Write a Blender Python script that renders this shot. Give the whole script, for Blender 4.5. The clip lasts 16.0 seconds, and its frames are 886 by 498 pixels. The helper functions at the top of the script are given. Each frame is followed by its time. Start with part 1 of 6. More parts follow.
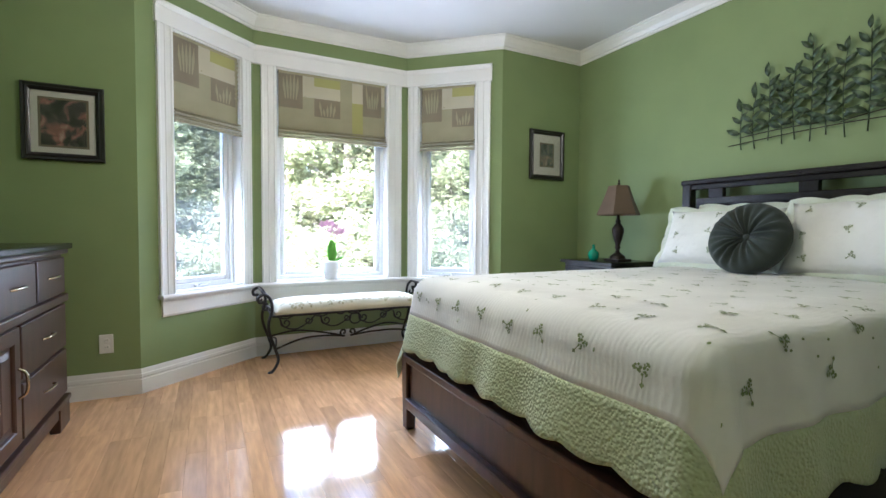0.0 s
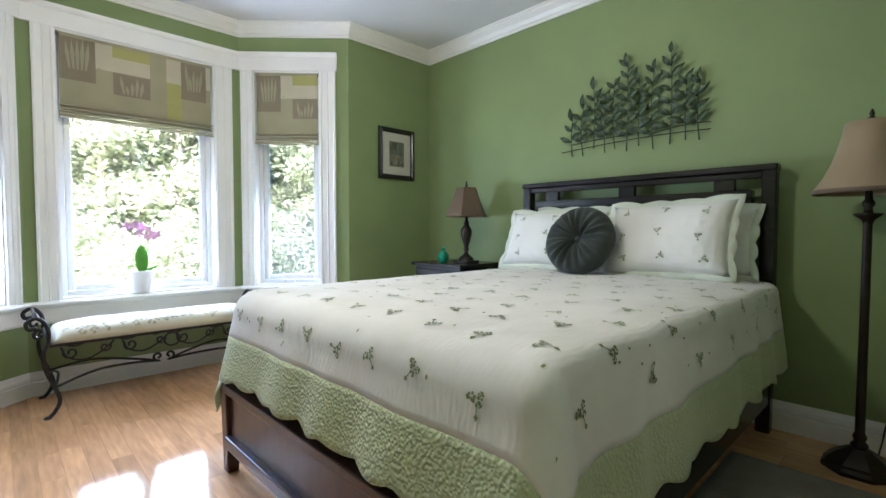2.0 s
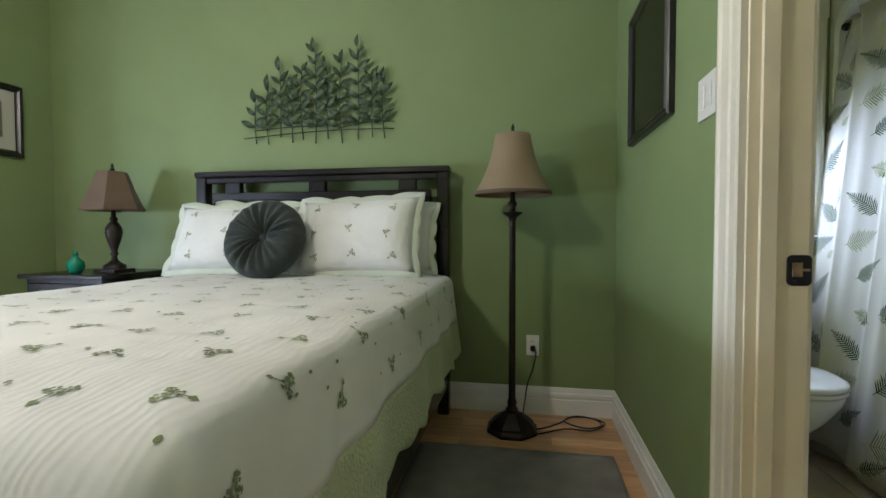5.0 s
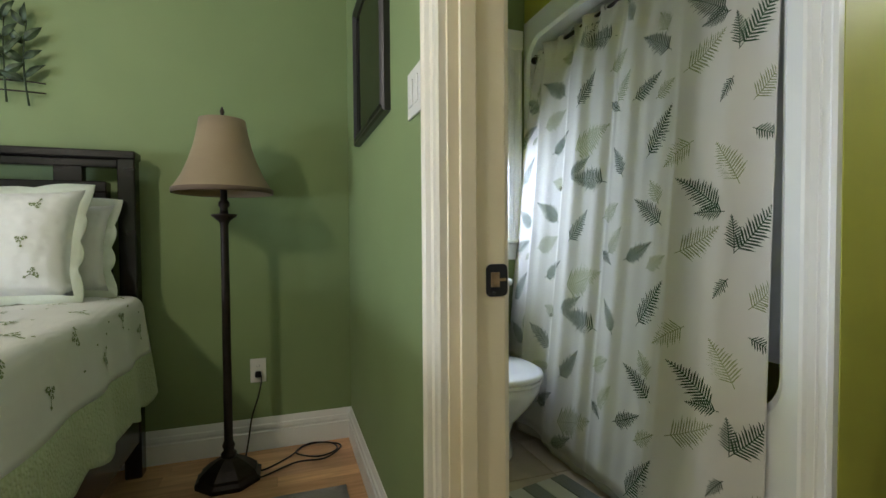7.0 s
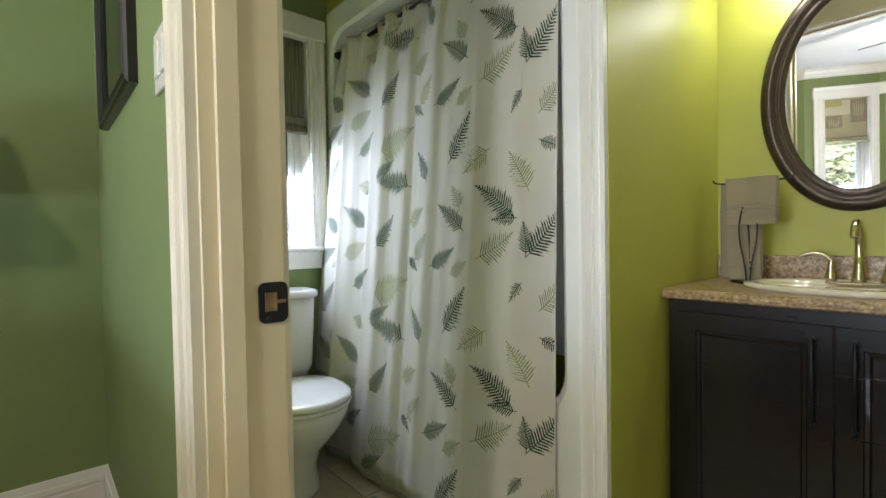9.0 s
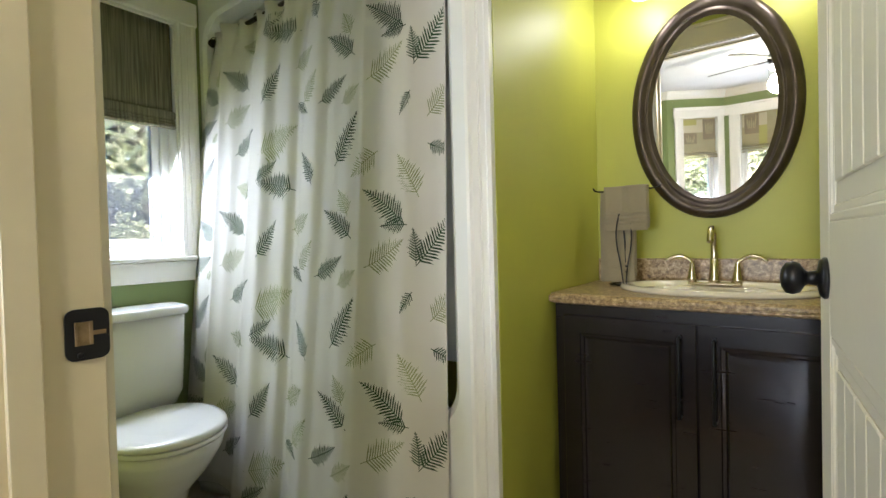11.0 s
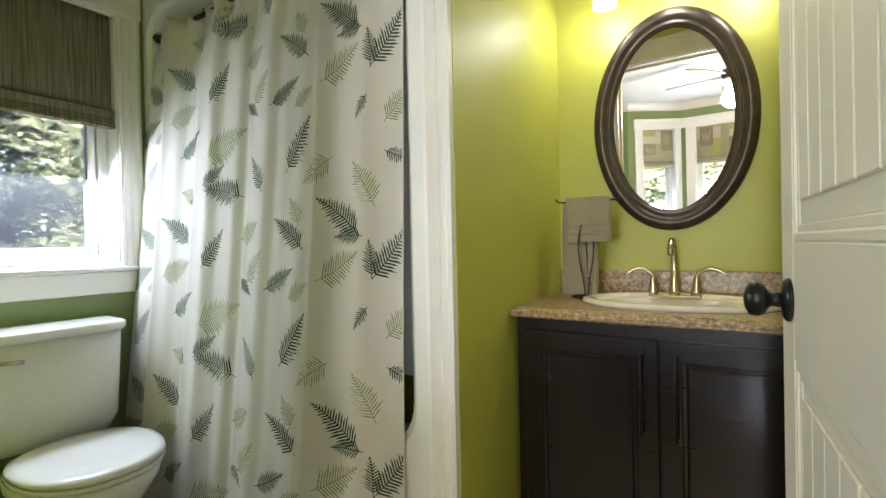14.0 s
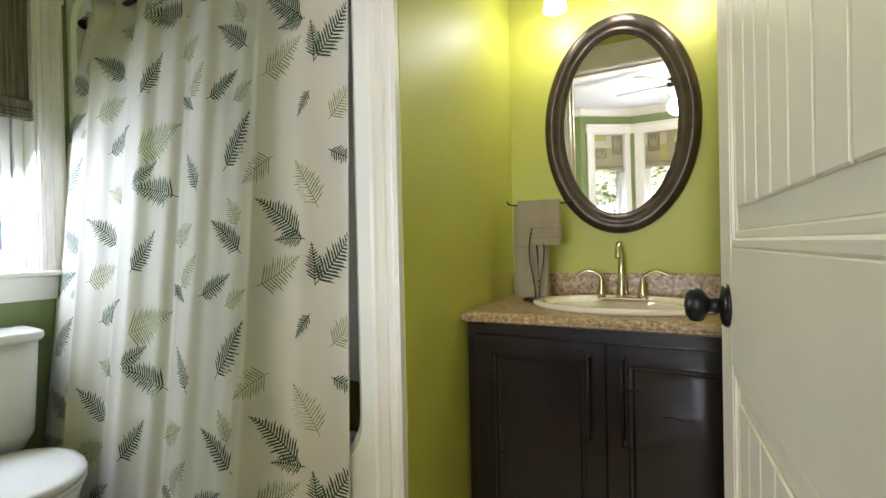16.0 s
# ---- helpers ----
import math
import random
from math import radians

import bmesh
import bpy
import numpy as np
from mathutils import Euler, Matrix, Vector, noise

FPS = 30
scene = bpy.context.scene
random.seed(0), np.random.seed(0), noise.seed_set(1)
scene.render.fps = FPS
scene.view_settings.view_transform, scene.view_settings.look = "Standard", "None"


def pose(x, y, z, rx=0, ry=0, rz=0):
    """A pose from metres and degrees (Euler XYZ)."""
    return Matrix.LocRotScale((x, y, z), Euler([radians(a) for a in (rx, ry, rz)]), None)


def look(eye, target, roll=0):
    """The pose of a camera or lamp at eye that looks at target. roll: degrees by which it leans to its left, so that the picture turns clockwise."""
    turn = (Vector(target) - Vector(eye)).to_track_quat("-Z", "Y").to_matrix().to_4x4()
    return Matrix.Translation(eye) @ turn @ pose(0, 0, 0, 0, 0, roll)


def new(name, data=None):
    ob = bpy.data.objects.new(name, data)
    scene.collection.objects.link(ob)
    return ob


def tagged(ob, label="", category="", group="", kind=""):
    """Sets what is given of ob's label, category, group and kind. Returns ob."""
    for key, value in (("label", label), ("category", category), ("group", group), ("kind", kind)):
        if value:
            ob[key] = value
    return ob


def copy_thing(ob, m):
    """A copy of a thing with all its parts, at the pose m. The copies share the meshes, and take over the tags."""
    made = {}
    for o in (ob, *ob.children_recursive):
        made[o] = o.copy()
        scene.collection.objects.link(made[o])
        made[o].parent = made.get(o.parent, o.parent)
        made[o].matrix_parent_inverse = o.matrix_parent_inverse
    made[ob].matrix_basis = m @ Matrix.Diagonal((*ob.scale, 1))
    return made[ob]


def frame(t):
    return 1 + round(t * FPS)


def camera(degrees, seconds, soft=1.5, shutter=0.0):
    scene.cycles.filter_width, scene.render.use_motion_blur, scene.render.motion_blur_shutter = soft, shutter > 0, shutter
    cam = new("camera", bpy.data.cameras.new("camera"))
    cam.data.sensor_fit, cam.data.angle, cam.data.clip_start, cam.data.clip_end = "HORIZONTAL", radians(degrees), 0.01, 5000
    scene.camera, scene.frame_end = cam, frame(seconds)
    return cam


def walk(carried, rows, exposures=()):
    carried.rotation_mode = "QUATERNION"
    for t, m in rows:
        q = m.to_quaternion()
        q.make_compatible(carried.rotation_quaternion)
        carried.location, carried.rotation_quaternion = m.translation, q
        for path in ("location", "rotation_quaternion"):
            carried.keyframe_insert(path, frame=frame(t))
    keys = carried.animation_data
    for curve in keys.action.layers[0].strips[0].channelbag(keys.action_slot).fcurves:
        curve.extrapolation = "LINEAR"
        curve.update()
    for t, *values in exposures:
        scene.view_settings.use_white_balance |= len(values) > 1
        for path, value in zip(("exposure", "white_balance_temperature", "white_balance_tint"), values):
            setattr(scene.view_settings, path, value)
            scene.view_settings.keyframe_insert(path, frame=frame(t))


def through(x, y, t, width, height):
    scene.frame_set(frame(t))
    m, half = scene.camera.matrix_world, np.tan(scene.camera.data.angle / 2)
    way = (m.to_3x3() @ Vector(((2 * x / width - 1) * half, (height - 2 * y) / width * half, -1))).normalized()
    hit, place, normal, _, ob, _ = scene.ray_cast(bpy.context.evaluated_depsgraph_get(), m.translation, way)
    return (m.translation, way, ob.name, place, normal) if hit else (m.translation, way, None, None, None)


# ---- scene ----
cam = camera(87.6, 16.0)
PATH = [
    (0, (-0.094, -0.134, 1.033), (0.81, 1.649, 0.954), 0.4),
    (0.5, (-0.034, -0.079, 1.026), (0.977, 1.646, 0.956), 0.4),
    (1, (0.031, -0.049, 1.039), (1.199, 1.573, 0.967), 0.2),
    (1.5, (0.07, -0.027, 1.049), (1.358, 1.501, 0.97), 0.2),
    (2, (0.117, -0.013, 1.058), (1.503, 1.427, 0.978), 0.1),
    (2.5, (0.158, 0.012, 1.029), (1.66, 1.331, 0.967), 0.3),
    (3, (0.223, 0.034, 1.023), (1.828, 1.226, 0.964), 0.2),
    (3.2, (0.252, 0.051, 1.019), (1.902, 1.179, 0.96), 0.2),
    (5.3, (0.464, 0.087, 1.028), (2.456, 0.251, 0.965), 0.0),
    (5.5, (0.485, 0.083, 1.031), (2.484, 0.111, 0.971), 0.1),
    (6, (0.544, 0.047, 1.033), (2.525, -0.222, 0.978), -0.0),
    (6.5, (0.617, -0.027, 1.03), (2.554, -0.52, 0.978), -0.2),
    (7, (0.691, -0.083, 1.036), (2.582, -0.733, 0.981), -0.4),
    (7.5, (0.755, -0.128, 1.029), (2.604, -0.889, 0.979), -0.4),
    (8, (0.784, -0.151, 1.026), (2.549, -1.09, 0.986), -0.4),
    (8.5, (0.795, -0.181, 1.038), (2.419, -1.348, 0.995), -0.7),
    (9, (0.801, -0.209, 1.045), (2.303, -1.528, 0.999), -1.0),
    (9.5, (0.812, -0.237, 1.048), (2.211, -1.665, 0.996), -1.1),
    (10, (0.818, -0.269, 1.048), (2.135, -1.773, 1.004), -1.3),
    (10.2, (0.817, -0.282, 1.049), (2.105, -1.812, 1.007), -1.4),
    (12.3, (0.831, -0.314, 1.061), (1.974, -1.955, 1.032), -1.2),
    (12.5, (0.829, -0.325, 1.058), (1.977, -1.962, 1.034), -1.1),
    (13, (0.837, -0.324, 1.07), (1.963, -1.977, 1.042), -1.2),
    (13.5, (0.837, -0.342, 1.075), (1.937, -2.012, 1.055), -1.1),
    (14, (0.838, -0.367, 1.074), (1.917, -2.051, 1.057), -1.2),
    (14.5, (0.846, -0.389, 1.077), (1.895, -2.092, 1.063), -1.1),
    (15, (0.847, -0.387, 1.08), (1.832, -2.127, 1.066), -1.1),
    (15.5, (0.838, -0.401, 1.079), (1.787, -2.161, 1.067), -1.2),
    (16, (0.832, -0.416, 1.081), (1.757, -2.189, 1.064), -1.2),
]
walk(cam, [(t, look(eye, target, roll)) for t, eye, target, roll in PATH], exposures=[(0.0, 5.2, 5020, 14), (3.0, 5.18, 5040, 14), (6.0, 5.24, 5280, 13), (8.0, 5.5, 5380, 13), (10.0, 5.74, 5600, 14), (16.0, 5.82, 5720, 14)])

# ---- world and light ----
FAN_Y, FAN_GLOW, VAN_GLOW = 1.6, 0.07, 0.06
FAN_WATT, VAN_WATT, BAY_WATT, BATH_WATT = 1.6, 0.051, 1.38, 0.7
world = bpy.data.worlds.new("world")
scene.world = world
world.use_nodes = True
wn = world.node_tree
sky = wn.nodes.new("ShaderNodeTexSky")
sky.sky_type, sky.sun_disc = "NISHITA", False
sky.sun_elevation, sky.sun_rotation = radians(42), radians(-138)
sky.air_density, sky.dust_density = 1.0, 6.0
wn.nodes["Background"].inputs["Strength"].default_value = 0.17
wn.links.new(sky.outputs[0], wn.nodes["Background"].inputs[0])
sun = new("sun", bpy.data.lights.new("sun", "SUN"))
sun.data.energy, sun.data.angle, sun.data.color = 0.075, radians(12), (1, 0.97, 0.92)
sun.matrix_world = look((0, 0, 0), (0.5, 0.55, -0.67))

fan_lamp = new("fan_lamp", bpy.data.lights.new("fan_lamp", "POINT"))
fan_lamp.data.energy, fan_lamp.data.color, fan_lamp.data.shadow_soft_size = FAN_WATT, (1, 0.82, 0.54), 0.1
fan_lamp.location = (0.87, FAN_Y, 2.26)
for vx in (1.249, 1.022, 0.795):
    v_lamp = new("vanity_lamp", bpy.data.lights.new("vanity_lamp", "POINT"))
    v_lamp.data.energy, v_lamp.data.color, v_lamp.data.shadow_soft_size = VAN_WATT, (1, 0.92, 0.8), 0.04
    v_lamp.location = (vx, -2.115, 1.92)

# the sky's light, in the openings of the bay and bathroom windows
def daylight(x, y, z, dx, dy, width, height, energy, dip=0.12):
    d = new("daylight", bpy.data.lights.new("daylight", "AREA"))
    d.data.shape, d.data.size, d.data.size_y = "RECTANGLE", width, height
    d.data.energy, d.data.color = energy, (0.96, 0.98, 1.0)
    d.matrix_world = look((x, y, z), (x + dx, y + dy, z - dip))


daylight(-0.228, 3.71, 0.94, 0.648, -0.761, 0.42, 0.58, BAY_WATT * 0.44)
daylight(0.895, 4.06, 0.94, 0, -1, 0.8, 0.58, BAY_WATT)
daylight(2.0, 3.705, 0.94, -0.675, -0.737, 0.38, 0.58, BAY_WATT * 0.4)
daylight(3.25, -0.985, 1.31, -1, 0, 0.5, 0.5, BATH_WATT, 0.95)


# ---- materials ----
def mat(name, color, rough=0.5, metal=0.0, vary=0.12, scale=6.0, bump=0.0, bscale=60.0, spec=0.5, coat=0.0, stretch=(1, 1, 1), per_piece=0.0, through=0.0):
    m = bpy.data.materials.new(name)
    m.use_nodes = True
    nt = m.node_tree
    b = nt.nodes["Principled BSDF"]
    b.inputs["Roughness"].default_value, b.inputs["Metallic"].default_value = rough, metal
    b.inputs["Specular IOR Level"].default_value, b.inputs["Coat Weight"].default_value = spec, coat
    co = nt.nodes.new("ShaderNodeTexCoord")
    mp = nt.nodes.new("ShaderNodeMapping")
    mp.inputs["Scale"].default_value = stretch
    nt.links.new(co.outputs["Object"], mp.inputs[0])
    out = mp.outputs[0]
    if per_piece:
        info = nt.nodes.new("ShaderNodeObjectInfo")
        add = nt.nodes.new("ShaderNodeVectorMath")
        mul = nt.nodes.new("ShaderNodeMath")
        mul.operation, mul.inputs[1].default_value = "MULTIPLY", 37.0
        nt.links.new(info.outputs["Random"], mul.inputs[0])
        nt.links.new(out, add.inputs[0])
        nt.links.new(mul.outputs[0], add.inputs[1])
        out = add.outputs[0]
    tex = nt.nodes.new("ShaderNodeTexNoise")
    tex.inputs["Scale"].default_value, tex.inputs["Detail"].default_value = scale, 6
    nt.links.new(out, tex.inputs["Vector"])
    ramp = nt.nodes.new("ShaderNodeValToRGB")
    lo = [c * (1 - vary) for c in color[:3]] + [1]
    hi = [min(1, c * (1 + vary)) for c in color[:3]] + [1]
    ramp.color_ramp.elements[0].position, ramp.color_ramp.elements[1].position = 0.3, 0.7
    ramp.color_ramp.elements[0].color, ramp.color_ramp.elements[1].color = lo, hi
    nt.links.new(tex.outputs["Fac"], ramp.inputs[0])
    col = ramp.outputs[0]
    if per_piece:
        hsv = nt.nodes.new("ShaderNodeHueSaturation")
        mr = nt.nodes.new("ShaderNodeMapRange")
        mr.inputs["To Min"].default_value, mr.inputs["To Max"].default_value = 1 - per_piece, 1 + per_piece
        nt.links.new(info.outputs["Random"], mr.inputs[0])
        nt.links.new(mr.outputs[0], hsv.inputs["Value"])
        nt.links.new(col, hsv.inputs["Color"])
        col = hsv.outputs[0]
    nt.links.new(col, b.inputs["Base Color"])
    fine = nt.nodes.new("ShaderNodeTexNoise")
    fine.inputs["Scale"].default_value, fine.inputs["Detail"].default_value = bscale, 4
    nt.links.new(out, fine.inputs["Vector"])
    rr = nt.nodes.new("ShaderNodeMapRange")
    rr.inputs["To Min"].default_value, rr.inputs["To Max"].default_value = rough * 0.85, min(1, rough * 1.15)
    nt.links.new(fine.outputs["Fac"], rr.inputs[0])
    nt.links.new(rr.outputs[0], b.inputs["Roughness"])
    if bump:
        bu = nt.nodes.new("ShaderNodeBump")
        bu.inputs["Strength"].default_value, bu.inputs["Distance"].default_value = bump, 0.004
        nt.links.new(fine.outputs["Fac"], bu.inputs["Height"])
        nt.links.new(bu.outputs[0], b.inputs["Normal"])
    if through:
        tl_ = nt.nodes.new("ShaderNodeBsdfTranslucent")
        nt.links.new(col, tl_.inputs[0])
        mx = nt.nodes.new("ShaderNodeMixShader")
        mx.inputs[0].default_value = through
        nt.links.new(b.outputs[0], mx.inputs[1])
        nt.links.new(tl_.outputs[0], mx.inputs[2])
        nt.links.new(mx.outputs[0], nt.nodes["Material Output"].inputs[0])
    return m


M = {}
M["green"] = mat("green wall paint", (0.22, 0.28, 0.116), 0.6, vary=0.05, scale=2.5, bump=0.12, bscale=220, spec=0.35)
M["lime"] = mat("lime wall paint", (0.455, 0.462, 0.066), 0.45, vary=0.05, scale=2.5, bump=0.12, bscale=220, spec=0.5)
M["white"] = mat("white trim paint", (0.78, 0.77, 0.74), 0.35, vary=0.03, scale=4, bump=0.03, bscale=90)
M["cream"] = mat("cream door paint", (0.74, 0.69, 0.55), 0.4, vary=0.04, scale=4, bump=0.03, bscale=90)
M["jamb"] = mat("yellowed cream jamb paint", (0.74, 0.655, 0.45), 0.38, vary=0.05, scale=4, bump=0.03, bscale=90)
M["brass"] = mat("worn brass", (0.3, 0.21, 0.11), 0.4, metal=0.9, vary=0.3, scale=60)
M["fanblade"] = mat("pale grey wood fan blade", (0.24, 0.25, 0.21), 0.4, vary=0.2, scale=8, stretch=(1, 8, 1))
M["ceiling"] = mat("ceiling paint", (0.7, 0.7, 0.7), 0.85, vary=0.02, scale=3, bump=0.1, bscale=160, spec=0.2)
M["vinyl"] = mat("white vinyl", (0.8, 0.81, 0.82), 0.3, vary=0.02, scale=5)
M["plank"] = mat("maple plank", (0.6, 0.35, 0.175), 0.085, vary=0.16, scale=5, bump=0.02, bscale=40, stretch=(9, 1, 1), per_piece=0.17, spec=0.45)
M["gap"] = mat("floor joint", (0.33, 0.18, 0.09), 0.5)
M["tile"] = mat("beige floor tile", (0.48, 0.4, 0.3), 0.3, vary=0.16, scale=7, bump=0.05, bscale=50, per_piece=0.06)
M["grout"] = mat("grout", (0.33, 0.28, 0.22), 0.8)
M["espresso"] = mat("espresso wood", (0.011, 0.008, 0.0085), 0.24, spec=0.45, vary=0.6, scale=7, bump=0.03, bscale=60, stretch=(1, 1, 8), coat=0.1)
M["bedwood"] = mat("dark red brown wood", (0.048, 0.021, 0.013), 0.32, spec=0.45, vary=0.35, scale=5, bump=0.03, bscale=60, stretch=(6, 6, 1), coat=0.12)
M["iron"] = mat("wrought iron", (0.035, 0.034, 0.036), 0.45, metal=0.7, vary=0.25, scale=30, bump=0.2, bscale=120)
M["bronze"] = mat("dark bronze", (0.028, 0.02, 0.015), 0.42, metal=0.6, vary=0.3, scale=20, bump=0.15, bscale=120)
M["nickel"] = mat("brushed nickel", (0.66, 0.58, 0.44), 0.25, metal=1.0, vary=0.05, scale=30)
M["black"] = mat("black metal", (0.012, 0.012, 0.013), 0.3, metal=0.4, vary=0.2, scale=30)
M["ceramic"] = mat("white ceramic", (0.8, 0.8, 0.8), 0.08, vary=0.015, scale=3, coat=0.4)
M["bisque"] = mat("cream ceramic", (0.76, 0.7, 0.58), 0.1, vary=0.015, scale=3, coat=0.4)
M["acrylic"] = mat("white acrylic", (0.76, 0.77, 0.76), 0.25, vary=0.02, scale=3)
M["plastic"] = mat("ivory plastic", (0.72, 0.7, 0.64), 0.35, vary=0.02, scale=10)


def glass_mat(name, rough=0.0):
    m = bpy.data.materials.new(name)
    m.use_nodes = True
    nt = m.node_tree
    tr = nt.nodes.new("ShaderNodeBsdfTransparent")
    gl = nt.nodes.new("ShaderNodeBsdfGlossy")
    gl.inputs["Roughness"].default_value = rough
    fr = nt.nodes.new("ShaderNodeFresnel")
    fr.inputs[0].default_value = 1.45
    mx = nt.nodes.new("ShaderNodeMixShader")
    nt.links.new(fr.outputs[0], mx.inputs[0])
    nt.links.new(tr.outputs[0], mx.inputs[1])
    nt.links.new(gl.outputs[0], mx.inputs[2])
    nt.links.new(mx.outputs[0], nt.nodes["Material Output"].inputs[0])
    return m


M["glass"] = glass_mat("window glass")


def screen_mat(name, clear, weave):
    """Fine wire mesh: mostly seen through, its wires lit from behind."""
    m = bpy.data.materials.new(name)
    m.use_nodes = True
    nt = m.node_tree
    see = nt.nodes.new("ShaderNodeBsdfTransparent")
    see.inputs[0].default_value = (clear, clear * 1.015, clear * 1.03, 1)
    wire = nt.nodes.new("ShaderNodeBsdfTranslucent")
    wire.inputs[0].default_value = (0.3, 0.31, 0.33, 1)
    mx = nt.nodes.new("ShaderNodeMixShader")
    mx.inputs[0].default_value = weave
    nt.links.new(see.outputs[0], mx.inputs[1])
    nt.links.new(wire.outputs[0], mx.inputs[2])
    nt.links.new(mx.outputs[0], nt.nodes["Material Output"].inputs[0])
    return m


M["screen"] = screen_mat("light insect screen mesh", 0.78, 0.014)
# bathroom screen: less clear and with more weave than the bay screens
M["dense_screen"] = screen_mat("dense insect screen mesh", 0.45, 0.026)


# ---- mesh helpers ----
def box(bm, lo, hi, bevel=0.0, m=None, seg=1):
    r = bmesh.ops.create_cube(bm, size=1)
    vs = r["verts"]
    s = [hi[i] - lo[i] for i in range(3)]
    c = [(hi[i] + lo[i]) / 2 for i in range(3)]
    for v in vs:
        v.co = Vector([v.co[i] * s[i] + c[i] for i in range(3)])
    if bevel:
        es = list({e for v in vs for e in v.link_edges})
        g = bmesh.ops.bevel(bm, geom=es, offset=bevel, segments=seg, affect="EDGES", profile=0.5)
        vs = list({v for f in g["faces"] for v in f.verts} | {v for v in vs if v.is_valid})
    if m is not None:
        for v in vs:
            v.co = m @ v.co
    return vs


def lathe(bm, profile, n=24, m=Matrix(), cap=True):
    rings = []
    for r, z in profile:
        rings.append([bm.verts.new(m @ Vector((r * math.cos(2 * math.pi * i / n), r * math.sin(2 * math.pi * i / n), z))) for i in range(n)])
    for a, b in zip(rings, rings[1:]):
        for i in range(n):
            f = bm.faces.new((a[i], a[(i + 1) % n], b[(i + 1) % n], b[i]))
            f.smooth = True
    if cap:
        bm.faces.new(rings[0][::-1])
        bm.faces.new(rings[-1])


def tube(bm, pts, r, n=8, closed=False, taper=None):
    pts = [Vector(p) for p in pts]
    rings, up = [], None
    for i, p in enumerate(pts):
        a = pts[i - 1] if (i or closed) else p
        b = pts[(i + 1) % len(pts)] if (i < len(pts) - 1 or closed) else p
        d = (b - a).normalized()
        if up is None:
            up = d.orthogonal().normalized()
        up = (up - d * up.dot(d)).normalized()
        side = d.cross(up)
        rad = r if taper is None else r * taper[i]
        rings.append([bm.verts.new(p + rad * (math.cos(2 * math.pi * k / n) * up + math.sin(2 * math.pi * k / n) * side)) for k in range(n)])
    pairs = list(zip(rings, rings[1:])) + ([(rings[-1], rings[0])] if closed else [])
    for a, b in pairs:
        for k in range(n):
            bm.faces.new((a[k], a[(k + 1) % n], b[(k + 1) % n], b[k])).smooth = True
    if not closed:
        bm.faces.new(rings[0][::-1])
        bm.faces.new(rings[-1])


def sweep(bm, profile, path, closed=False):
    """A moulding: profile of (out, up) swept along points of the plan; out is to the right of the way."""
    n = len(path)
    rings = []
    for i, p in enumerate(path):
        p = Vector((p[0], p[1]))
        dirs = []
        if i or closed:
            q = path[i - 1]
            dirs.append((p - Vector((q[0], q[1]))).normalized())
        if i < n - 1 or closed:
            q = path[(i + 1) % n]
            dirs.append((Vector((q[0], q[1])) - p).normalized())
        ns = [Vector((d.y, -d.x)) for d in dirs]
        nn = sum(ns, Vector((0, 0))).normalized()
        k = 1 / max(0.3, nn.dot(ns[0]))
        rings.append([bm.verts.new((p.x + nn.x * o * k, p.y + nn.y * o * k, u)) for o, u in profile])
    m = len(profile)
    for a, b in (list(zip(rings, rings[1:])) + ([(rings[-1], rings[0])] if closed else [])):
        for k in range(m):
            bm.faces.new((a[k], a[(k + 1) % m], b[(k + 1) % m], b[k]))
    if not closed:
        bm.faces.new(rings[0])
        bm.faces.new(rings[-1][::-1])


def grid(bm, nu, nv, fn, mi=None, thick=0.0):
    vs = [[bm.verts.new(fn(i / nu, j / nv)) for j in range(nv + 1)] for i in range(nu + 1)]
    for i in range(nu):
        for j in range(nv):
            f = bm.faces.new((vs[i][j], vs[i + 1][j], vs[i + 1][j + 1], vs[i][j + 1]))
            f.smooth = True
            if mi:
                f.material_index = mi((i + 0.5) / nu, (j + 0.5) / nv)
    return vs


def link(name, bm, mats, fix=True):
    if fix:
        bmesh.ops.recalc_face_normals(bm, faces=bm.faces)
    me = bpy.data.meshes.new(name)
    bm.to_mesh(me)
    bm.free()
    for m in (mats if isinstance(mats, (list, tuple)) else [mats]):
        me.materials.append(m)
    return new(name, me)


def part(name, bm, mats, parent, label="", fix=True):
    ob = link(name, bm, mats, fix)
    ob.parent = parent
    if label:
        ob["label"] = label
    return ob


def thing(name, label, category, m=Matrix(), group="", kind=""):
    ob = new(name)
    ob.empty_display_size = 0.1
    ob.matrix_world = m
    return tagged(ob, label, category, group, kind)


def solid(name, lo, hi, material, label, category, bevel=0.0):
    bm = bmesh.new()
    box(bm, lo, hi, bevel)
    return tagged(link(name, bm, material), label, category, kind="structure")


# ---- plan of the place ----
XE, YN, YS, XW = 3.10, 3.28, -0.40, -1.36
CEIL, CROWN, BASE = 2.72, 2.616, 0.155
BL_, B1, B2, BR_ = (-0.483, 3.28), (0.235, 3.88), (1.555, 3.88), (2.21, 3.28)
YB = -0.52           # bathroom face of the wall between the rooms
JE, JW, DOORH = 1.57, 0.725, 2.2
XBE, XBW, YV, XP, YT = 3.08, 0.536, -2.255, 1.463, -1.413
STOOL, HEAD = 0.60, 2.35


def wall(name, pieces, material, label):
    bm = bmesh.new()
    for lo, hi in pieces:
        box(bm, lo, hi)
    return tagged(link(name, bm, material), label, "wall", kind="structure")


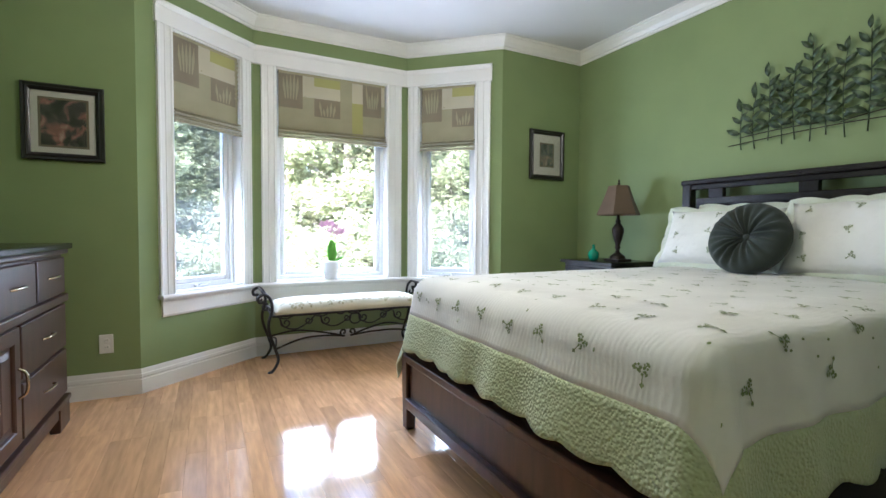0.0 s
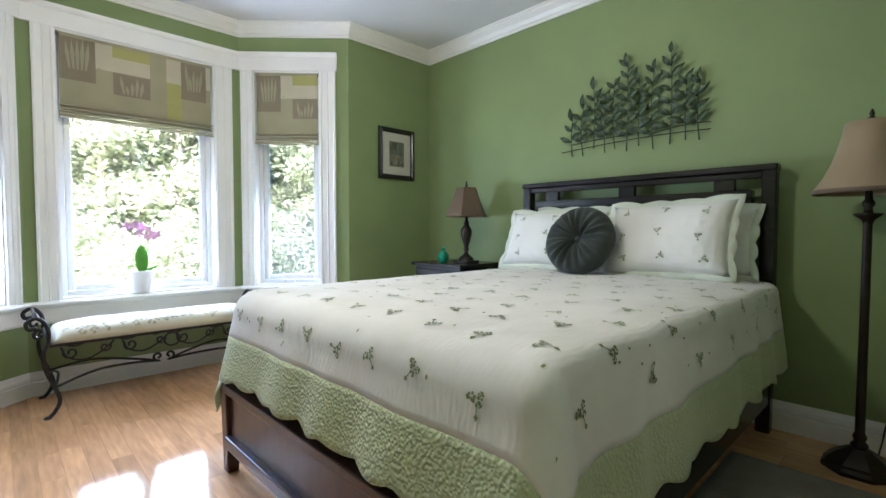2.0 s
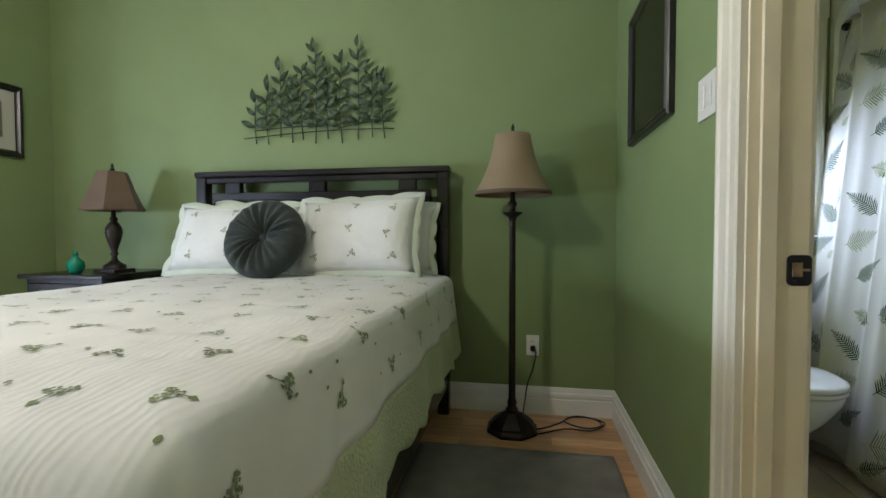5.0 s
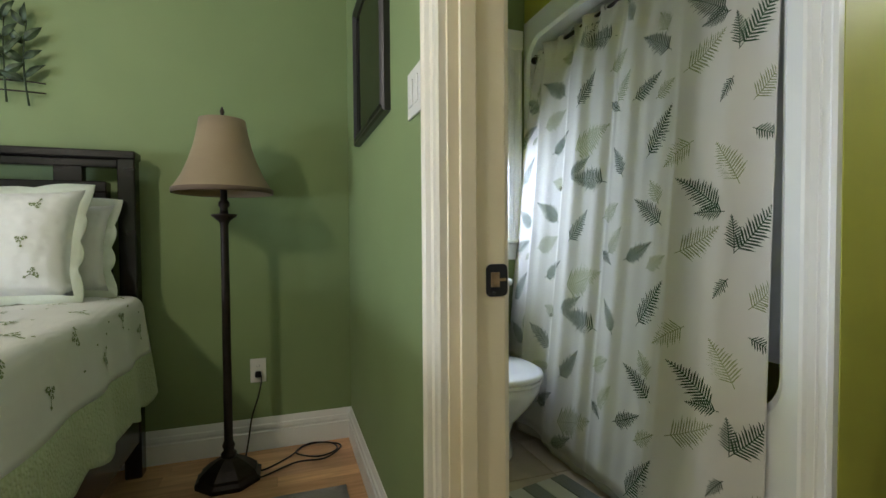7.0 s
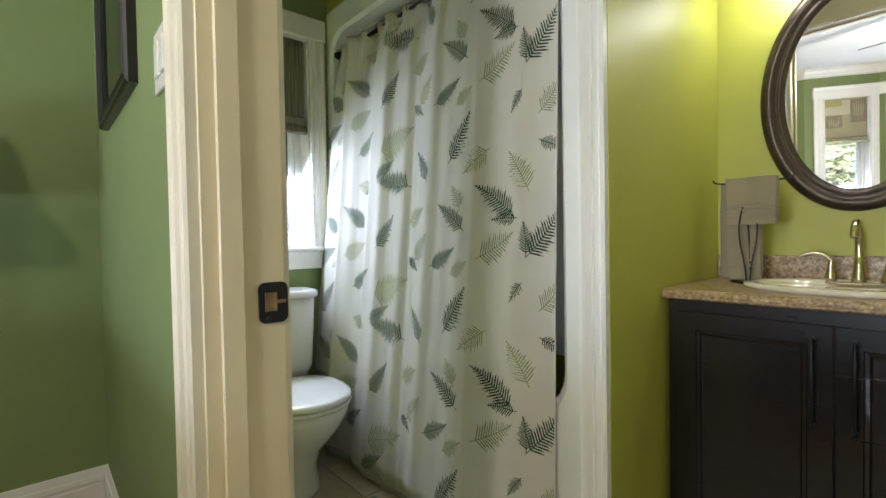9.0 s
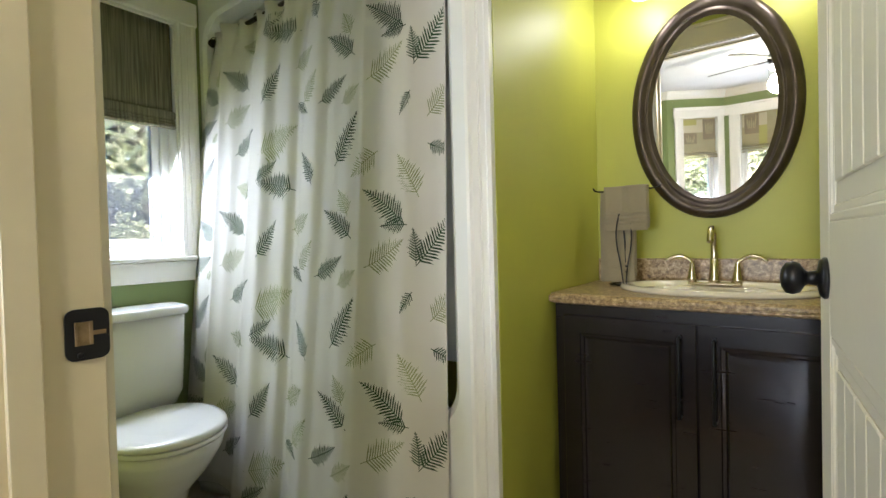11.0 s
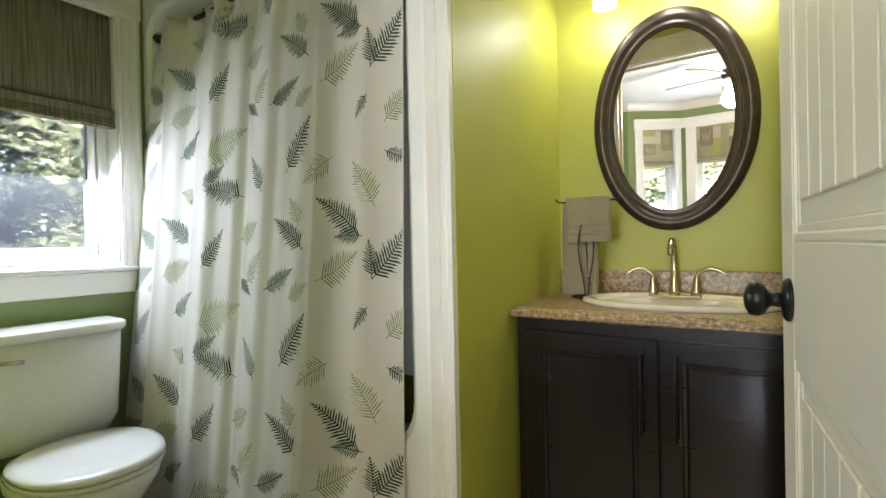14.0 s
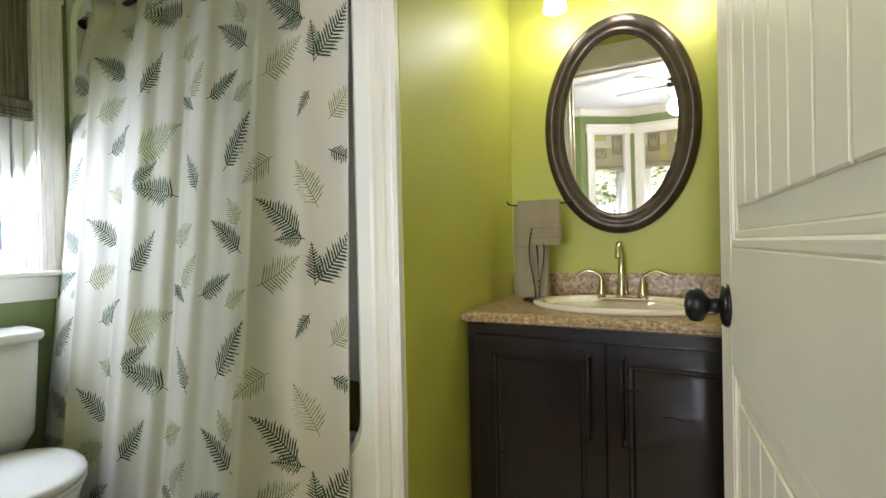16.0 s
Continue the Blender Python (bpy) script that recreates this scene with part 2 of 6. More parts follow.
wall("wall_east", [((XE, YS, 0), (XE + 0.12, YN + 0.12, 2.85))], M["green"], "green painted bedroom wall behind the bed")
wall("wall_north_right", [((BR_[0], YN, 0), (XE, YN + 0.12, 2.85))], M["green"], "green painted wall beside the bay window")
wall("wall_north_left", [((XW, YN, 0), (BL_[0], YN + 0.12, 2.85))], M["green"], "green painted wall beside the dresser")
wall("wall_west", [((XW - 0.12, YS - 0.14, 0), (XW, YN + 0.12, 2.85))], M["green"], "green painted wall behind the dresser")
wall("wall_south", [((XW, YB, 0), (JW - 0.02, YS, 2.85)), ((JE + 0.02, YB, 0), (XE + 0.12, YS, 2.85)), ((JW - 0.02, YB, DOORH + 0.02), (JE + 0.02, YS, 2.85))],
     M["green"], "green painted wall with the bathroom doorway")


def panel_matrix(a, b):
    u = Vector((b[0] - a[0], b[1] - a[1], 0))
    length = u.length
    u.normalize()
    v = Vector((-u.y, u.x, 0))
    m = Matrix(((u.x, v.x, 0, a[0]), (u.y, v.y, 0, a[1]), (0, 0, 1, 0), (0, 0, 0, 1)))
    return m, length


def bay_wall(name, a, b, u0, u1):
    m, n = panel_matrix(a, b)
    bm = bmesh.new()
    z0, z1 = STOOL - 0.02, HEAD
    for lo, hi in (((0, 0, 0), (u0, 0.16, 2.85)), ((u1, 0, 0), (n, 0.16, 2.85)), ((u0, 0, 0), (u1, 0.16, z0)), ((u0, 0, z1), (u1, 0.16, 2.85))):
        box(bm, lo, hi, m=m)
    return tagged(link(name, bm, M["green"]), "green painted bay wall round a tall window", "wall", kind="structure")


BAY = (("left", BL_, B1, 0.232, 0.815, 0.128, 0.897), ("middle", B1, B2, 0.165, 1.135, 0.055, 1.262), ("right", B2, BR_, 0.115, 0.66, 0.02, 0.785))
for nm, a, b, u0, u1, c0, c1 in BAY:
    bay_wall("wall_bay_" + nm, a, b, u0, u1)

# bathroom walls
wall("wall_bath_south", [((XBW - 0.1, YV - 0.12, 0), (XP + 0.1, YV, 2.85))], M["lime"], "lime painted wall behind the vanity")
wall("wall_bath_west", [((XBW - 0.12, YV, 0), (XBW, YB - 0.004, 2.85))], M["lime"], "lime painted side wall of the bathroom")
wall("wall_partition", [((XP, YV, 0), (XP + 0.09, YT + 0.004, 2.85)), ((XP + 0.09, YT - 0.02, 2.25), (XBE, YT + 0.004, 2.85))], M["lime"], "lime painted partition beside the tub")
wall("wall_bath_north", [((XBW, YB - 0.006, 0), (JW - 0.09, YB - 0.001, CEIL)), ((JE + 0.09, YB - 0.006, 0), (XBE, YB - 0.001, CEIL)), ((JW - 0.09, YB - 0.006, DOORH + 0.1), (JE + 0.09, YB - 0.001, CEIL))],
     M["lime"], "lime painted bathroom side of the doorway wall")
BW0, BW1, BWZ0, BWZ1, BWB = -1.298, -0.677, 1.013, 2.09, 1.601
wall("wall_bath_east", [((XBE, YV - 0.12, 0), (XBE + 0.14, BW0, 2.85)), ((XBE, BW1, 0), (XBE + 0.14, YB, 2.85)), ((XBE, BW0, 0), (XBE + 0.14, BW1, BWZ0)), ((XBE, BW0, BWZ1), (XBE + 0.14, BW1, 2.85))],
     M["green"], "green painted bathroom wall with a window")
wall("wall_tub_back", [((XP + 0.1, YV - 0.1, 0), (XBE, YV - 0.01, 2.85))], M["lime"], "wall behind the tub")

solid("ceiling", (XW - 0.12, YB, CEIL), (XE + 0.14, 4.06, CEIL + 0.1), M["ceiling"], "white painted ceiling of the bedroom", "ceiling")
solid("ceiling_bath", (XBW - 0.12, YV - 0.12, CEIL), (XBE + 0.14, YB - 0.002, CEIL + 0.1), M["ceiling"], "white painted ceiling of the bathroom", "ceiling")

bm = bmesh.new()
for lo, hi in (((XW - 0.6, YN + 0.13, 2.87), (XE + 0.6, 4.6, 2.95)), ((XE + 0.13, -2.9, 2.87), (XE + 0.65, YN + 0.12, 2.95))):
    box(bm, lo, hi)
tagged(link("roof_eave", bm, M["white"]), "white boarded roof eave over the windows", "eave", kind="structure")

# crown and base mouldings, the way runs with the room on its right
inner = [(XW, YS), (XW, YN), BL_, B1, B2, BR_, (XE, YN), (XE, YS)]
bm = bmesh.new()
sweep(bm, [(0, CROWN), (0.01, CROWN), (0.013, CROWN + 0.018), (0.024, CROWN + 0.024), (0.04, CROWN + 0.05), (0.068, CROWN + 0.078), (0.072, CROWN + 0.09), (0.082, CROWN + 0.094), (0.082, CEIL), (0, CEIL)], inner, closed=True)
tagged(link("crown_moulding", bm, M["white"]), "white painted crown moulding round the ceiling", "moulding", kind="structure")
BASEP = [(0, 0), (0.016, 0), (0.016, 0.088), (0.009, 0.092), (0.009, 0.099), (0.015, 0.104), (0.014, 0.122), (0.009, 0.126), (0.007, 0.138), (0.004, BASE), (0, BASE)]


def baseboard(path):
    bm = bmesh.new()
    sweep(bm, BASEP, path)
    return tagged(link("baseboard", bm, M["white"]), "white profiled baseboard along the wall", "baseboard", kind="structure")


baseboard([(JW - 0.115, YS), (XW, YS), (XW, YN), BL_, B1, B2, BR_, (XE, YN), (XE, YS), (JE + 0.135, YS)])
baseboard([(XBW, YV), (XBW, YB)])

# bay trim: one header, stool and apron round the three windows
m0, n0 = panel_matrix(BL_, B1)
m2, n2 = panel_matrix(B2, BR_)
pL, pR = (m0 @ Vector((0.118, 0, 0))).to_2d(), (m2 @ Vector((0.797, 0, 0))).to_2d()
trail = [pL, B1, B2, pR]
bm = bmesh.new()
sweep(bm, [(0, HEAD), (0.022, HEAD), (0.022, 2.455), (0.03, 2.46), (0.04, 2.475), (0.042, 2.49), (0, 2.49)], trail)
tagged(link("window_header", bm, M["white"]), "white painted header board over the bay windows", "trim", kind="structure")
bm = bmesh.new()
sweep(bm, [(0, STOOL - 0.025), (0.052, STOOL - 0.025), (0.056, STOOL - 0.012), (0.05, STOOL), (0, STOOL)], trail)
tagged(link("window_stool", bm, M["white"]), "white painted sill board under the bay windows", "trim", kind="structure")
bm = bmesh.new()
sweep(bm, [(0, 0.455), (0.012, 0.455), (0.018, 0.47), (0.018, 0.555), (0.026, 0.575), (0, 0.575)], [(m0 @ Vector((0.14, 0, 0))).to_2d(), B1, B2, (m2 @ Vector((0.775, 0, 0))).to_2d()])
tagged(link("window_apron", bm, M["white"]), "white painted apron board under the sill", "trim", kind="structure")


def rect_frame(bm, u0, u1, z0, z1, w, y0, y1, bev=0.0):
    for lo, hi in (((u0, y0, z0), (u0 + w, y1, z1)), ((u1 - w, y0, z0), (u1, y1, z1)), ((u0 + w, y0, z0), (u1 - w, y1, z0 + w)), ((u0 + w, y0, z1 - w), (u1 - w, y1, z1))):
        box(bm, lo, hi, bev)


def window_unit(name, m, u0, u1, z0, z1, crank=False, screen="screen"):
    """A casement: liner, outer frame, sash and pane, in the opening; y is outward."""
    w = thing(name, "white vinyl casement window with one clear pane", "window", m, kind="structure")
    bm = bmesh.new()
    t = 0.012
    for lo, hi in (((u0, -0.004, z0), (u0 + t, 0.16, z1)), ((u1 - t, -0.004, z0), (u1, 0.16, z1)), ((u0 + t, -0.004, z0), (u1 - t, 0.16, z0 + t)), ((u0 + t, -0.004, z1 - t), (u1 - t, 0.16, z1))):
        box(bm, lo, hi)
    part("window_liner", bm, M["white"], w)
    bm = bmesh.new()
    rect_frame(bm, u0 + t, u1 - t, z0 + t, z1 - t, 0.032, 0.085, 0.15, 0.003)
    part("window_frame", bm, M["vinyl"], w)
    bm = bmesh.new()
    rect_frame(bm, u0 + 0.046, u1 - 0.046, z0 + 0.046, z1 - 0.046, 0.038, 0.1, 0.14, 0.006)
    part("sash", bm, M["vinyl"], w)
    bm = bmesh.new()
    box(bm, (u0 + 0.08, 0.118, z0 + 0.08), (u1 - 0.08, 0.122, z1 - 0.08))
    p = part("pane", bm, M["glass"], w, "clear window glass")
    p.visible_shadow = False
    if crank:
        bm = bmesh.new()
        c = (u0 * 0.55 + u1 * 0.45)
        box(bm, (c - 0.05, 0.06, z0 + 0.012), (c + 0.06, 0.086, z0 + 0.032), 0.005)
        tube(bm, [(c - 0.03, 0.06, z0 + 0.03), (c, 0.05, z0 + 0.042), (c + 0.06, 0.048, z0 + 0.04)], 0.006)
        part("crank_handle", bm, M["vinyl"], w)
        bm = bmesh.new()
        box(bm, (u0 + 0.083, 0.0985, z0 + 0.083), (u1 - 0.083, 0.0992, z1 - 0.083))
        part("insect_screen", bm, M[screen], w, "fine grey insect screen")
    return w


def door_leaf(bm, x0, x1, z0, z1, prof):
    """One connected panelled leaf: rings of (inset, depth) from the rim inwards, closed by the middle; y is to the front."""
    rs = []
    for q, y in prof:
        rs.append([bm.verts.new(p) for p in ((x0 + q, y, z0 + q), (x1 - q, y, z0 + q), (x1 - q, y, z1 - q), (x0 + q, y, z1 - q))])
    for a, b in zip(rs, rs[1:]):
        for k in range(4):
            bm.faces.new((a[k], a[(k + 1) % 4], b[(k + 1) % 4], b[k]))
    bm.faces.new(rs[0][::-1]), bm.faces.new(rs[-1])


def casing(name, m, u0, u1, z0, z1):
    bm = bmesh.new()
    w = u1 - u0
    prof = [(u0, 0), (u0, -0.02), (u0 + 0.012, -0.022), (u0 + 0.02, -0.016), (u0 + w * 0.45, -0.014), (u0 + w * 0.5, -0.018), (u0 + w * 0.55, -0.014), (u1 - 0.02, -0.016), (u1 - 0.012, -0.022), (u1, -0.02), (u1, 0)]
    lo = [bm.verts.new(m @ Vector((x, y, z0))) for x, y in prof]
    hi = [bm.verts.new(m @ Vector((x, y, z1))) for x, y in prof]
    for i in range(len(prof)):
        j = (i + 1) % len(prof)
        bm.faces.new((lo[i], lo[j], hi[j], hi[i]))
    bm.faces.new(lo[::-1]), bm.faces.new(hi)
    return tagged(link(name, bm, M["white"]), "white painted fluted window casing", "trim", kind="structure")


for i, (nm, a, b, u0, u1, c0, c1) in enumerate(BAY):
    m, n = panel_matrix(a, b)
    window_unit("window_%d" % (i + 1), m, u0, u1, STOOL - 0.02 + 0.021, HEAD, crank=nm != "middle")
    casing("casing", m, c0, u0 + 0.004, STOOL, HEAD)
    casing("casing", m, u1 - 0.004, c1, STOOL, HEAD)

# bathroom window
mb = Matrix(((0, 1, 0, XBE), (-1, 0, 0, 0), (0, 0, 1, 0), (0, 0, 0, 1)))   # u runs to -y, outward is +x
window_unit("window_4", mb, -BW1, -BW0, BWZ0, BWZ1, crank=True, screen="dense_screen")
casing("casing", mb, -BW0 - 0.004, -BW0 + 0.082, BWZ0, BWZ1)
casing("casing", mb, -BW1 - 0.08, -BW1 + 0.004, BWZ0, BWZ1)
for nm, lo, hi in (("window_header", (-BW1 - 0.09, -0.024, BWZ1), (-BW0 + 0.09, 0, BWZ1 + 0.11)), ("window_stool", (-BW1 - 0.1, -0.04, BWZ0 - 0.02), (-BW0 + 0.1, 0.0, BWZ0)),
                   ("window_apron", (-BW1 - 0.08, -0.02, 0.9), (-BW0 + 0.08, 0, BWZ0 - 0.021))):
    bm = bmesh.new()
    box(bm, lo, hi, 0.004, mb)
    tagged(link(nm, bm, M["white"]), "white painted board of the bathroom window", "trim", kind="structure")

# doorway: jamb, stop and casing
bm = bmesh.new()
for lo, hi in (((JE, YB - 0.004, 0), (JE + 0.02, YS + 0.004, DOORH)), ((JW - 0.02, YB - 0.004, 0), (JW, YS + 0.004, DOORH)), ((JW - 0.02, YB - 0.004, DOORH), (JE + 0.02, YS + 0.004, DOORH + 0.02)),
               ((JE - 0.011, -0.455, 0), (JE, -0.42, DOORH)), ((JW, -0.455, 0), (JW + 0.011, -0.42, DOORH)), ((JW + 0.011, -0.455, DOORH - 0.011), (JE - 0.011, -0.42, DOORH))):
    box(bm, lo, hi, 0.0015)
tagged(link("door_jamb", bm, M["jamb"]), "cream painted door jamb with stop", "door frame", kind="structure")
for y0, sgn in ((YS, 1), (YB + 0.006, -1)):
    for x0, x1 in ((JE + 0.005, JE + 0.135), (JW - 0.115, JW - 0.005)):
        m = Matrix(((1, 0, 0, 0), (0, -sgn, 0, y0), (0, 0, 1, 0), (0, 0, 0, 1)))
        ob = casing("door_casing", m, x0, x1, 0, DOORH + 0.006)
        ob.data.materials[0] = M["cream"]
        ob["label"] = "cream painted fluted door casing"
    bm = bmesh.new()
    ys = sorted((y0, y0 + sgn * 0.024))
    box(bm, (JW - 0.12, ys[0], DOORH + 0.006), (JE + 0.14, ys[1], DOORH + 0.13), 0.003)
    ys = sorted((y0, y0 + sgn * 0.04))
    box(bm, (JW - 0.13, ys[0], DOORH + 0.13), (JE + 0.15, ys[1], DOORH + 0.15), 0.004)
    tagged(link("door_header", bm, M["jamb"]), "cream painted header board over the doorway", "trim", kind="structure")
strike = thing("strike_plate", "black metal strike plate on the door jamb", "strike plate")
bm = bmesh.new()
pts = []
for cy, cz, a0 in ((-0.49, 0.966, 0), (-0.517, 0.966, 90), (-0.517, 0.92, 180), (-0.49, 0.92, 270)):
    for k in range(5):
        t = radians(a0 + 22.5 * k)
        pts.append((cy + 0.011 * math.cos(t), cz + 0.011 * math.sin(t)))
lo = [bm.verts.new((JE - 0.0002, y, z)) for y, z in pts]
hi = [bm.verts.new((JE - 0.0028, y, z)) for y, z in pts]
bm.faces.new(lo), bm.faces.new(hi[::-1])
for k in range(len(pts)):
    q = (k + 1) % len(pts)
    bm.faces.new((lo[k], lo[q], hi[q], hi[k]))
part("plate", bm, M["black"], strike)
bm = bmesh.new()
rect_frame(bm, -0.509, -0.489, 0.929, 0.96, 0.004, 0, 0.0022, 0.0004)
box(bm, (-0.505, 0.0004, 0.933), (-0.493, 0.0012, 0.956))
box(bm, (-0.524, 0, 0.941), (-0.507, 0.0012, 0.947), 0.0004)
bm.transform(Matrix(((0, -1, 0, JE - 0.0026), (1, 0, 0, 0), (0, 0, 1, 0), (0, 0, 0, 1))))
part("latch_hole", bm, M["brass"], strike, "bare metal latch recess")
bm = bmesh.new()
lathe(bm, [(0.004, 0), (0.004, 0.001), (0.002, 0.0018)], 10, Matrix.Translation((JE - 0.0028, -0.495, 0.916)) @ pose(0, 0, 0, 0, -90, 0))
part("screw", bm, M["black"], strike)

# ---- cloth and print materials ----
def cloth(name, color, weave=900.0, vary=0.06, through=0.0, bump=0.25, kind="noise", kscale=30.0, kdist=0.004):
    m = mat(name, color, 0.9, vary=vary, scale=4, spec=0.15)
    nt = m.node_tree
    b = nt.nodes["Principled BSDF"]
    b.inputs["Sheen Weight"].default_value = 0.15
    co = nt.nodes.new("ShaderNodeTexCoord")
    if kind == "noise":
        t = nt.nodes.new("ShaderNodeTexNoise")
        t.inputs["Scale"].default_value, t.inputs["Detail"].default_value = weave, 2
        out = t.outputs["Fac"]
    elif kind == "stipple":
        t = nt.nodes.new("ShaderNodeTexVoronoi")
        t.feature, t.distance = "SMOOTH_F1", "EUCLIDEAN"
        t.inputs["Scale"].default_value = kscale
        out = t.outputs["Distance"]
    else:
        t = nt.nodes.new("ShaderNodeTexWave")
        t.bands_direction = "Y"
        t.inputs["Scale"].default_value, t.inputs["Distortion"].default_value, t.inputs["Detail"].default_value, t.inputs["Detail Scale"].default_value = kscale, 14.0, 2.5, 0.35
        out = t.outputs["Fac"]
    nt.links.new(co.outputs["Object"], t.inputs["Vector"])
    bu = nt.nodes.new("ShaderNodeBump")
    bu.inputs["Strength"].default_value, bu.inputs["Distance"].default_value = bump, kdist
    nt.links.new(out, bu.inputs["Height"])
    nt.links.new(bu.outputs[0], b.inputs["Normal"])
    if through:
        tr = nt.nodes.new("ShaderNodeBsdfTranslucent")
        tr.inputs["Color"].default_value = (*color, 1)
        mx = nt.nodes.new("ShaderNodeMixShader")
        mx.inputs[0].default_value = through
        nt.links.new(b.outputs[0], mx.inputs[1])
        nt.links.new(tr.outputs[0], mx.inputs[2])
        nt.links.new(mx.outputs[0], nt.nodes["Material Output"].inputs[0])
    return m


M["quilt"] = cloth("white quilted cotton", (0.72, 0.71, 0.68), kind="wave", kscale=17, bump=0.1, kdist=0.005)
M["hem"] = cloth("pale green quilted cotton", (0.46, 0.51, 0.31), kind="stipple", kscale=110, bump=0.7, kdist=0.009)
M["sham"] = cloth("white sham cotton", (0.74, 0.74, 0.7), kind="stipple", kscale=30, bump=0.55, kdist=0.008)
M["shamhem"] = cloth("pale green sham cotton", (0.62, 0.66, 0.55), kind="stipple", kscale=50, bump=0.4, kdist=0.005)
M["stitch"] = cloth("green embroidery", (0.19, 0.23, 0.1), vary=0.25)
M["velvet"] = cloth("dark green grey satin", (0.038, 0.046, 0.039), vary=0.2, weave=300)
M["velvet"].node_tree.nodes["Principled BSDF"].inputs["Roughness"].default_value = 0.5
M["seatcloth"] = cloth("cream floral seat cloth", (0.62, 0.59, 0.46), vary=0.1)
M["seatprint"] = cloth("olive flower print", (0.36, 0.33, 0.2), vary=0.3)
M["b_beige"] = cloth("beige blind cloth", (0.42, 0.385, 0.25), through=0.22, vary=0.1)
M["b_cream"] = cloth("cream blind cloth", (0.6, 0.56, 0.42), through=0.22)
M["b_taupe"] = cloth("taupe blind cloth", (0.29, 0.25, 0.175), through=0.2, vary=0.15)
M["b_lime"] = cloth("yellow green blind cloth", (0.46, 0.44, 0.17), through=0.22)
M["b_olive"] = mat("olive ribbed blind cloth", (0.25, 0.235, 0.16), 0.9, vary=0.5, scale=3, bump=0.3, bscale=12, spec=0.15, stretch=(42, 1, 1.2), through=0.3)
M["curtain"] = cloth("white shower curtain cloth", (0.85, 0.83, 0.8), through=0.42, vary=0.02, bump=0.1)
M["liner"] = mat("grey white liner plastic", (0.55, 0.54, 0.5), 0.35, vary=0.08, scale=6, through=0.3)
M["fern_dark"] = cloth("dark green fern print", (0.035, 0.072, 0.038), vary=0.4)
M["fern_light"] = cloth("sage fern print", (0.33, 0.36, 0.2), vary=0.2)
M["towel"] = cloth("taupe terry towel", (0.36, 0.305, 0.195), weave=350, bump=0.9, vary=0.12)
M["shade_tan"] = cloth("tan lamp shade cloth", (0.34, 0.26, 0.155), through=0.2, vary=0.12)
M["shade_brown"] = cloth("brown lamp shade cloth", (0.16, 0.115, 0.076), through=0.2, vary=0.2)
M["rug"] = cloth("grey rug pile", (0.21, 0.195, 0.17), weave=120, bump=1.0, vary=0.3)
M["matwhite"] = cloth("white bath mat pile", (0.6, 0.59, 0.55), weave=150, bump=1.0)
M["matgrey"] = cloth("grey bath mat pile", (0.2, 0.21, 0.19), weave=150, bump=1.0)
M["mirror_bronze"] = mat("antique bronze frame", (0.062, 0.047, 0.034), 0.32, metal=0.6, vary=0.25, scale=14)
M["artleaf"] = mat("patinated metal leaf", (0.04, 0.062, 0.026), 0.42, metal=0.45, vary=0.6, scale=25, bump=0.2, bscale=90)
M["greenglass"] = mat("green glazed glass", (0.02, 0.22, 0.12), 0.1, vary=0.25, scale=25, coat=0.5)
M["petal"] = mat("orchid petal", (0.66, 0.38, 0.6), 0.5, vary=0.25, scale=40)
M["orchidleaf"] = mat("orchid leaf", (0.12, 0.36, 0.03), 0.4, vary=0.15, scale=20)
M["soil"] = mat("bark soil", (0.06, 0.04, 0.025), 0.9, vary=0.4, scale=60, bump=0.5)
M["potwhite"] = mat("white glazed pot", (0.78, 0.77, 0.75), 0.25, vary=0.02)
M["frame"] = mat("dark brown frame wood", (0.013, 0.011, 0.01), 0.3, vary=0.3, scale=12)
M["mount"] = mat("white picture mount", (0.68, 0.66, 0.6), 0.8, vary=0.03)
M["mountline"] = mat("dark picture mount", (0.2, 0.16, 0.11), 0.8, vary=0.1)


def granite():
    m = mat("brown granite laminate", (0.36, 0.25, 0.15), 0.32, coat=0.08)
    nt = m.node_tree
    co = nt.nodes.new("ShaderNodeTexCoord")
    a = nt.nodes.new("ShaderNodeTexNoise")
    a.inputs["Scale"].default_value, a.inputs["Detail"].default_value, a.inputs["Roughness"].default_value = 58, 8, 0.75
    r = nt.nodes.new("ShaderNodeValToRGB")
    els = r.color_ramp.elements
    els[0].position, els[0].color = 0.34, (0.085, 0.055, 0.034, 1)
    els[1].position, els[1].color = 0.66, (0.68, 0.56, 0.36, 1)
    for p, c in ((0.45, (0.27, 0.18, 0.08, 1)), (0.55, (0.47, 0.34, 0.17, 1))):
        els.new(p).color = c
    nt.links.new(co.outputs["Object"], a.inputs["Vector"])
    nt.links.new(a.outputs["Fac"], r.inputs[0])
    nt.links.new(r.outputs[0], nt.nodes["Principled BSDF"].inputs["Base Color"])
    return m


def picture_mat(name, stops, scale):
    m = mat(name, (0.3, 0.3, 0.3), 0.35)
    nt = m.node_tree
    co = nt.nodes.new("ShaderNodeTexCoord")
    a = nt.nodes.new("ShaderNodeTexNoise")
    a.inputs["Scale"].default_value, a.inputs["Detail"].default_value, a.inputs["Distortion"].default_value = scale, 3, 0.8
    r = nt.nodes.new("ShaderNodeValToRGB")
    els = r.color_ramp.elements
    els[0].position, els[0].color = stops[0]
    els[1].position, els[1].color = stops[-1]
    for p, c in stops[1:-1]:
        els.new(p).color = c
    nt.links.new(co.outputs["Object"], a.inputs["Vector"])
    nt.links.new(a.outputs["Fac"], r.inputs[0])
    nt.links.new(r.outputs[0], nt.nodes["Principled BSDF"].inputs["Base Color"])
    return m


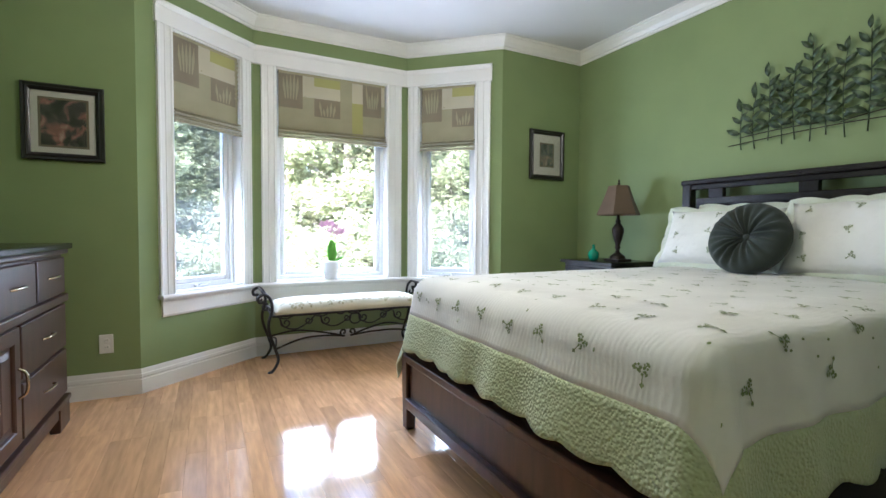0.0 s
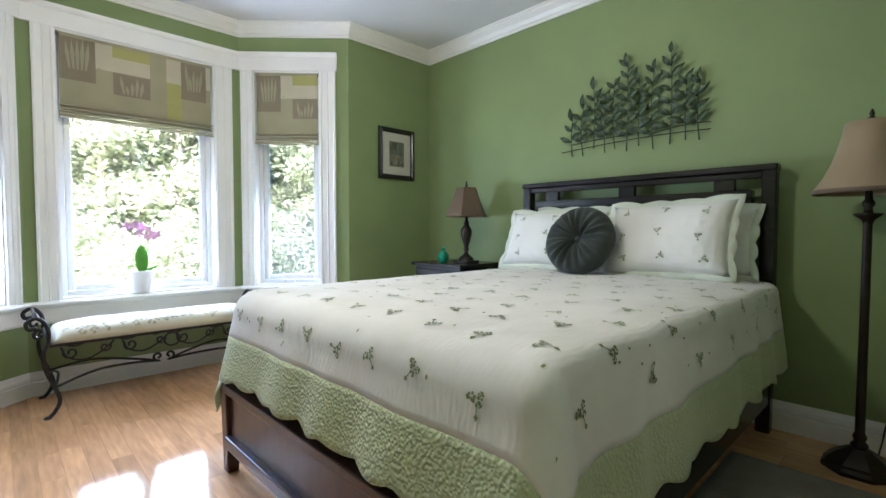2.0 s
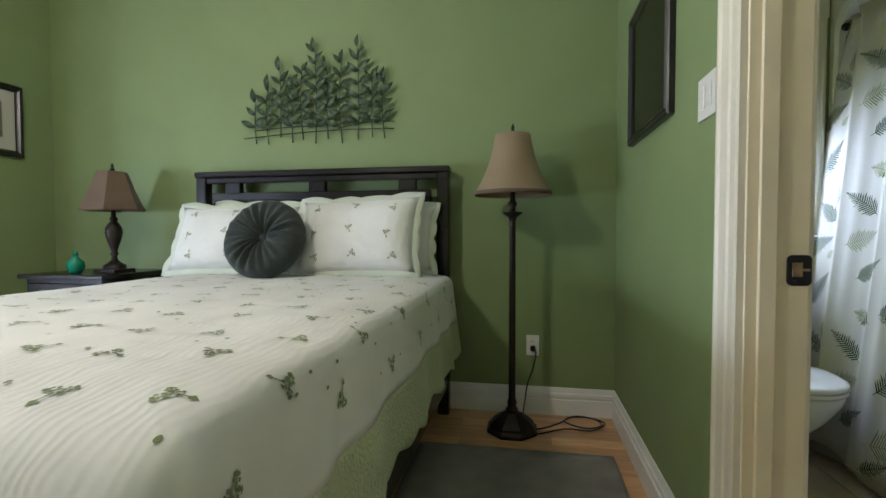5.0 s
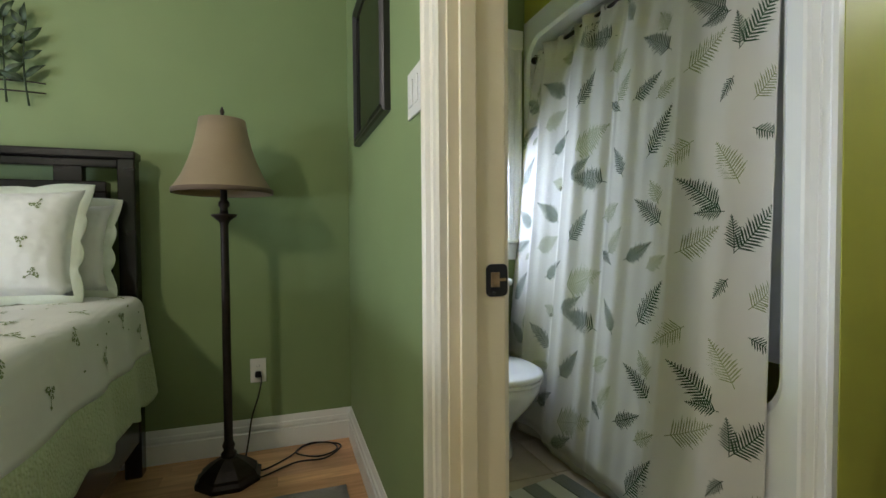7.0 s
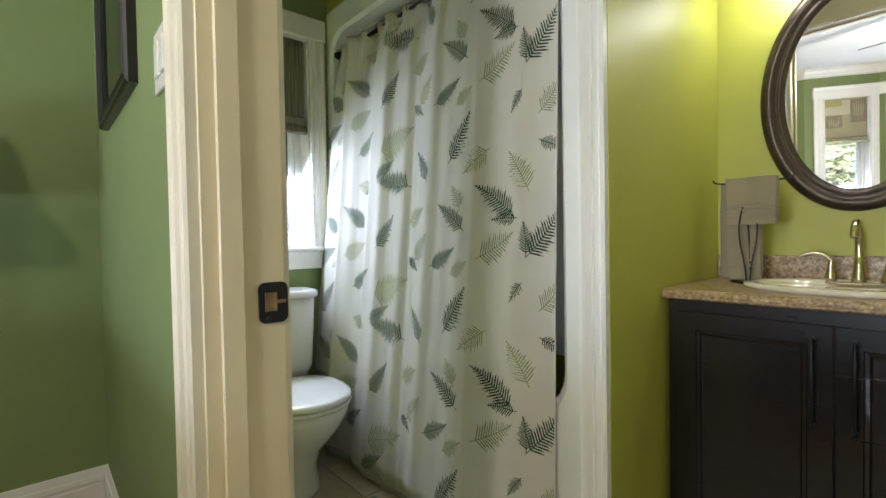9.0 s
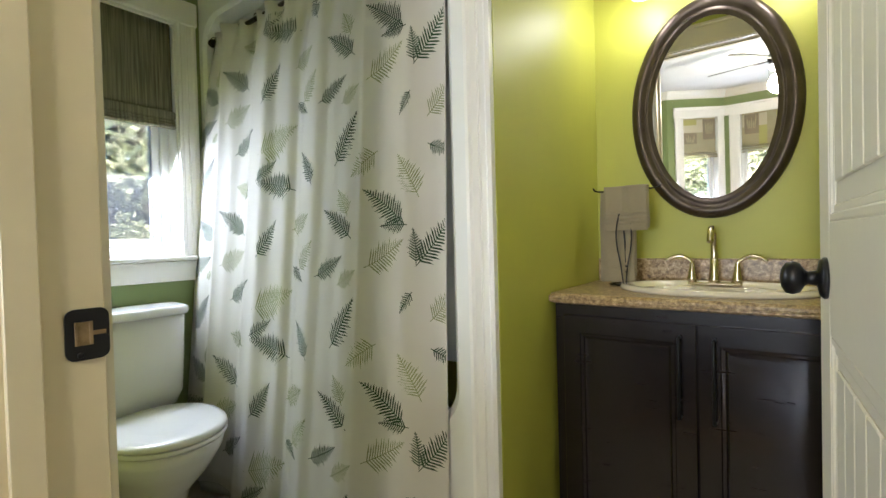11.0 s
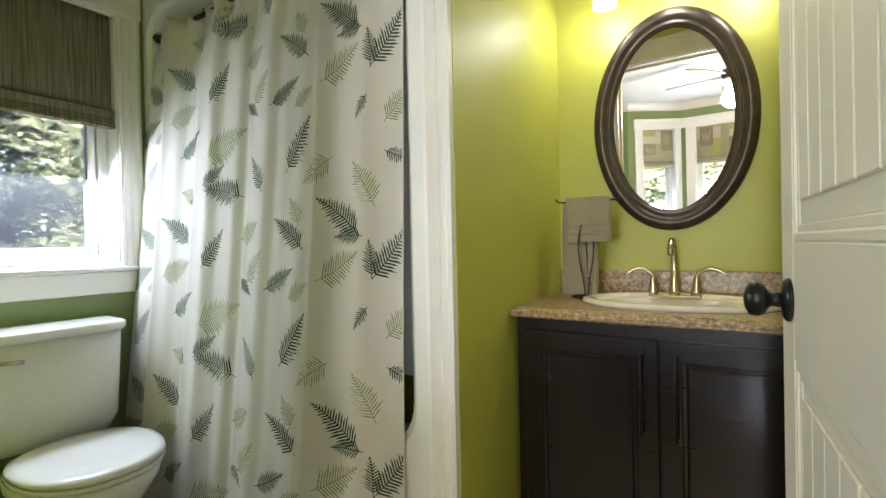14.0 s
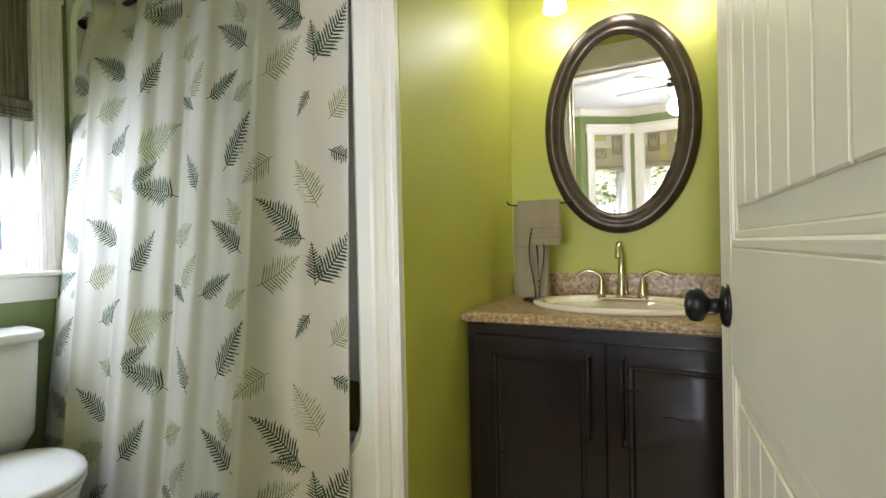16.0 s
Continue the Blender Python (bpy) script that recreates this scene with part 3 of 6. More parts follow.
M["granite"] = granite()
M["floral"] = picture_mat("dark floral print", [(0.36, (0.012, 0.012, 0.016, 1)), (0.5, (0.07, 0.06, 0.06, 1)), (0.58, (0.3, 0.13, 0.11, 1)), (0.72, (0.5, 0.34, 0.27, 1))], 11)
M["floral2"] = picture_mat("muted floral print", [(0.35, (0.04, 0.05, 0.05, 1)), (0.5, (0.14, 0.15, 0.14, 1)), (0.6, (0.28, 0.2, 0.16, 1)), (0.72, (0.42, 0.36, 0.3, 1))], 12)
M["sketch"] = picture_mat("grey green sketch print", [(0.35, (0.2, 0.28, 0.2, 1)), (0.52, (0.3, 0.38, 0.29, 1)), (0.6, (0.52, 0.55, 0.46, 1)), (0.75, (0.36, 0.43, 0.34, 1))], 9)
mirror = bpy.data.materials.new("mirror")
mirror.use_nodes = True
mb_ = mirror.node_tree.nodes["Principled BSDF"]
mb_.inputs["Base Color"].default_value, mb_.inputs["Metallic"].default_value, mb_.inputs["Roughness"].default_value = (0.9, 0.91, 0.9, 1), 1.0, 0.01
M["mirror"] = mirror


def glow(name, color, strength):
    m = bpy.data.materials.new(name)
    m.use_nodes = True
    b = m.node_tree.nodes["Principled BSDF"]
    b.inputs["Base Color"].default_value, b.inputs["Emission Color"].default_value = (0.8, 0.8, 0.78, 1), (*color, 1)
    b.inputs["Emission Strength"].default_value, b.inputs["Roughness"].default_value = strength, 0.3
    return m


M["fanbowl"] = glow("lit frosted glass bowl", (1.0, 0.9, 0.75), FAN_GLOW)
M["vanbowl"] = glow("lit frosted glass shade", (1.0, 0.88, 0.68), VAN_GLOW)


# ---- roman blinds ----
COLS = (0, 0.2, 0.3, 0.53, 0.64, 0.74, 0.92, 1.0)
ROWS_ = (0, 0.2, 0.4, 0.6, 0.7, 1.0)


def blind_cell(c, r):
    table = ("tttbb", "ccbbb", "lcttb", "bbbbb", "cclll", "tttbb", "ccbbb")
    return "bctl".index(table[c][r])


def roman_blind(name, m, u0, u1, z0, z1, start=0, y=0.012):
    b = thing(name, "patterned beige roman blind half drawn up in the window", "blind", m, group="bay blinds")
    cw = 0.96
    us = [u0]
    k, base = start, u0 - COLS[start] * cw
    cells = []
    while True:
        nxt = base + COLS[k + 1] * cw
        cells.append(k)
        if nxt >= u1 - 0.005:
            us.append(u1)
            break
        us.append(nxt)
        k += 1
        if k == 7:
            k, base = 0, nxt
    h = z1 - z0 - 0.05
    zs = [z1 - h * r for r in ROWS_]
    bm = bmesh.new()
    for i, c in enumerate(cells):
        for r in range(5):
            vs = [bm.verts.new((x, y + 0.003 * math.sin(z * 40), z)) for x, z in ((us[i], zs[r + 1]), (us[i + 1], zs[r + 1]), (us[i + 1], zs[r]), (us[i], zs[r]))]
            bm.faces.new(vs).material_index = blind_cell(c, r)
    bmesh.ops.remove_doubles(bm, verts=bm.verts, dist=0.0005)
    g = bmesh.ops.extrude_face_region(bm, geom=list(bm.faces))
    for v in g["geom"]:
        if isinstance(v, bmesh.types.BMVert):
            v.co.y += 0.003
    part("cloth_panel", bm, [M["b_beige"], M["b_cream"], M["b_taupe"], M["b_lime"]], b)
    for f in range(5):
        bm = bmesh.new()
        zt = z0 + 0.09 - f * 0.0195
        pts = [(0.0, zt), (-0.018 - 0.004 * f, zt - 0.004), (-0.026 - 0.004 * f, zt - 0.012), (-0.018 - 0.004 * f, zt - 0.017), (0.002, zt - 0.013)]
        a = [bm.verts.new((u0 - 0.006, y + p, q - 0.004 * math.sin(f))) for p, q in pts]
        d = [bm.verts.new((u1 + 0.006, y + p, q + 0.003 * math.cos(f))) for p, q in pts]
        for i in range(5):
            bm.faces.new((a[i], a[(i + 1) % 5], d[(i + 1) % 5], d[i]))
        bm.faces.new(a), bm.faces.new(d[::-1])
        part("fold", bm, M["b_cream"] if f % 2 else M["b_beige"], b)
    bm = bmesh.new()
    box(bm, (u0, y - 0.002, z1 - 0.03), (u1, y + 0.03, z1 - 0.001), 0.002)
    part("head_rail", bm, M["b_beige"], b)
    # grass motifs printed on the taupe squares
    bm = bmesh.new()
    rg = random.Random(5)
    for i, c in enumerate(cells):
        for r in range(5):
            if blind_cell(c, r) == 2 and (r in (1, 3)):
                zb = zs[2] - 0.03 if r == 1 else zs[4] + 0.01
                w = us[i + 1] - us[i]
                for s in range(5):
                    x = us[i] + w * (0.28 + 0.44 * s / 4)
                    ht = (0.07 + 0.08 * rg.random()) * (1.5 if r == 1 else 0.9)
                    lean = (s - 2) * 0.009
                    vs = [bm.verts.new((px, y - 0.0025, pz)) for px, pz in ((x - 0.004, zb), (x + 0.004, zb), (x + 0.011 + lean * 0.6, zb + ht * 0.5), (x + lean, zb + ht), (x - 0.011 + lean * 0.6, zb + ht * 0.55))]
                    bm.faces.new(vs)
        mid, w = (us[i] + us[i + 1]) / 2, us[i + 1] - us[i]
        if c == 3:          # a strip of small leaves
            for q in range(9):
                for sx in (-1, 1):
                    x, z = mid + sx * w * 0.22, z1 - 0.05 - q * 0.034
                    bm.faces.new([bm.verts.new((x + sx * px, y - 0.0025, z + pz)) for px, pz in ((-0.016, -0.012), (0.004, -0.008), (0.018, 0.014), (-0.004, 0.008))])
        if c == 1:          # a column of dots
            for q in range(6):
                z = z1 - 0.2 - q * 0.04
                bm.faces.new([bm.verts.new((us[i] + 0.02 + 0.007 * math.cos(t * 1.047), y - 0.0025, z + 0.006 * math.sin(t * 1.047))) for t in range(6)])
    if bm.faces:
        part("grass_print", bm, M["b_beige"], b)["kind"] = "stuff"
    else:
        bm.free()
    return b


for (nm, a, bb, u0, u1, c0, c1), zb in zip(BAY, (1.75, 1.79, 1.76)):
    m, n = panel_matrix(a, bb)
    roman_blind("roman_blind", m, u0 + 0.028, u1 - 0.026, zb, HEAD - 0.002)
ob = thing("roman_blind", "olive ribbed roman blind half drawn up in the bathroom window", "blind", mb)
bm = bmesh.new()
grid(bm, 60, 6, lambda i, j: Vector((-BW1 + 0.02 + i * (BW1 - BW0 - 0.04), 0.012 + 0.0015 * math.sin(i * 190), BWB + 0.06 + j * (BWZ1 - BWB - 0.062))))
g = bmesh.ops.extrude_face_region(bm, geom=list(bm.faces))
for v in g["geom"]:
    if isinstance(v, bmesh.types.BMVert):
        v.co.y += 0.004
part("cloth_panel", bm, M["b_olive"], ob)
for f in range(4):
    bm = bmesh.new()
    zt = BWB + 0.075 - f * 0.014 - (0.026 if f else 0)
    hh = 0.042 if f == 0 else 0.016
    box(bm, (-BW1 + 0.015, -0.012 - 0.003 * f, zt - hh + 0.004), (-BW0 - 0.015, 0.012, zt), 0.006)
    part("fold", bm, M["b_olive"], ob)

# ---- bed ----
bed = thing("bed", "dark espresso wooden bed with an open slotted headboard", "bed")
HY0, HY1, HT = 0.512, 2.088, 1.405
for y in (HY0, HY1 - 0.065):
    bm = bmesh.new()
    box(bm, (2.975, y, 0), (3.045, y + 0.065, HT - 0.03), 0.005)
    part("post", bm, M["espresso"], bed)
bm = bmesh.new()
box(bm, (2.965, HY0 - 0.005, HT - 0.035), (3.055, HY1 + 0.005, HT), 0.006)
part("top_cap", bm, M["espresso"], bed)
bm = bmesh.new()
box(bm, (2.985, HY0 + 0.065, HT - 0.07), (3.035, HY1 - 0.065, HT - 0.035), 0.004)
part("top_rail", bm, M["espresso"], bed)
for y in (HY0 + 0.19, (HY0 + HY1) / 2 - 0.05, HY1 - 0.29):
    bm = bmesh.new()
    box(bm, (2.988, y, HT - 0.132), (3.03, y + 0.1, HT - 0.068), 0.003)
    part("spacer_block", bm, M["espresso"], bed)
bm = bmesh.new()
rect = (HY0 + 0.105, HY1 - 0.105)
box(bm, (2.98, rect[0], HT - 0.175), (3.04, rect[1], HT - 0.13), 0.004)
part("inner_rail", bm, M["espresso"], bed)
for y in (rect[0], rect[1] - 0.045):
    bm = bmesh.new()
    box(bm, (2.982, y, 0.3), (3.038, y + 0.045, HT - 0.173), 0.004)
    part("inner_stile", bm, M["espresso"], bed)
bm = bmesh.new()
box(bm, (2.998, rect[0] + 0.04, 0.3), (3.022, rect[1] - 0.04, HT - 0.17))
part("head_panel", bm, M["espresso"], bed)
for z in (0.33, 0.62):
    bm = bmesh.new()
    box(bm, (2.99, HY0 + 0.06, z), (3.035, HY1 - 0.06, z + 0.06), 0.004)
    part("stretcher", bm, M["espresso"], bed)
FX0, FX1, FT = 0.80, 0.865, 0.40
for y in (HY0 - 0.02, HY1 - 0.05):
    bm = bmesh.new()
    vs = box(bm, (FX0, y, 0), (FX1, y + 0.07, FT), 0.005)
    for v in vs:
        if v.co.z < 0.1:
            v.co.x += (0.8325 - v.co.x) * 0.25
            v.co.y += (y + 0.035 - v.co.y) * 0.25
    part("foot_post", bm, M["bedwood"], bed)
for nm, x0, x1, z0, z1 in (("foot_cap", FX0 - 0.01, FX1 + 0.005, FT - 0.035, FT), ("foot_panel", FX0 + 0.02, FX1 - 0.02, 0.17, FT - 0.035), ("foot_rail", FX0 - 0.008, FX1 + 0.004, 0.125, 0.175), ("foot_bead", FX0 + 0.004, FX1 - 0.008, FT - 0.05, FT - 0.034)):
    bm = bmesh.new()
    box(bm, (x0, HY0 + 0.05, z0), (x1, HY1 - 0.05, z1), 0.005, seg=2)
    part(nm, bm, M["bedwood"], bed)
for y in (HY0 + 0.005, HY1 - 0.035):
    bm = bmesh.new()
    box(bm, (FX1, y, 0.16), (2.98, y + 0.03, 0.36), 0.004)
    part("side_rail", bm, M["espresso"], bed)
bm = bmesh.new()
box(bm, (FX1 + 0.01, HY0 + 0.04, 0.2), (2.97, HY1 - 0.04, 0.5), 0.02)
part("box_spring", bm, M["matgrey"], bed, "dark box spring")
bm = bmesh.new()
box(bm, (FX1 + 0.015, HY0 + 0.035, 0.5), (2.965, HY1 - 0.035, 0.765), 0.05, seg=3)
part("mattress", bm, M["sham"], bed, "white mattress")

# quilt: flat coordinates (a from the head to the foot, b across) laid over the mattress
QT, QX0, QX1, QY0, QY1 = 0.808, 2.93, 0.94, 0.53, 2.01
DROPF, DROPS, BORDERF, BORDERS = 0.44, 0.47, 0.245, 0.27     # hang and plain width at the foot and at the sides


def quilt_point(a, b, lift=0.0):
    x, y = QX0 - a, b
    dx = max(0.0, QX1 - x)
    dy = max(0.0, QY0 - y) if y < 1 else -max(0.0, y - QY1)
    cx, cy = max(x, QX1), min(max(y, QY0), QY1)
    d = math.hypot(dx, dy)
    puff = 0.006 * noise.noise(Vector((x * 3, y * 3, 1))) + 0.0022 * noise.noise(Vector((x * 25, y * 25, 4)))
    if d < 1e-6:
        edge = min(x - QX1, y - QY0, QY1 - y, 0.12)
        return Vector((x, y, QT + puff + 0.012 * edge / 0.12 - 0.012 + lift))
    nx, ny = -dx / d, -dy / d
    soft = min(1.0, abs(nx) + max(0.0, ny))     # the foot and the window side roll over more gently
    r, flare = 0.05 + 0.055 * soft, 0.1 + 0.12 * soft
    if d < r * 1.571:
        o, dz = r * math.sin(d / r), r * (1 - math.cos(d / r))
    else:
        rest = d - r * 1.571
        along = y if dx > abs(dy) else x
        wave = 0.014 * math.sin(along * 17 + 1.3 * math.sin(along * 5)) * min(1, rest / 0.3)
        o, dz = r + rest * flare + wave, r + rest * (0.985 - 0.015 * soft)
    return Vector((cx + nx * (o + lift), cy + ny * (o + lift), QT - 0.012 - dz + puff * 0.6))


def scallop(s):
    return 0.022 * abs(math.sin(math.pi * s / 0.17))


A1, W0, W1 = QX0 - QX1, QY0 - DROPS, QY1 + DROPS
st = 0.02
av = [i * st for i in range(int((A1 + DROPF) / st) + 1)]
bv = [W0 + i * st for i in range(int((W1 - W0) / st) + 1)]


def hemmed(a, b):
    if a > A1 + DROPF - 0.06:
        a += (a - (A1 + DROPF - 0.06)) / 0.06 * (scallop(b) - 0.02)
    if b < W0 + 0.06:
        b -= (W0 + 0.06 - b) / 0.06 * (scallop(a) - 0.02)
    if b > W1 - 0.06:
        b += (b - (W1 - 0.06)) / 0.06 * (scallop(a) - 0.02)
    return a, b


quilt = thing("quilt", "white quilted bedspread with pale green scalloped border on the bed", "bedspread")
for nm, ismine, material in (("field", True, "quilt"), ("border", False, "hem")):
    bm = bmesh.new()
    made = {}
    for i in range(len(av) - 1):
        for j in range(len(bv) - 1):
            ca, cb = av[i] + st / 2, bv[j] + st / 2
            out = max((ca - A1) / BORDERF, (QY0 - cb) / BORDERS, (cb - QY1) / BORDERS)
            if (out < 1) != ismine:
                continue
            vs = []
            for p, q in ((i, j), (i + 1, j), (i + 1, j + 1), (i, j + 1)):
                if (p, q) not in made:
                    made[p, q] = bm.verts.new(quilt_point(*hemmed(av[p], bv[q])))
                vs.append(made[p, q])
            bm.faces.new(vs).smooth = True
    ob = part(nm, bm, M[material], quilt, "pale green quilted border" if not ismine else "")
    so = ob.modifiers.new("thickness", "SOLIDIFY")
    so.thickness, so.offset = 0.008, -1
bm = bmesh.new()
rg = random.Random(11)


def sprig(fn, ca, cb, size, turn):
    def put(pts):
        vs = []
        for x, y in pts:
            c, s = math.cos(turn), math.sin(turn)
            vs.append(bm.verts.new(fn(ca + size * (x * c - y * s), cb + size * (x * s + y * c))))
        bm.faces.new(vs)
    for k, (ox, oy) in enumerate(((0, 0), (0.35, 0.3), (-0.4, 0.22))):
        rr = 0.25 - 0.03 * k
        for p in range(5):
            t = p * 1.2566 + k
            px, py = ox + rr * math.cos(t), oy + rr * math.sin(t)
            w = rr * 0.5
            put([(px + w * math.cos(u), py + w * math.sin(u)) for u in (0, 1.05, 2.1, 3.14, 4.2, 5.25)])
    for t, n in ((0.5, 0.72), (2.6, 0.6), (-1.3, 0.95), (4.1, 0.42)):
        ex, ey = n * math.cos(t), n * math.sin(t)
        sx, sy = -0.045 * math.sin(t), 0.045 * math.cos(t)
        put([(0.2 * ex + sx, 0.2 * ey + sy), (0.2 * ex - sx, 0.2 * ey - sy), (ex - sx, ey - sy), (ex + sx, ey + sy)])
        put([(ex * 0.8, ey * 0.8), (ex * 1.0 + 4.5 * sx, ey * 1.0 + 4.5 * sy), (ex * 1.25, ey * 1.25), (ex * 1.0 - 4.5 * sx, ey * 1.0 - 4.5 * sy)])


onq = lambda a, b: quilt_point(a, b, 0.0035)
for i in range(13):
    for j in range(12):
        a = 0.1 + i * 0.185 + rg.uniform(-0.02, 0.02)
        b = QY0 - 0.16 + j * 0.185 + (0.092 if i % 2 else 0) + rg.uniform(-0.02, 0.02)
        if a < A1 + BORDERF - 0.06 and QY0 - BORDERS + 0.06 < b < QY1 + BORDERS - 0.06 and not (a > A1 + 0.02 and (b < QY0 - 0.02 or b > QY1 + 0.02)):
            sprig(onq, a, b, 0.036, rg.random() * 6.28)
for k in range(140):
    a, b = rg.random() * (A1 + 0.2), QY0 - 0.2 + rg.random() * (QY1 - QY0 + 0.4)
    s = 0.007
    vs = [bm.verts.new(onq(a + s * math.cos(t), b + 0.6 * s * math.sin(t))) for t in (0, 1.05, 2.1, 3.14, 4.2, 5.25)]
    bm.faces.new(vs)
part("embroidery", bm, M["stitch"], quilt, "dark green embroidered sprigs", fix=False)["kind"] = "stuff"


# ---- pillows ----
def pillow(name, label, m, w, h, d, flange=True, sprigs=True):
    p = thing(name, label, "pillow", m, group="pillows on the bed")
    fl = 0.026 if flange else 0.0

    def face(sgn):
        def fn(i, j):
            u, v = i * 2 - 1, j * 2 - 1
            th = max(0.0, (1 - abs(u) ** 3.2)) ** 0.55 * max(0.0, (1 - abs(v) ** 3.2)) ** 0.55
            wr = 0.006 * noise.noise(Vector((u * 3, v * 3, sgn * 2 + w * 10)))
            pin = 1 + 0.05 * (abs(u * v)) ** 4 - 0.03 * (abs(u) ** 6 * (1 - v * v) + abs(v) ** 6 * (1 - u * u))
            return Vector((u * w / 2 * pin, sgn * (d / 2 * th + 0.004) + wr * th, v * h / 2 * pin))
        return fn
    bm = bmesh.new()
    for s in (1, -1):
        grid(bm, 24, 18, face(s))
    bmesh.ops.remove_doubles(bm, verts=bm.verts, dist=0.0101)
    part("cushion_body", bm, M["sham"], p)
    if flange:
        bm = bmesh.new()
        n = 96
        inner_, outer_ = [], []
        for k in range(n):
            t = k / n * 4
            side, f = int(t), t - int(t)
            u, v = ((f * 2 - 1, -1), (1, f * 2 - 1), (1 - f * 2, 1), (-1, 1 - f * 2))[side]
            sc = fl + 0.014 * abs(math.sin(f * math.pi * 4))
            pin = 1 + 0.05 * abs(u * v) ** 4 - 0.03 * (abs(u) ** 6 * (1 - v * v) + abs(v) ** 6 * (1 - u * u))
            inner_.append((u * (w / 2 - 0.008) * pin, v * (h / 2 - 0.008) * pin))
            outer_.append((u * (w / 2 * pin + sc), v * (h / 2 * pin + sc)))
        a = [[bm.verts.new((x, y, z)) for x, z in inner_] for y in (-0.004, 0.004)]
        b = [[bm.verts.new((x, y + 0.006 * math.sin(k * 0.8), z)) for k, (x, z) in enumerate(outer_)] for y in (-0.003, 0.003)]
        for k in range(n):
            q = (k + 1) % n
            for r1, r2 in ((a[0], b[0]), (b[0], b[1]), (b[1], a[1])):
                bm.faces.new((r1[k], r1[q], r2[q], r2[k])).smooth = True
        part("scalloped_flange", bm, M["shamhem"], p, "pale green scalloped flange")
    if sprigs:
        global_bm = bmesh.new()
        f0 = face(-1)
        rg2 = random.Random(int(w * 100))

        def on(a, b):
            return f0(a / w + 0.5, b / h + 0.5) + Vector((0, -0.002, 0))
        sprig_on(global_bm, on, [(x * w, z * h) for x, z in ((-0.33, 0.33), (0.02, 0.36), (0.34, 0.3), (-0.34, -0.02), (-0.02, 0.03), (0.3, -0.05), (-0.3, -0.34), (0.03, -0.31), (0.36, -0.34))], rg2)
        part("embroidery", global_bm, M["stitch"], p, "green embroidered sprigs", fix=False)["kind"] = "stuff"
    return p


def sprig_on(b2, on, spots, rg2):
    global bm
    keep, bm = bm, b2
    for a, b in spots:
        sprig(on, a, b, 0.026, rg2.random() * 6.28)
    bm = keep


# x across the bed is the pillow's width; its face looks to the foot
def lean(x, y, z, tilt, turn=0, roll=0):
    return pose(x, y, z, 0, 0, -90 + turn) @ pose(0, 0, 0, -tilt, roll, 0)


for y, x, z, w, tilt in ((1.61, 2.90, 1.025, 0.66, 16), (0.99, 2.90, 1.0, 0.70, 15)):
    pillow("pillow", "white pillow with pale green flange behind another pillow", lean(x, y - 0.045, z, tilt), w, 0.34, 0.12, True, False)
pillow("pillow_sham", "white quilted sham with green sprigs leaning on the headboard", lean(2.785, 1.70, 1.0, 24, 3), 0.68, 0.375, 0.17)
pillow("pillow_sham", "white quilted sham with green sprigs leaning on the headboard", lean(2.785, 0.975, 1.015, 22, -2, -2), 0.64, 0.405, 0.18)

cush = thing("round_cushion", "round pleated dark green grey cushion leaning on the shams", "cushion", lean(2.60, 1.40, 1.0, 24))
bm = bmesh.new()
rings = []
NP = 184
prof = [(0.012, 0.014), (0.03, 0.032), (0.055, 0.054), (0.1, 0.072), (0.15, 0.072), (0.185, 0.06), (0.205, 0.035), (0.212, 0.0)]
for sgn in (-1, 1):
    rr = []
    for r, h in prof:
        row = []
        for k in range(NP):
            t = 2 * math.pi * k / NP
            fold = (0.5 * math.sin(13 * t + 1.6 * math.sin(3 * t) + 9 * r) + 0.5 * math.sin(21 * t + 1.3 * math.sin(2 * t + 1) - 6 * r)) * (0.021 + 0.008 * math.sin(3 * t + 0.7)) * math.sin(min(1, r / 0.07) * 1.5) * max(0, 1 - (r / 0.21) ** 2.2)
            row.append(bm.verts.new((r * math.cos(t), sgn * (h + fold), r * math.sin(t))))
        rr.append(row)
    for a, b in zip(rr, rr[1:]):
        for k in range(NP):
            bm.faces.new((a[k], a[(k + 1) % NP], b[(k + 1) % NP], b[k])).smooth = True
    bm.faces.new(rr[0])
bmesh.ops.remove_doubles(bm, verts=bm.verts, dist=0.0005)
part("pleated_cover", bm, M["velvet"], cush)
bm = bmesh.new()
lathe(bm, [(0.004, 0.012), (0.016, 0.01), (0.02, 0.0), (0.016, -0.01)], 16, pose(0, -0.018, 0, 90, 0, 0))
part("button", bm, M["velvet"], cush)

# ---- nightstand, lamps and small things by the bed ----
ns = thing("nightstand", "dark espresso wooden nightstand beside the bed", "nightstand")
for nm, lo, hi, bv_ in (("top", (2.58, 2.36, 0.775), (3.075, 2.93, 0.8), 0.005), ("body", (2.61, 2.39, 0.12), (3.07, 2.9, 0.775), 0.003), ("plinth", (2.62, 2.4, 0.0), (3.06, 2.89, 0.12), 0.003)):
    bm = bmesh.new()
    box(bm, lo, hi, bv_)
    part(nm, bm, M["espresso"], ns)
for z0, z1 in ((0.15, 0.44), (0.46, 0.75)):
    bm = bmesh.new()
    box(bm, (2.595, 2.41, z0), (2.612, 2.88, z1), 0.004)
    d = part("drawer", bm, M["espresso"], ns)
    bm = bmesh.new()
    tube(bm, [(2.595, 2.6, (z0 + z1) / 2), (2.575, 2.61, (z0 + z1) / 2), (2.575, 2.68, (z0 + z1) / 2), (2.595, 2.69, (z0 + z1) / 2)], 0.005)
    part("handle", bm, M["nickel"], d, "brushed nickel handle")


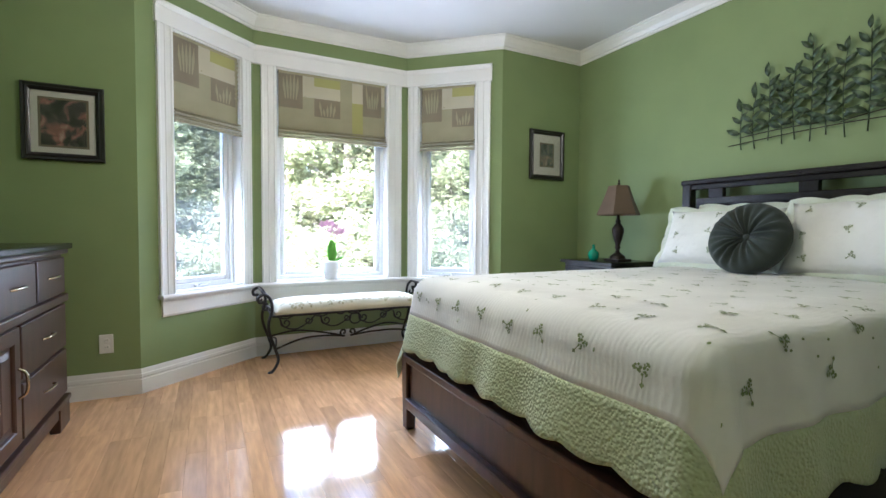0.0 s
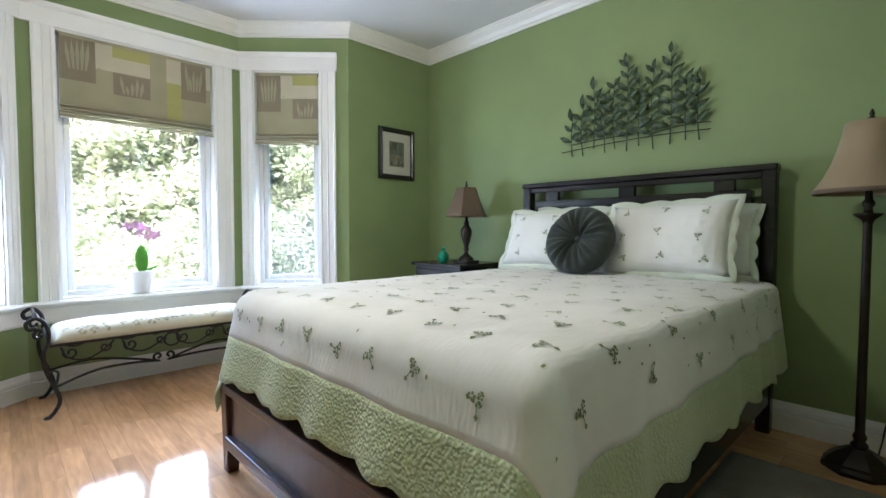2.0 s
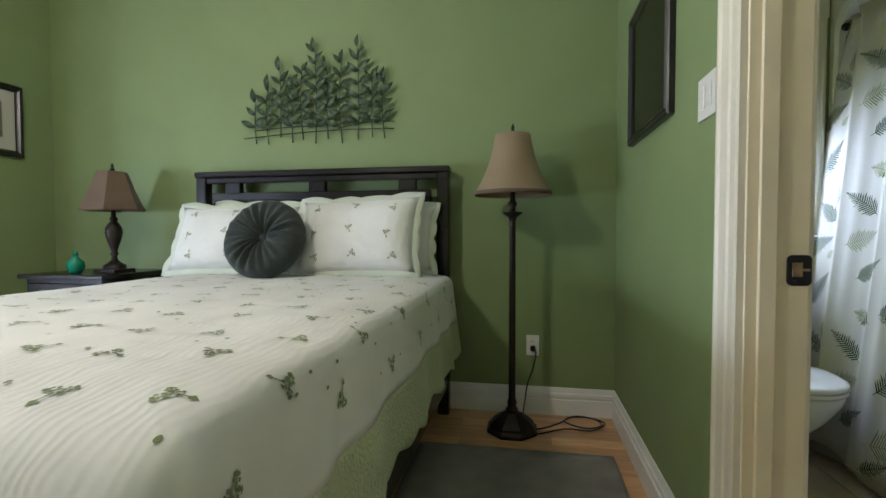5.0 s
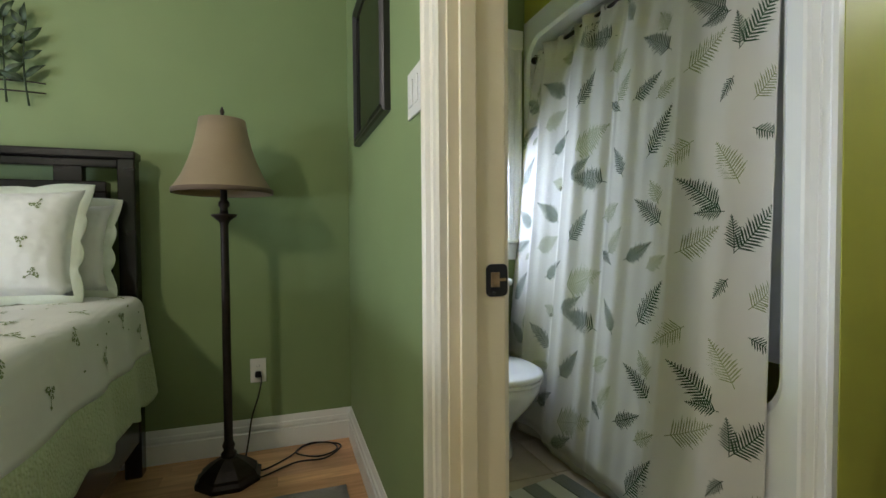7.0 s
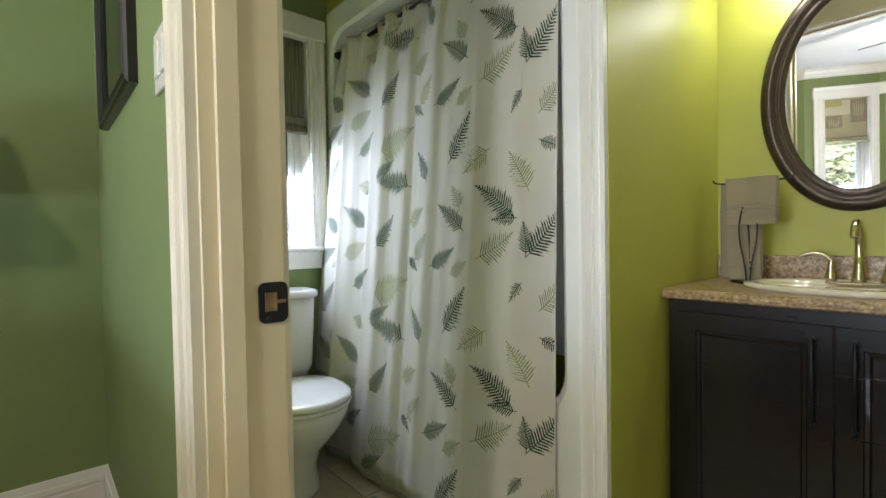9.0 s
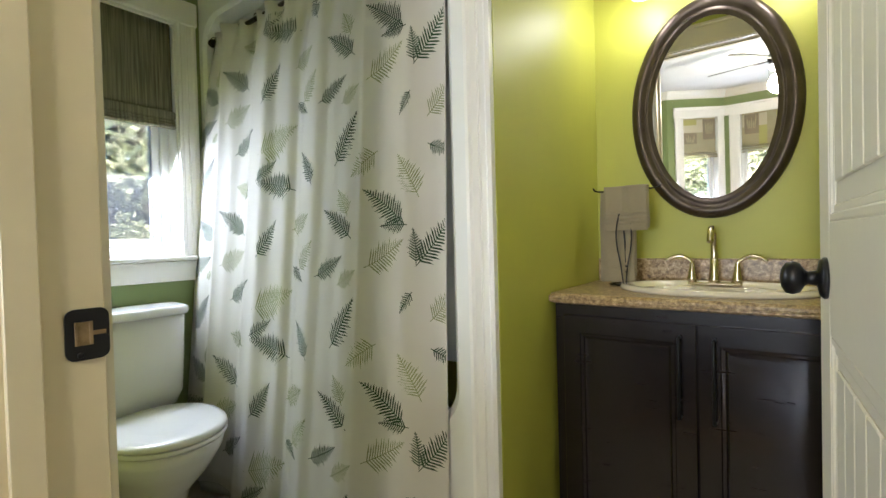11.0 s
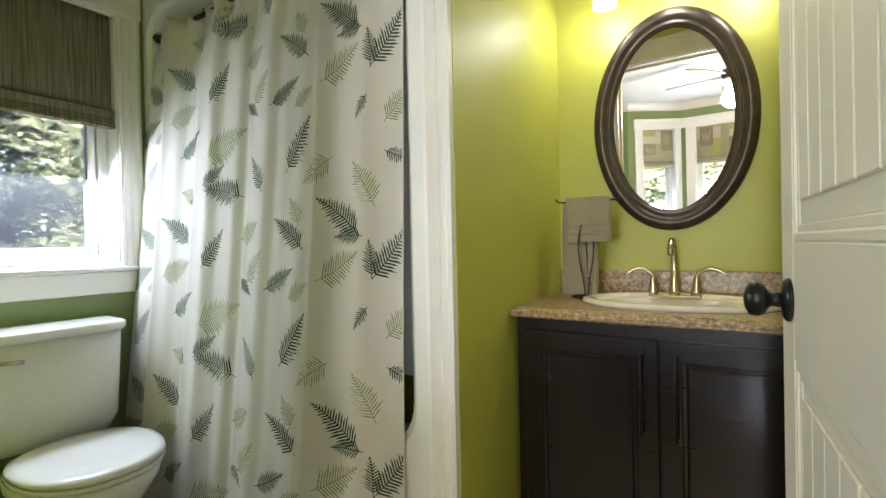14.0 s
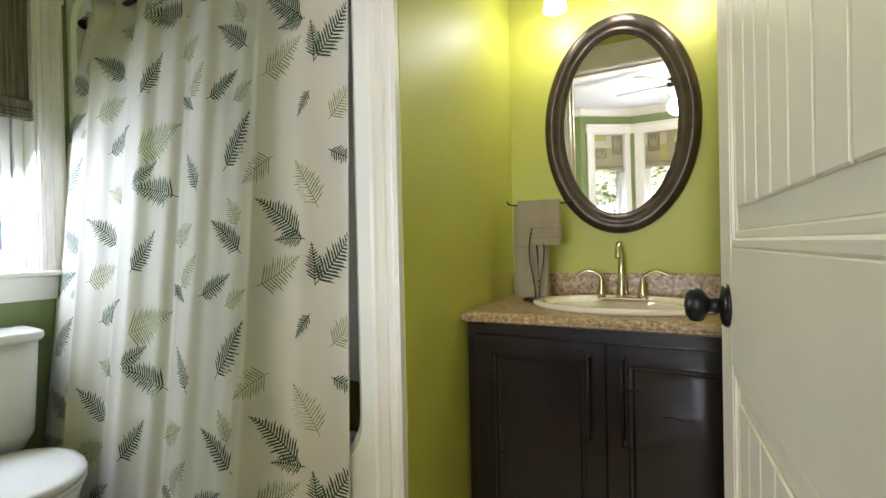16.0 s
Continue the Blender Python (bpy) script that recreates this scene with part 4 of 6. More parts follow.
def shade(bm, prof, n, m, squash=1.0):
    rings = []
    for r, z in prof:
        rings.append([bm.verts.new(m @ Vector((r * math.cos(2 * math.pi * (i + 0.5) / n), r * math.sin(2 * math.pi * (i + 0.5) / n) * squash, z))) for i in range(n)])
    for a, b in zip(rings, rings[1:]):
        for i in range(n):
            bm.faces.new((a[i], a[(i + 1) % n], b[(i + 1) % n], b[i])).smooth = n > 12


tl = thing("table_lamp", "dark bronze urn table lamp with brown shade on the nightstand", "lamp", pose(2.84, 2.545, 0.8) @ Matrix.Scale(0.94, 4, (0, 0, 1)))
bm = bmesh.new()
lathe(bm, [(0.06, 0.016), (0.062, 0.018), (0.06, 0.022), (0.06, 0.04), (0.04, 0.055), (0.018, 0.075), (0.014, 0.1), (0.024, 0.115), (0.016, 0.128), (0.02, 0.15), (0.036, 0.2), (0.046, 0.25), (0.044, 0.28), (0.028, 0.31), (0.016, 0.325), (0.024, 0.34), (0.014, 0.352), (0.011, 0.42), (0.008, 0.43)], 20)
part("body", bm, M["bronze"], tl)
bm = bmesh.new()
box(bm, (-0.075, -0.075, 0), (0.075, 0.075, 0.018), 0.004, seg=2)
part("plinth", bm, M["bronze"], tl)
bm = bmesh.new()
shade(bm, [(0.17, 0.39), (0.172, 0.402), (0.15, 0.45), (0.118, 0.53), (0.085, 0.63), (0.08, 0.64)], 6, Matrix())
so = part("shade", bm, M["shade_brown"], tl, "brown panelled cloth shade")
so.modifiers.new("t", "SOLIDIFY").thickness = 0.003
bm = bmesh.new()
lathe(bm, [(0.003, 0.42), (0.003, 0.645), (0.012, 0.65), (0.014, 0.658), (0.006, 0.668), (0.009, 0.68), (0.004, 0.695)], 10)
part("finial", bm, M["bronze"], tl)
bm = bmesh.new()
for k in range(3):
    t = k * 2.0944
    tube(bm, [(0, 0, 0.63), (0.079 * math.cos(t), 0.079 * math.sin(t), 0.63)], 0.002, 5)
part("spider", bm, M["bronze"], tl)

v = thing("vase", "small green glazed bottle on the nightstand", "vase", pose(2.70, 2.665, 0.8))
bm = bmesh.new()
lathe(bm, [(0.022, 0), (0.036, 0.012), (0.046, 0.04), (0.042, 0.066), (0.022, 0.086), (0.012, 0.096), (0.014, 0.104), (0.018, 0.108)], 20)
part("body", bm, M["greenglass"], v)
bm = bmesh.new()
lathe(bm, [(0.012, 0.108), (0.014, 0.118), (0.008, 0.13)], 12)
part("stopper", bm, M["greenglass"], v)

fl = thing("floor_lamp", "dark bronze floor lamp with tan bell shade", "lamp", pose(2.84, 0.155, 0))
bm = bmesh.new()
lathe(bm, [(0.135, 0), (0.137, 0.018), (0.12, 0.03), (0.118, 0.042), (0.085, 0.07), (0.05, 0.092), (0.034, 0.1)], 8, pose(0, 0, 0, 0, 0, 22.5))
bmesh.ops.recalc_face_normals(bm, faces=bm.faces)
for f in bm.faces:
    f.smooth = False
part("base", bm, M["bronze"], fl)
bm = bmesh.new()
lathe(bm, [(0.03, 0.1), (0.032, 0.115), (0.02, 0.13), (0.026, 0.15), (0.018, 0.17), (0.017, 0.6), (0.016, 1.09), (0.019, 1.1), (0.024, 1.108), (0.05, 1.128), (0.052, 1.135), (0.018, 1.138), (0.014, 1.16), (0.022, 1.17), (0.022, 1.185), (0.014, 1.195), (0.013, 1.24), (0.004, 1.26), (0.004, 1.52)], 16)
part("pole", bm, M["bronze"], fl)
bm = bmesh.new()
shade(bm, [(0.194, 1.222), (0.195, 1.238), (0.182, 1.256), (0.156, 1.3), (0.131, 1.36), (0.112, 1.42), (0.098, 1.48), (0.09, 1.53)], 24, pose(0, 0, 0, 0, 0, 10))
so = part("shade", bm, M["shade_tan"], fl, "tan panelled bell shade")
so.modifiers.new("t", "SOLIDIFY").thickness = 0.003
bm = bmesh.new()
shade(bm, [(0.197, 1.221), (0.198, 1.24)], 24, pose(0, 0, 0, 0, 0, 10))
so = part("shade_trim", bm, M["shade_brown"], fl, "brown braid trim")
so.modifiers.new("t", "SOLIDIFY").thickness = 0.002
bm = bmesh.new()
lathe(bm, [(0.004, 1.52), (0.012, 1.535), (0.016, 1.545), (0.006, 1.553), (0.01, 1.565), (0.003, 1.585)], 10)
part("finial", bm, M["bronze"], fl)
bm = bmesh.new()
lathe(bm, [(0.012, 1.25), (0.03, 1.29), (0.03, 1.32), (0.015, 1.345)], 14)
part("bulb", bm, M["potwhite"], fl, "unlit white bulb")

cord = thing("power_cord", "black power cord looped on the floor to the outlet", "cord")
bm = bmesh.new()
pts = [Vector(p) for p in ((3.075, 0.034, 0.37), (3.05, 0.03, 0.35), (3.03, 0.045, 0.28), (3.05, 0.075, 0.18), (3.05, 0.09, 0.08), (2.98, 0.1, 0.012), (2.9, 0.08, 0.008), (2.86, 0.02, 0.008), (2.95, -0.09, 0.008), (3.05, -0.17, 0.008), (3.04, -0.28, 0.01), (2.95, -0.31, 0.012), (2.9, -0.22, 0.012), (2.97, -0.12, 0.014), (3.05, -0.2, 0.016), (2.98, -0.33, 0.016), (2.87, -0.25, 0.014), (2.88, -0.12, 0.01), (2.8, 0.02, 0.008), (2.8, 0.06, 0.012))]
sm = []
for i in range(len(pts) - 1):
    p0, p1, p2, p3 = pts[max(0, i - 1)], pts[i], pts[i + 1], pts[min(len(pts) - 1, i + 2)]
    for k in range(6):
        t = k / 6
        sm.append(0.5 * ((2 * p1) + (p2 - p0) * t + (2 * p0 - 5 * p1 + 4 * p2 - p3) * t * t + (3 * p1 - p0 - 3 * p2 + p3) * t ** 3))
tube(bm, sm, 0.0038, 6)
part("cable", bm, M["black"], cord)
bm = bmesh.new()
box(bm, (3.068, 0.032, 0.36), (3.09, 0.06, 0.39), 0.005)
part("plug", bm, M["black"], cord)


def wall_plate(name, label, m, w, h, kind):
    p = thing(name, label, name.split("_")[-1], m)
    bm = bmesh.new()
    box(bm, (-w / 2, -0.006, -h / 2), (w / 2, 0, h / 2), 0.0025, seg=2)
    part("cover_plate", bm, M["plastic"], p)
    if kind == "outlet":
        for z in (-0.02, 0.02):
            bm = bmesh.new()
            lathe(bm, [(0.0165, 0), (0.0165, 0.002), (0.015, 0.003)], 16, pose(0, -0.005, z, 90, 0, 0))
            so = part("socket", bm, M["plastic"], p)
            bm = bmesh.new()
            for x in (-0.006, 0.006):
                box(bm, (x - 0.001, -0.0087, z - 0.003), (x + 0.001, -0.0079, z + 0.006))
            part("slots", bm, M["black"], so, "dark slots")
    else:
        for x in (-0.023, 0.023):
            bm = bmesh.new()
            box(bm, (x - 0.0165, -0.0105, -0.033), (x + 0.0165, -0.005, 0.033), 0.002)
            part("rocker", bm, M["plastic"], p)
    return p


wall_plate("wall_outlet", "ivory duplex outlet above the baseboard", pose(XE, 0.046, 0.39, 0, 0, 90) @ pose(0, 0, 0, 0, 0, 180) , 0.072, 0.116, "outlet")
wall_plate("wall_outlet", "ivory duplex outlet beside the bay", pose(-0.658, YN, 0.33), 0.072, 0.116, "outlet")
wall_plate("light_switch", "white double rocker switch beside the doorway", pose(1.812, YS, 1.397, 0, 0, 180), 0.122, 0.118, "switch")


# ---- pictures ----
def picture(label, m, w, h, fw, art, mount=0.06, inner_line=True):
    p = thing("framed_picture", label, "picture", m)
    bm = bmesh.new()
    o = [(-w / 2, -h / 2), (w / 2, -h / 2), (w / 2, h / 2), (-w / 2, h / 2)]
    prof = [(0, 0), (0, -0.02), (0.006, -0.027), (fw * 0.45, -0.024), (fw * 0.6, -0.03), (fw * 0.85, -0.02), (fw, -0.016), (fw, 0)]
    rings = []
    for x, z in o:
        sx, sz = (1 if x < 0 else -1), (1 if z < 0 else -1)
        rings.append([bm.verts.new((x + sx * q, y, z + sz * q)) for q, y in prof])
    for i in range(4):
        a, b = rings[i], rings[(i + 1) % 4]
        for k in range(len(prof)):
            bm.faces.new((a[k], a[(k + 1) % len(prof)], b[(k + 1) % len(prof)], b[k]))
    part("frame", bm, M["frame"], p)
    bm = bmesh.new()
    box(bm, (-w / 2 + fw, -0.008, -h / 2 + fw), (w / 2 - fw, -0.002, h / 2 - fw))
    part("mount", bm, M["mount"], p, "white mount")
    q = fw + mount
    if inner_line:
        bm = bmesh.new()
        box(bm, (-w / 2 + q - 0.012, -0.0095, -h / 2 + q - 0.012), (w / 2 - q + 0.012, -0.0075, h / 2 - q + 0.012))
        part("inner_mount", bm, M["mountline"], p, "dark inner mount")
    bm = bmesh.new()
    box(bm, (-w / 2 + q, -0.0115, -h / 2 + q), (w / 2 - q, -0.009, h / 2 - q))
    part("print", bm, art, p, "print")
    bm = bmesh.new()
    box(bm, (-w / 2 + fw, -0.0145, -h / 2 + fw), (w / 2 - fw, -0.0125, h / 2 - fw))
    part("pane", bm, M["glass"], p, "clear glass").visible_shadow = False
    return p


picture("dark wooden picture frame with floral print and white mount", pose(-0.835, YN, 1.64), 0.385, 0.435, 0.042, M["floral"], 0.045)
picture("small dark wooden frame with floral print and white mount", pose(2.702, YN, 1.737), 0.395, 0.45, 0.042, M["floral2"], 0.085)
picture("tall dark wooden frame with a grey green sketch", pose(2.405, YS, 1.71, 0, 0, 180), 0.61, 0.57, 0.04, M["sketch"], 0.0, False)

# ---- metal tree wall art ----
art = thing("wall_art", "patinated metal row of leafy saplings on the wall", "wall art", pose(XE - 0.012, 0, 0))
lb = bmesh.new()
LN = 7
top, bot = [], []
for k in range(LN + 1):
    t = k / LN
    w = 0.0185 * math.sin(math.pi * t ** 0.8) + 0.0004
    top.append(lb.verts.new((-0.012 * math.sin(math.pi * t) - 0.006 * t, t * 0.1, w)))
    bot.append((lb.verts.new((-0.004 - 0.012 * math.sin(math.pi * t) - 0.006 * t, t * 0.1, 0)), lb.verts.new((-0.012 * math.sin(math.pi * t) - 0.006 * t, t * 0.1, -w))))
for k in range(LN):
    lb.faces.new((top[k], top[k + 1], bot[k + 1][0], bot[k][0]))
    lb.faces.new((bot[k][0], bot[k + 1][0], bot[k + 1][1], bot[k][1]))
g = bmesh.ops.extrude_face_region(lb, geom=list(lb.faces))
for e in g["geom"]:
    if isinstance(e, bmesh.types.BMVert):
        e.co.x += 0.0015
bmesh.ops.recalc_face_normals(lb, faces=lb.faces)
leaf_mesh = bpy.data.meshes.new("leaf")
lb.to_mesh(leaf_mesh)
lb.free()
leaf_mesh.materials.append(M["artleaf"])
rg = random.Random(21)
for i, (y, zt, zb) in enumerate(((1.74, 1.84, 1.585), (1.655, 1.92, 1.58), (1.575, 2.02, 1.62), (1.495, 1.97, 1.585), (1.425, 2.06, 1.6), (1.345, 2.15, 1.575), (1.265, 2.0, 1.6), (1.175, 2.07, 1.57), (1.075, 2.13, 1.585), (0.985, 1.96, 1.6), (0.91, 1.94, 1.59))):
    bm = bmesh.new()
    bend = 0.012 * math.sin(i * 2.1)
    spine = [Vector((-0.008 - 0.012 * math.sin(math.pi * k / 8), y + bend * math.sin(math.pi * k / 8), zb + (zt - zb) * k / 8)) for k in range(9)]
    tube(bm, spine, 0.0034, 6, taper=[1.2 - 0.6 * k / 8 for k in range(9)])
    stem = part("stem", bm, M["artleaf"], art)
    z = zb + 0.1
    side = 1
    while z < zt + 0.005:
        f = (z - zb) / (zt - zb)
        ob = new("leaf", leaf_mesh)
        up = 8 + 36 * f + rg.random() * 22
        if z > zt - 0.02:
            up = 80 + rg.random() * 25
        s = (0.8 + 0.3 * rg.random()) * (1.1 - 0.25 * f)
        ob.matrix_world = pose(-0.014 - 0.012 * rg.random(), y + bend * math.sin(math.pi * min(1, f)), z, 0, 0, 0) @ pose(0, 0, 0, up if side > 0 else 180 - up, 0, 0) @ pose(0, 0, 0, 0, rg.uniform(-25, 25), 0) @ Matrix.Scale(s, 4)
        ob.parent = stem
        z += 0.012 if side > 0 else 0.062
        side = -side
for z0, dz, y0, y1 in ((1.62, 0.03, 1.82, 0.85), (1.665, 0.015, 1.75, 1.3), (1.66, 0.03, 1.2, 0.85)):
    bm = bmesh.new()
    tube(bm, [(-0.012, y0 + (y1 - y0) * k / 14, z0 + dz * math.sin(k / 14 * 2.2)) for k in range(15)], 0.0032, 6)
    part("cross_wire", bm, M["bronze"], art)

# ---- rug ----
rug = thing("area_rug", "grey low pile rug on the floor beside the bed", "rug")
bm = bmesh.new()
grid(bm, 30, 20, lambda i, j: Vector((0.95 + i * 1.66, -0.31 + j * 0.9, 0.011 + 0.0015 * noise.noise(Vector((i * 9, j * 9, 0))))))
g = bmesh.ops.extrude_face_region(bm, geom=list(bm.faces))
for e in g["geom"]:
    if isinstance(e, bmesh.types.BMVert):
        e.co.z = 0.001
part("rug_body", bm, M["rug"], rug)

# ---- iron bench ----
bench = thing("bench", "wrought iron scroll bench with cream floral cushion under the window", "bench", pose(0.325, 3.355, 0))
BW_, BD = 1.18, 0.44


def scroll(bm, cx, cz, r, t0, turns, y, rad, sgn=1, n=22):
    tube(bm, [(cx + r * (1 - 0.78 * k / n) * math.cos(t0 + sgn * turns * 2 * math.pi * k / n), y, cz + r * (1 - 0.78 * k / n) * math.sin(t0 + sgn * turns * 2 * math.pi * k / n)) for k in range(n + 1)], rad, 6)


def curve(bm, pts, rad, n=6):
    pts = [Vector(p) for p in pts]
    out = []
    for i in range(len(pts) - 1):
        p0, p1, p2, p3 = pts[max(0, i - 1)], pts[i], pts[i + 1], pts[min(len(pts) - 1, i + 2)]
        for k in range(5):
            t = k / 5
            out.append(0.5 * ((2 * p1) + (p2 - p0) * t + (2 * p0 - 5 * p1 + 4 * p2 - p3) * t * t + (3 * p1 - p0 - 3 * p2 + p3) * t ** 3))
    tube(bm, out + [pts[-1]], rad, n)


for y in (0.0, BD):
    for sx, x0 in ((1, 0.0), (-1, BW_)):
        bm = bmesh.new()
        X = lambda d: x0 + sx * d
        curve(bm, [(X(-0.035), y, 0.0), (X(-0.005), y, 0.03), (X(0.02), y, 0.09), (X(0.0), y, 0.17), (X(-0.035), y, 0.27), (X(-0.045), y, 0.36), (X(-0.02), y, 0.45), (X(-0.03), y, 0.53), (X(-0.07), y, 0.57), (X(-0.11), y, 0.55), (X(-0.105), y, 0.515), (X(-0.07), y, 0.515)], 0.011, 8)
        scroll(bm, X(-0.06), 0.475, 0.03, 1.2, 0.9, y, 0.009, sx)
        lathe(bm, [(0.02, 0), (0.018, 0.008), (0.008, 0.014)], 10, pose(X(-0.035), y, 0))
        part("leg", bm, M["iron"], bench)
for sx, x0 in ((1, 0.0), (-1, BW_)):
    bm = bmesh.new()
    tube(bm, [(x0 - sx * 0.07, 0.0, 0.57), (x0 - sx * 0.07, BD, 0.57)], 0.009)
    part("arm_bar", bm, M["iron"], bench)
    bm = bmesh.new()
    tube(bm, [(x0 - sx * 0.02, 0.0, 0.44), (x0 - sx * 0.02, BD, 0.44)], 0.009)
    part("seat_end_bar", bm, M["iron"], bench)
    bm = bmesh.new()
    curve(bm, [(x0, 0, 0.16), (x0 + sx * 0.03, BD / 2, 0.2), (x0, BD, 0.16)], 0.007)
    part("end_stretcher", bm, M["iron"], bench)
bm = bmesh.new()
for lo, hi in (((-0.02, -0.012, 0.4), (BW_ + 0.02, 0.012, 0.415)), ((-0.02, BD - 0.012, 0.4), (BW_ + 0.02, BD + 0.012, 0.415)), ((-0.02, 0.012, 0.4), (0.005, BD - 0.012, 0.415)), ((BW_ - 0.005, 0.012, 0.4), (BW_ + 0.02, BD - 0.012, 0.415))):
    box(bm, lo, hi, 0.002)
part("seat_frame", bm, M["iron"], bench)
for y in (0.0, BD):
    bm = bmesh.new()
    for k in range(4):
        c = 0.16 + k * 0.29
        curve(bm, [(c - 0.13, y, 0.395), (c - 0.1, y, 0.33), (c - 0.02, y, 0.305), (c + 0.06, y, 0.34), (c + 0.12, y, 0.395)], 0.006)
        scroll(bm, c - 0.085, 0.355, 0.038, 2.6, 1.2, y, 0.006, 1)
        scroll(bm, c + 0.075, 0.362, 0.03, 0.6, 1.2, y, 0.006, -1)
    tube(bm, [(BW_ / 2 + 0.045 * math.cos(t * 0.4), y, 0.352 + 0.042 * math.sin(t * 0.4)) for t in range(16)], 0.006, 6, closed=True)
    part("scroll_frieze", bm, M["iron"], bench)
bm = bmesh.new()
for y0, yc in ((0.0, BD / 2), (BD, BD / 2)):
    curve(bm, [(0.0, y0, 0.17), (0.2, y0 + (yc - y0) * 0.3, 0.215), (0.4, y0 + (yc - y0) * 0.7, 0.2), (BW_ / 2 - 0.03, yc, 0.17)], 0.008)
    curve(bm, [(BW_, y0, 0.17), (BW_ - 0.2, y0 + (yc - y0) * 0.3, 0.215), (BW_ - 0.4, y0 + (yc - y0) * 0.7, 0.2), (BW_ / 2 + 0.03, yc, 0.17)], 0.008)
scroll(bm, BW_ / 2 - 0.035, 0.2, 0.033, -1.2, 1.1, BD / 2, 0.008, -1)
scroll(bm, BW_ / 2 + 0.035, 0.2, 0.033, 4.3, 1.1, BD / 2, 0.008, 1)
part("stretcher", bm, M["iron"], bench)


def seat_fn(sgn):
    def fn(i, j):
        u, v = i * 2 - 1, j * 2 - 1
        th = (1 - abs(u) ** 8) ** 0.4 * (1 - abs(v) ** 4) ** 0.5
        return Vector((BW_ / 2 + u * (BW_ / 2 + 0.005), BD / 2 + v * (BD / 2 + 0.015), 0.418 + (0.085 * th if sgn > 0 else 0) + 0.004 * noise.noise(Vector((u * 6, v * 2, 3)))))
    return fn


bm = bmesh.new()
grid(bm, 40, 14, seat_fn(1))
grid(bm, 40, 14, seat_fn(-1))
bmesh.ops.remove_doubles(bm, verts=bm.verts, dist=0.004)
cu = part("seat_cushion", bm, M["seatcloth"], bench, "cream floral seat cushion")
bm = bmesh.new()
rg = random.Random(8)
for k in range(60):
    cu_, cv_ = rg.random() * 0.94 + 0.03, rg.choice((rg.random() * 0.9 + 0.05, 0.06 + 0.1 * rg.random()))
    for q in range(5):
        a0, s = rg.random() * 6.28, 0.004 + 0.006 * rg.random()
        px, py = cu_ + 0.012 * math.cos(a0), cv_ + 0.03 * math.sin(a0)
        vs = []
        for t in range(6):
            p = seat_fn(1)(min(0.995, max(0.005, px + s * math.cos(t * 1.047))), min(0.985, max(0.015, py + 2.6 * s * math.sin(t * 1.047))))
            vs.append(bm.verts.new(p + Vector((0, -0.001 if cv_ < 0.2 else 0, 0.0012))))
        bm.faces.new(vs)
part("flower_print", bm, M["seatprint"], cu, fix=False)["kind"] = "stuff"

# ---- orchid ----
orc = thing("orchid", "potted orchid with pink flowers on the window sill", "potted plant", pose(0.85, 3.872, STOOL + 0.012) @ Matrix.Diagonal((1.3, 1.2, 1.12, 1)))
bm = bmesh.new()
lathe(bm, [(0.042, 0), (0.046, 0.006), (0.06, 0.12), (0.064, 0.138), (0.06, 0.14), (0.055, 0.125)], 24)
part("pot", bm, M["potwhite"], orc, "white glazed pot")
bm = bmesh.new()
lathe(bm, [(0.054, 0.1), (0.055, 0.122), (0.03, 0.126)], 20)
part("soil", bm, M["soil"], orc)
for ang, ln, wd, tall in ((100, 0.2, 0.032, 0.95), (20, 0.11, 0.028, 0.55), (-40, 0.12, 0.03, 0.45)):
    bm = bmesh.new()

    def lf(i, j, ln=ln, wd=wd, tall=tall, ang=ang):
        w = wd * math.sin(math.pi * min(1, 0.06 + i * 0.94)) ** 0.6 * (j * 2 - 1)
        d = Vector((math.cos(radians(ang)) * 0.25 * i * ln * (1 if tall > 0.7 else 3), 0, 0))
        return Vector((d.x + (w if tall > 0.7 else w * 0.6), (-0.02 - 0.015 * abs(j * 2 - 1)) * (1 if tall > 0.7 else 0.5) - 0.02 * i, 0.12 + ln * (i * tall - 0.15 * i * i * (1 - tall))))
    grid(bm, 10, 4, lf)
    so = part("leaf", bm, M["orchidleaf"], orc)
    so.modifiers.new("t", "SOLIDIFY").thickness = 0.002
bm = bmesh.new()
curve(bm, [(0.01, 0, 0.12), (0.025, 0, 0.22), (0.035, 0.005, 0.32), (0.02, 0.0, 0.4), (-0.02, -0.01, 0.425), (-0.06, -0.01, 0.42)], 0.0028)
part("stem", bm, M["orchidleaf"], orc)
for px, py, pz in ((-0.06, -0.02, 0.42), (-0.03, -0.03, 0.43), (0.0, -0.02, 0.42), (0.025, -0.03, 0.4), (0.05, -0.02, 0.36), (0.03, -0.03, 0.355), (0.07, -0.02, 0.37), (-0.01, -0.03, 0.375)):
    bm = bmesh.new()
    for q in range(5):
        t = q * 1.2566 + px * 30
        c = [bm.verts.new((px + 0.004 * math.cos(t + s), py, pz + 0.004 * math.sin(t + s))) for s in (-1.2, 1.2)]
        d = [bm.verts.new((px + r * math.cos(t + s), py - o, pz + r * math.sin(t + s))) for r, s, o in ((0.018, 0.5, 0.006), (0.027, 0.2, 0.004), (0.027, -0.2, 0.004), (0.018, -0.5, 0.006))]
        bm.faces.new(c + d)
    part("flower", bm, M["petal"], orc, "pink petals", fix=False)

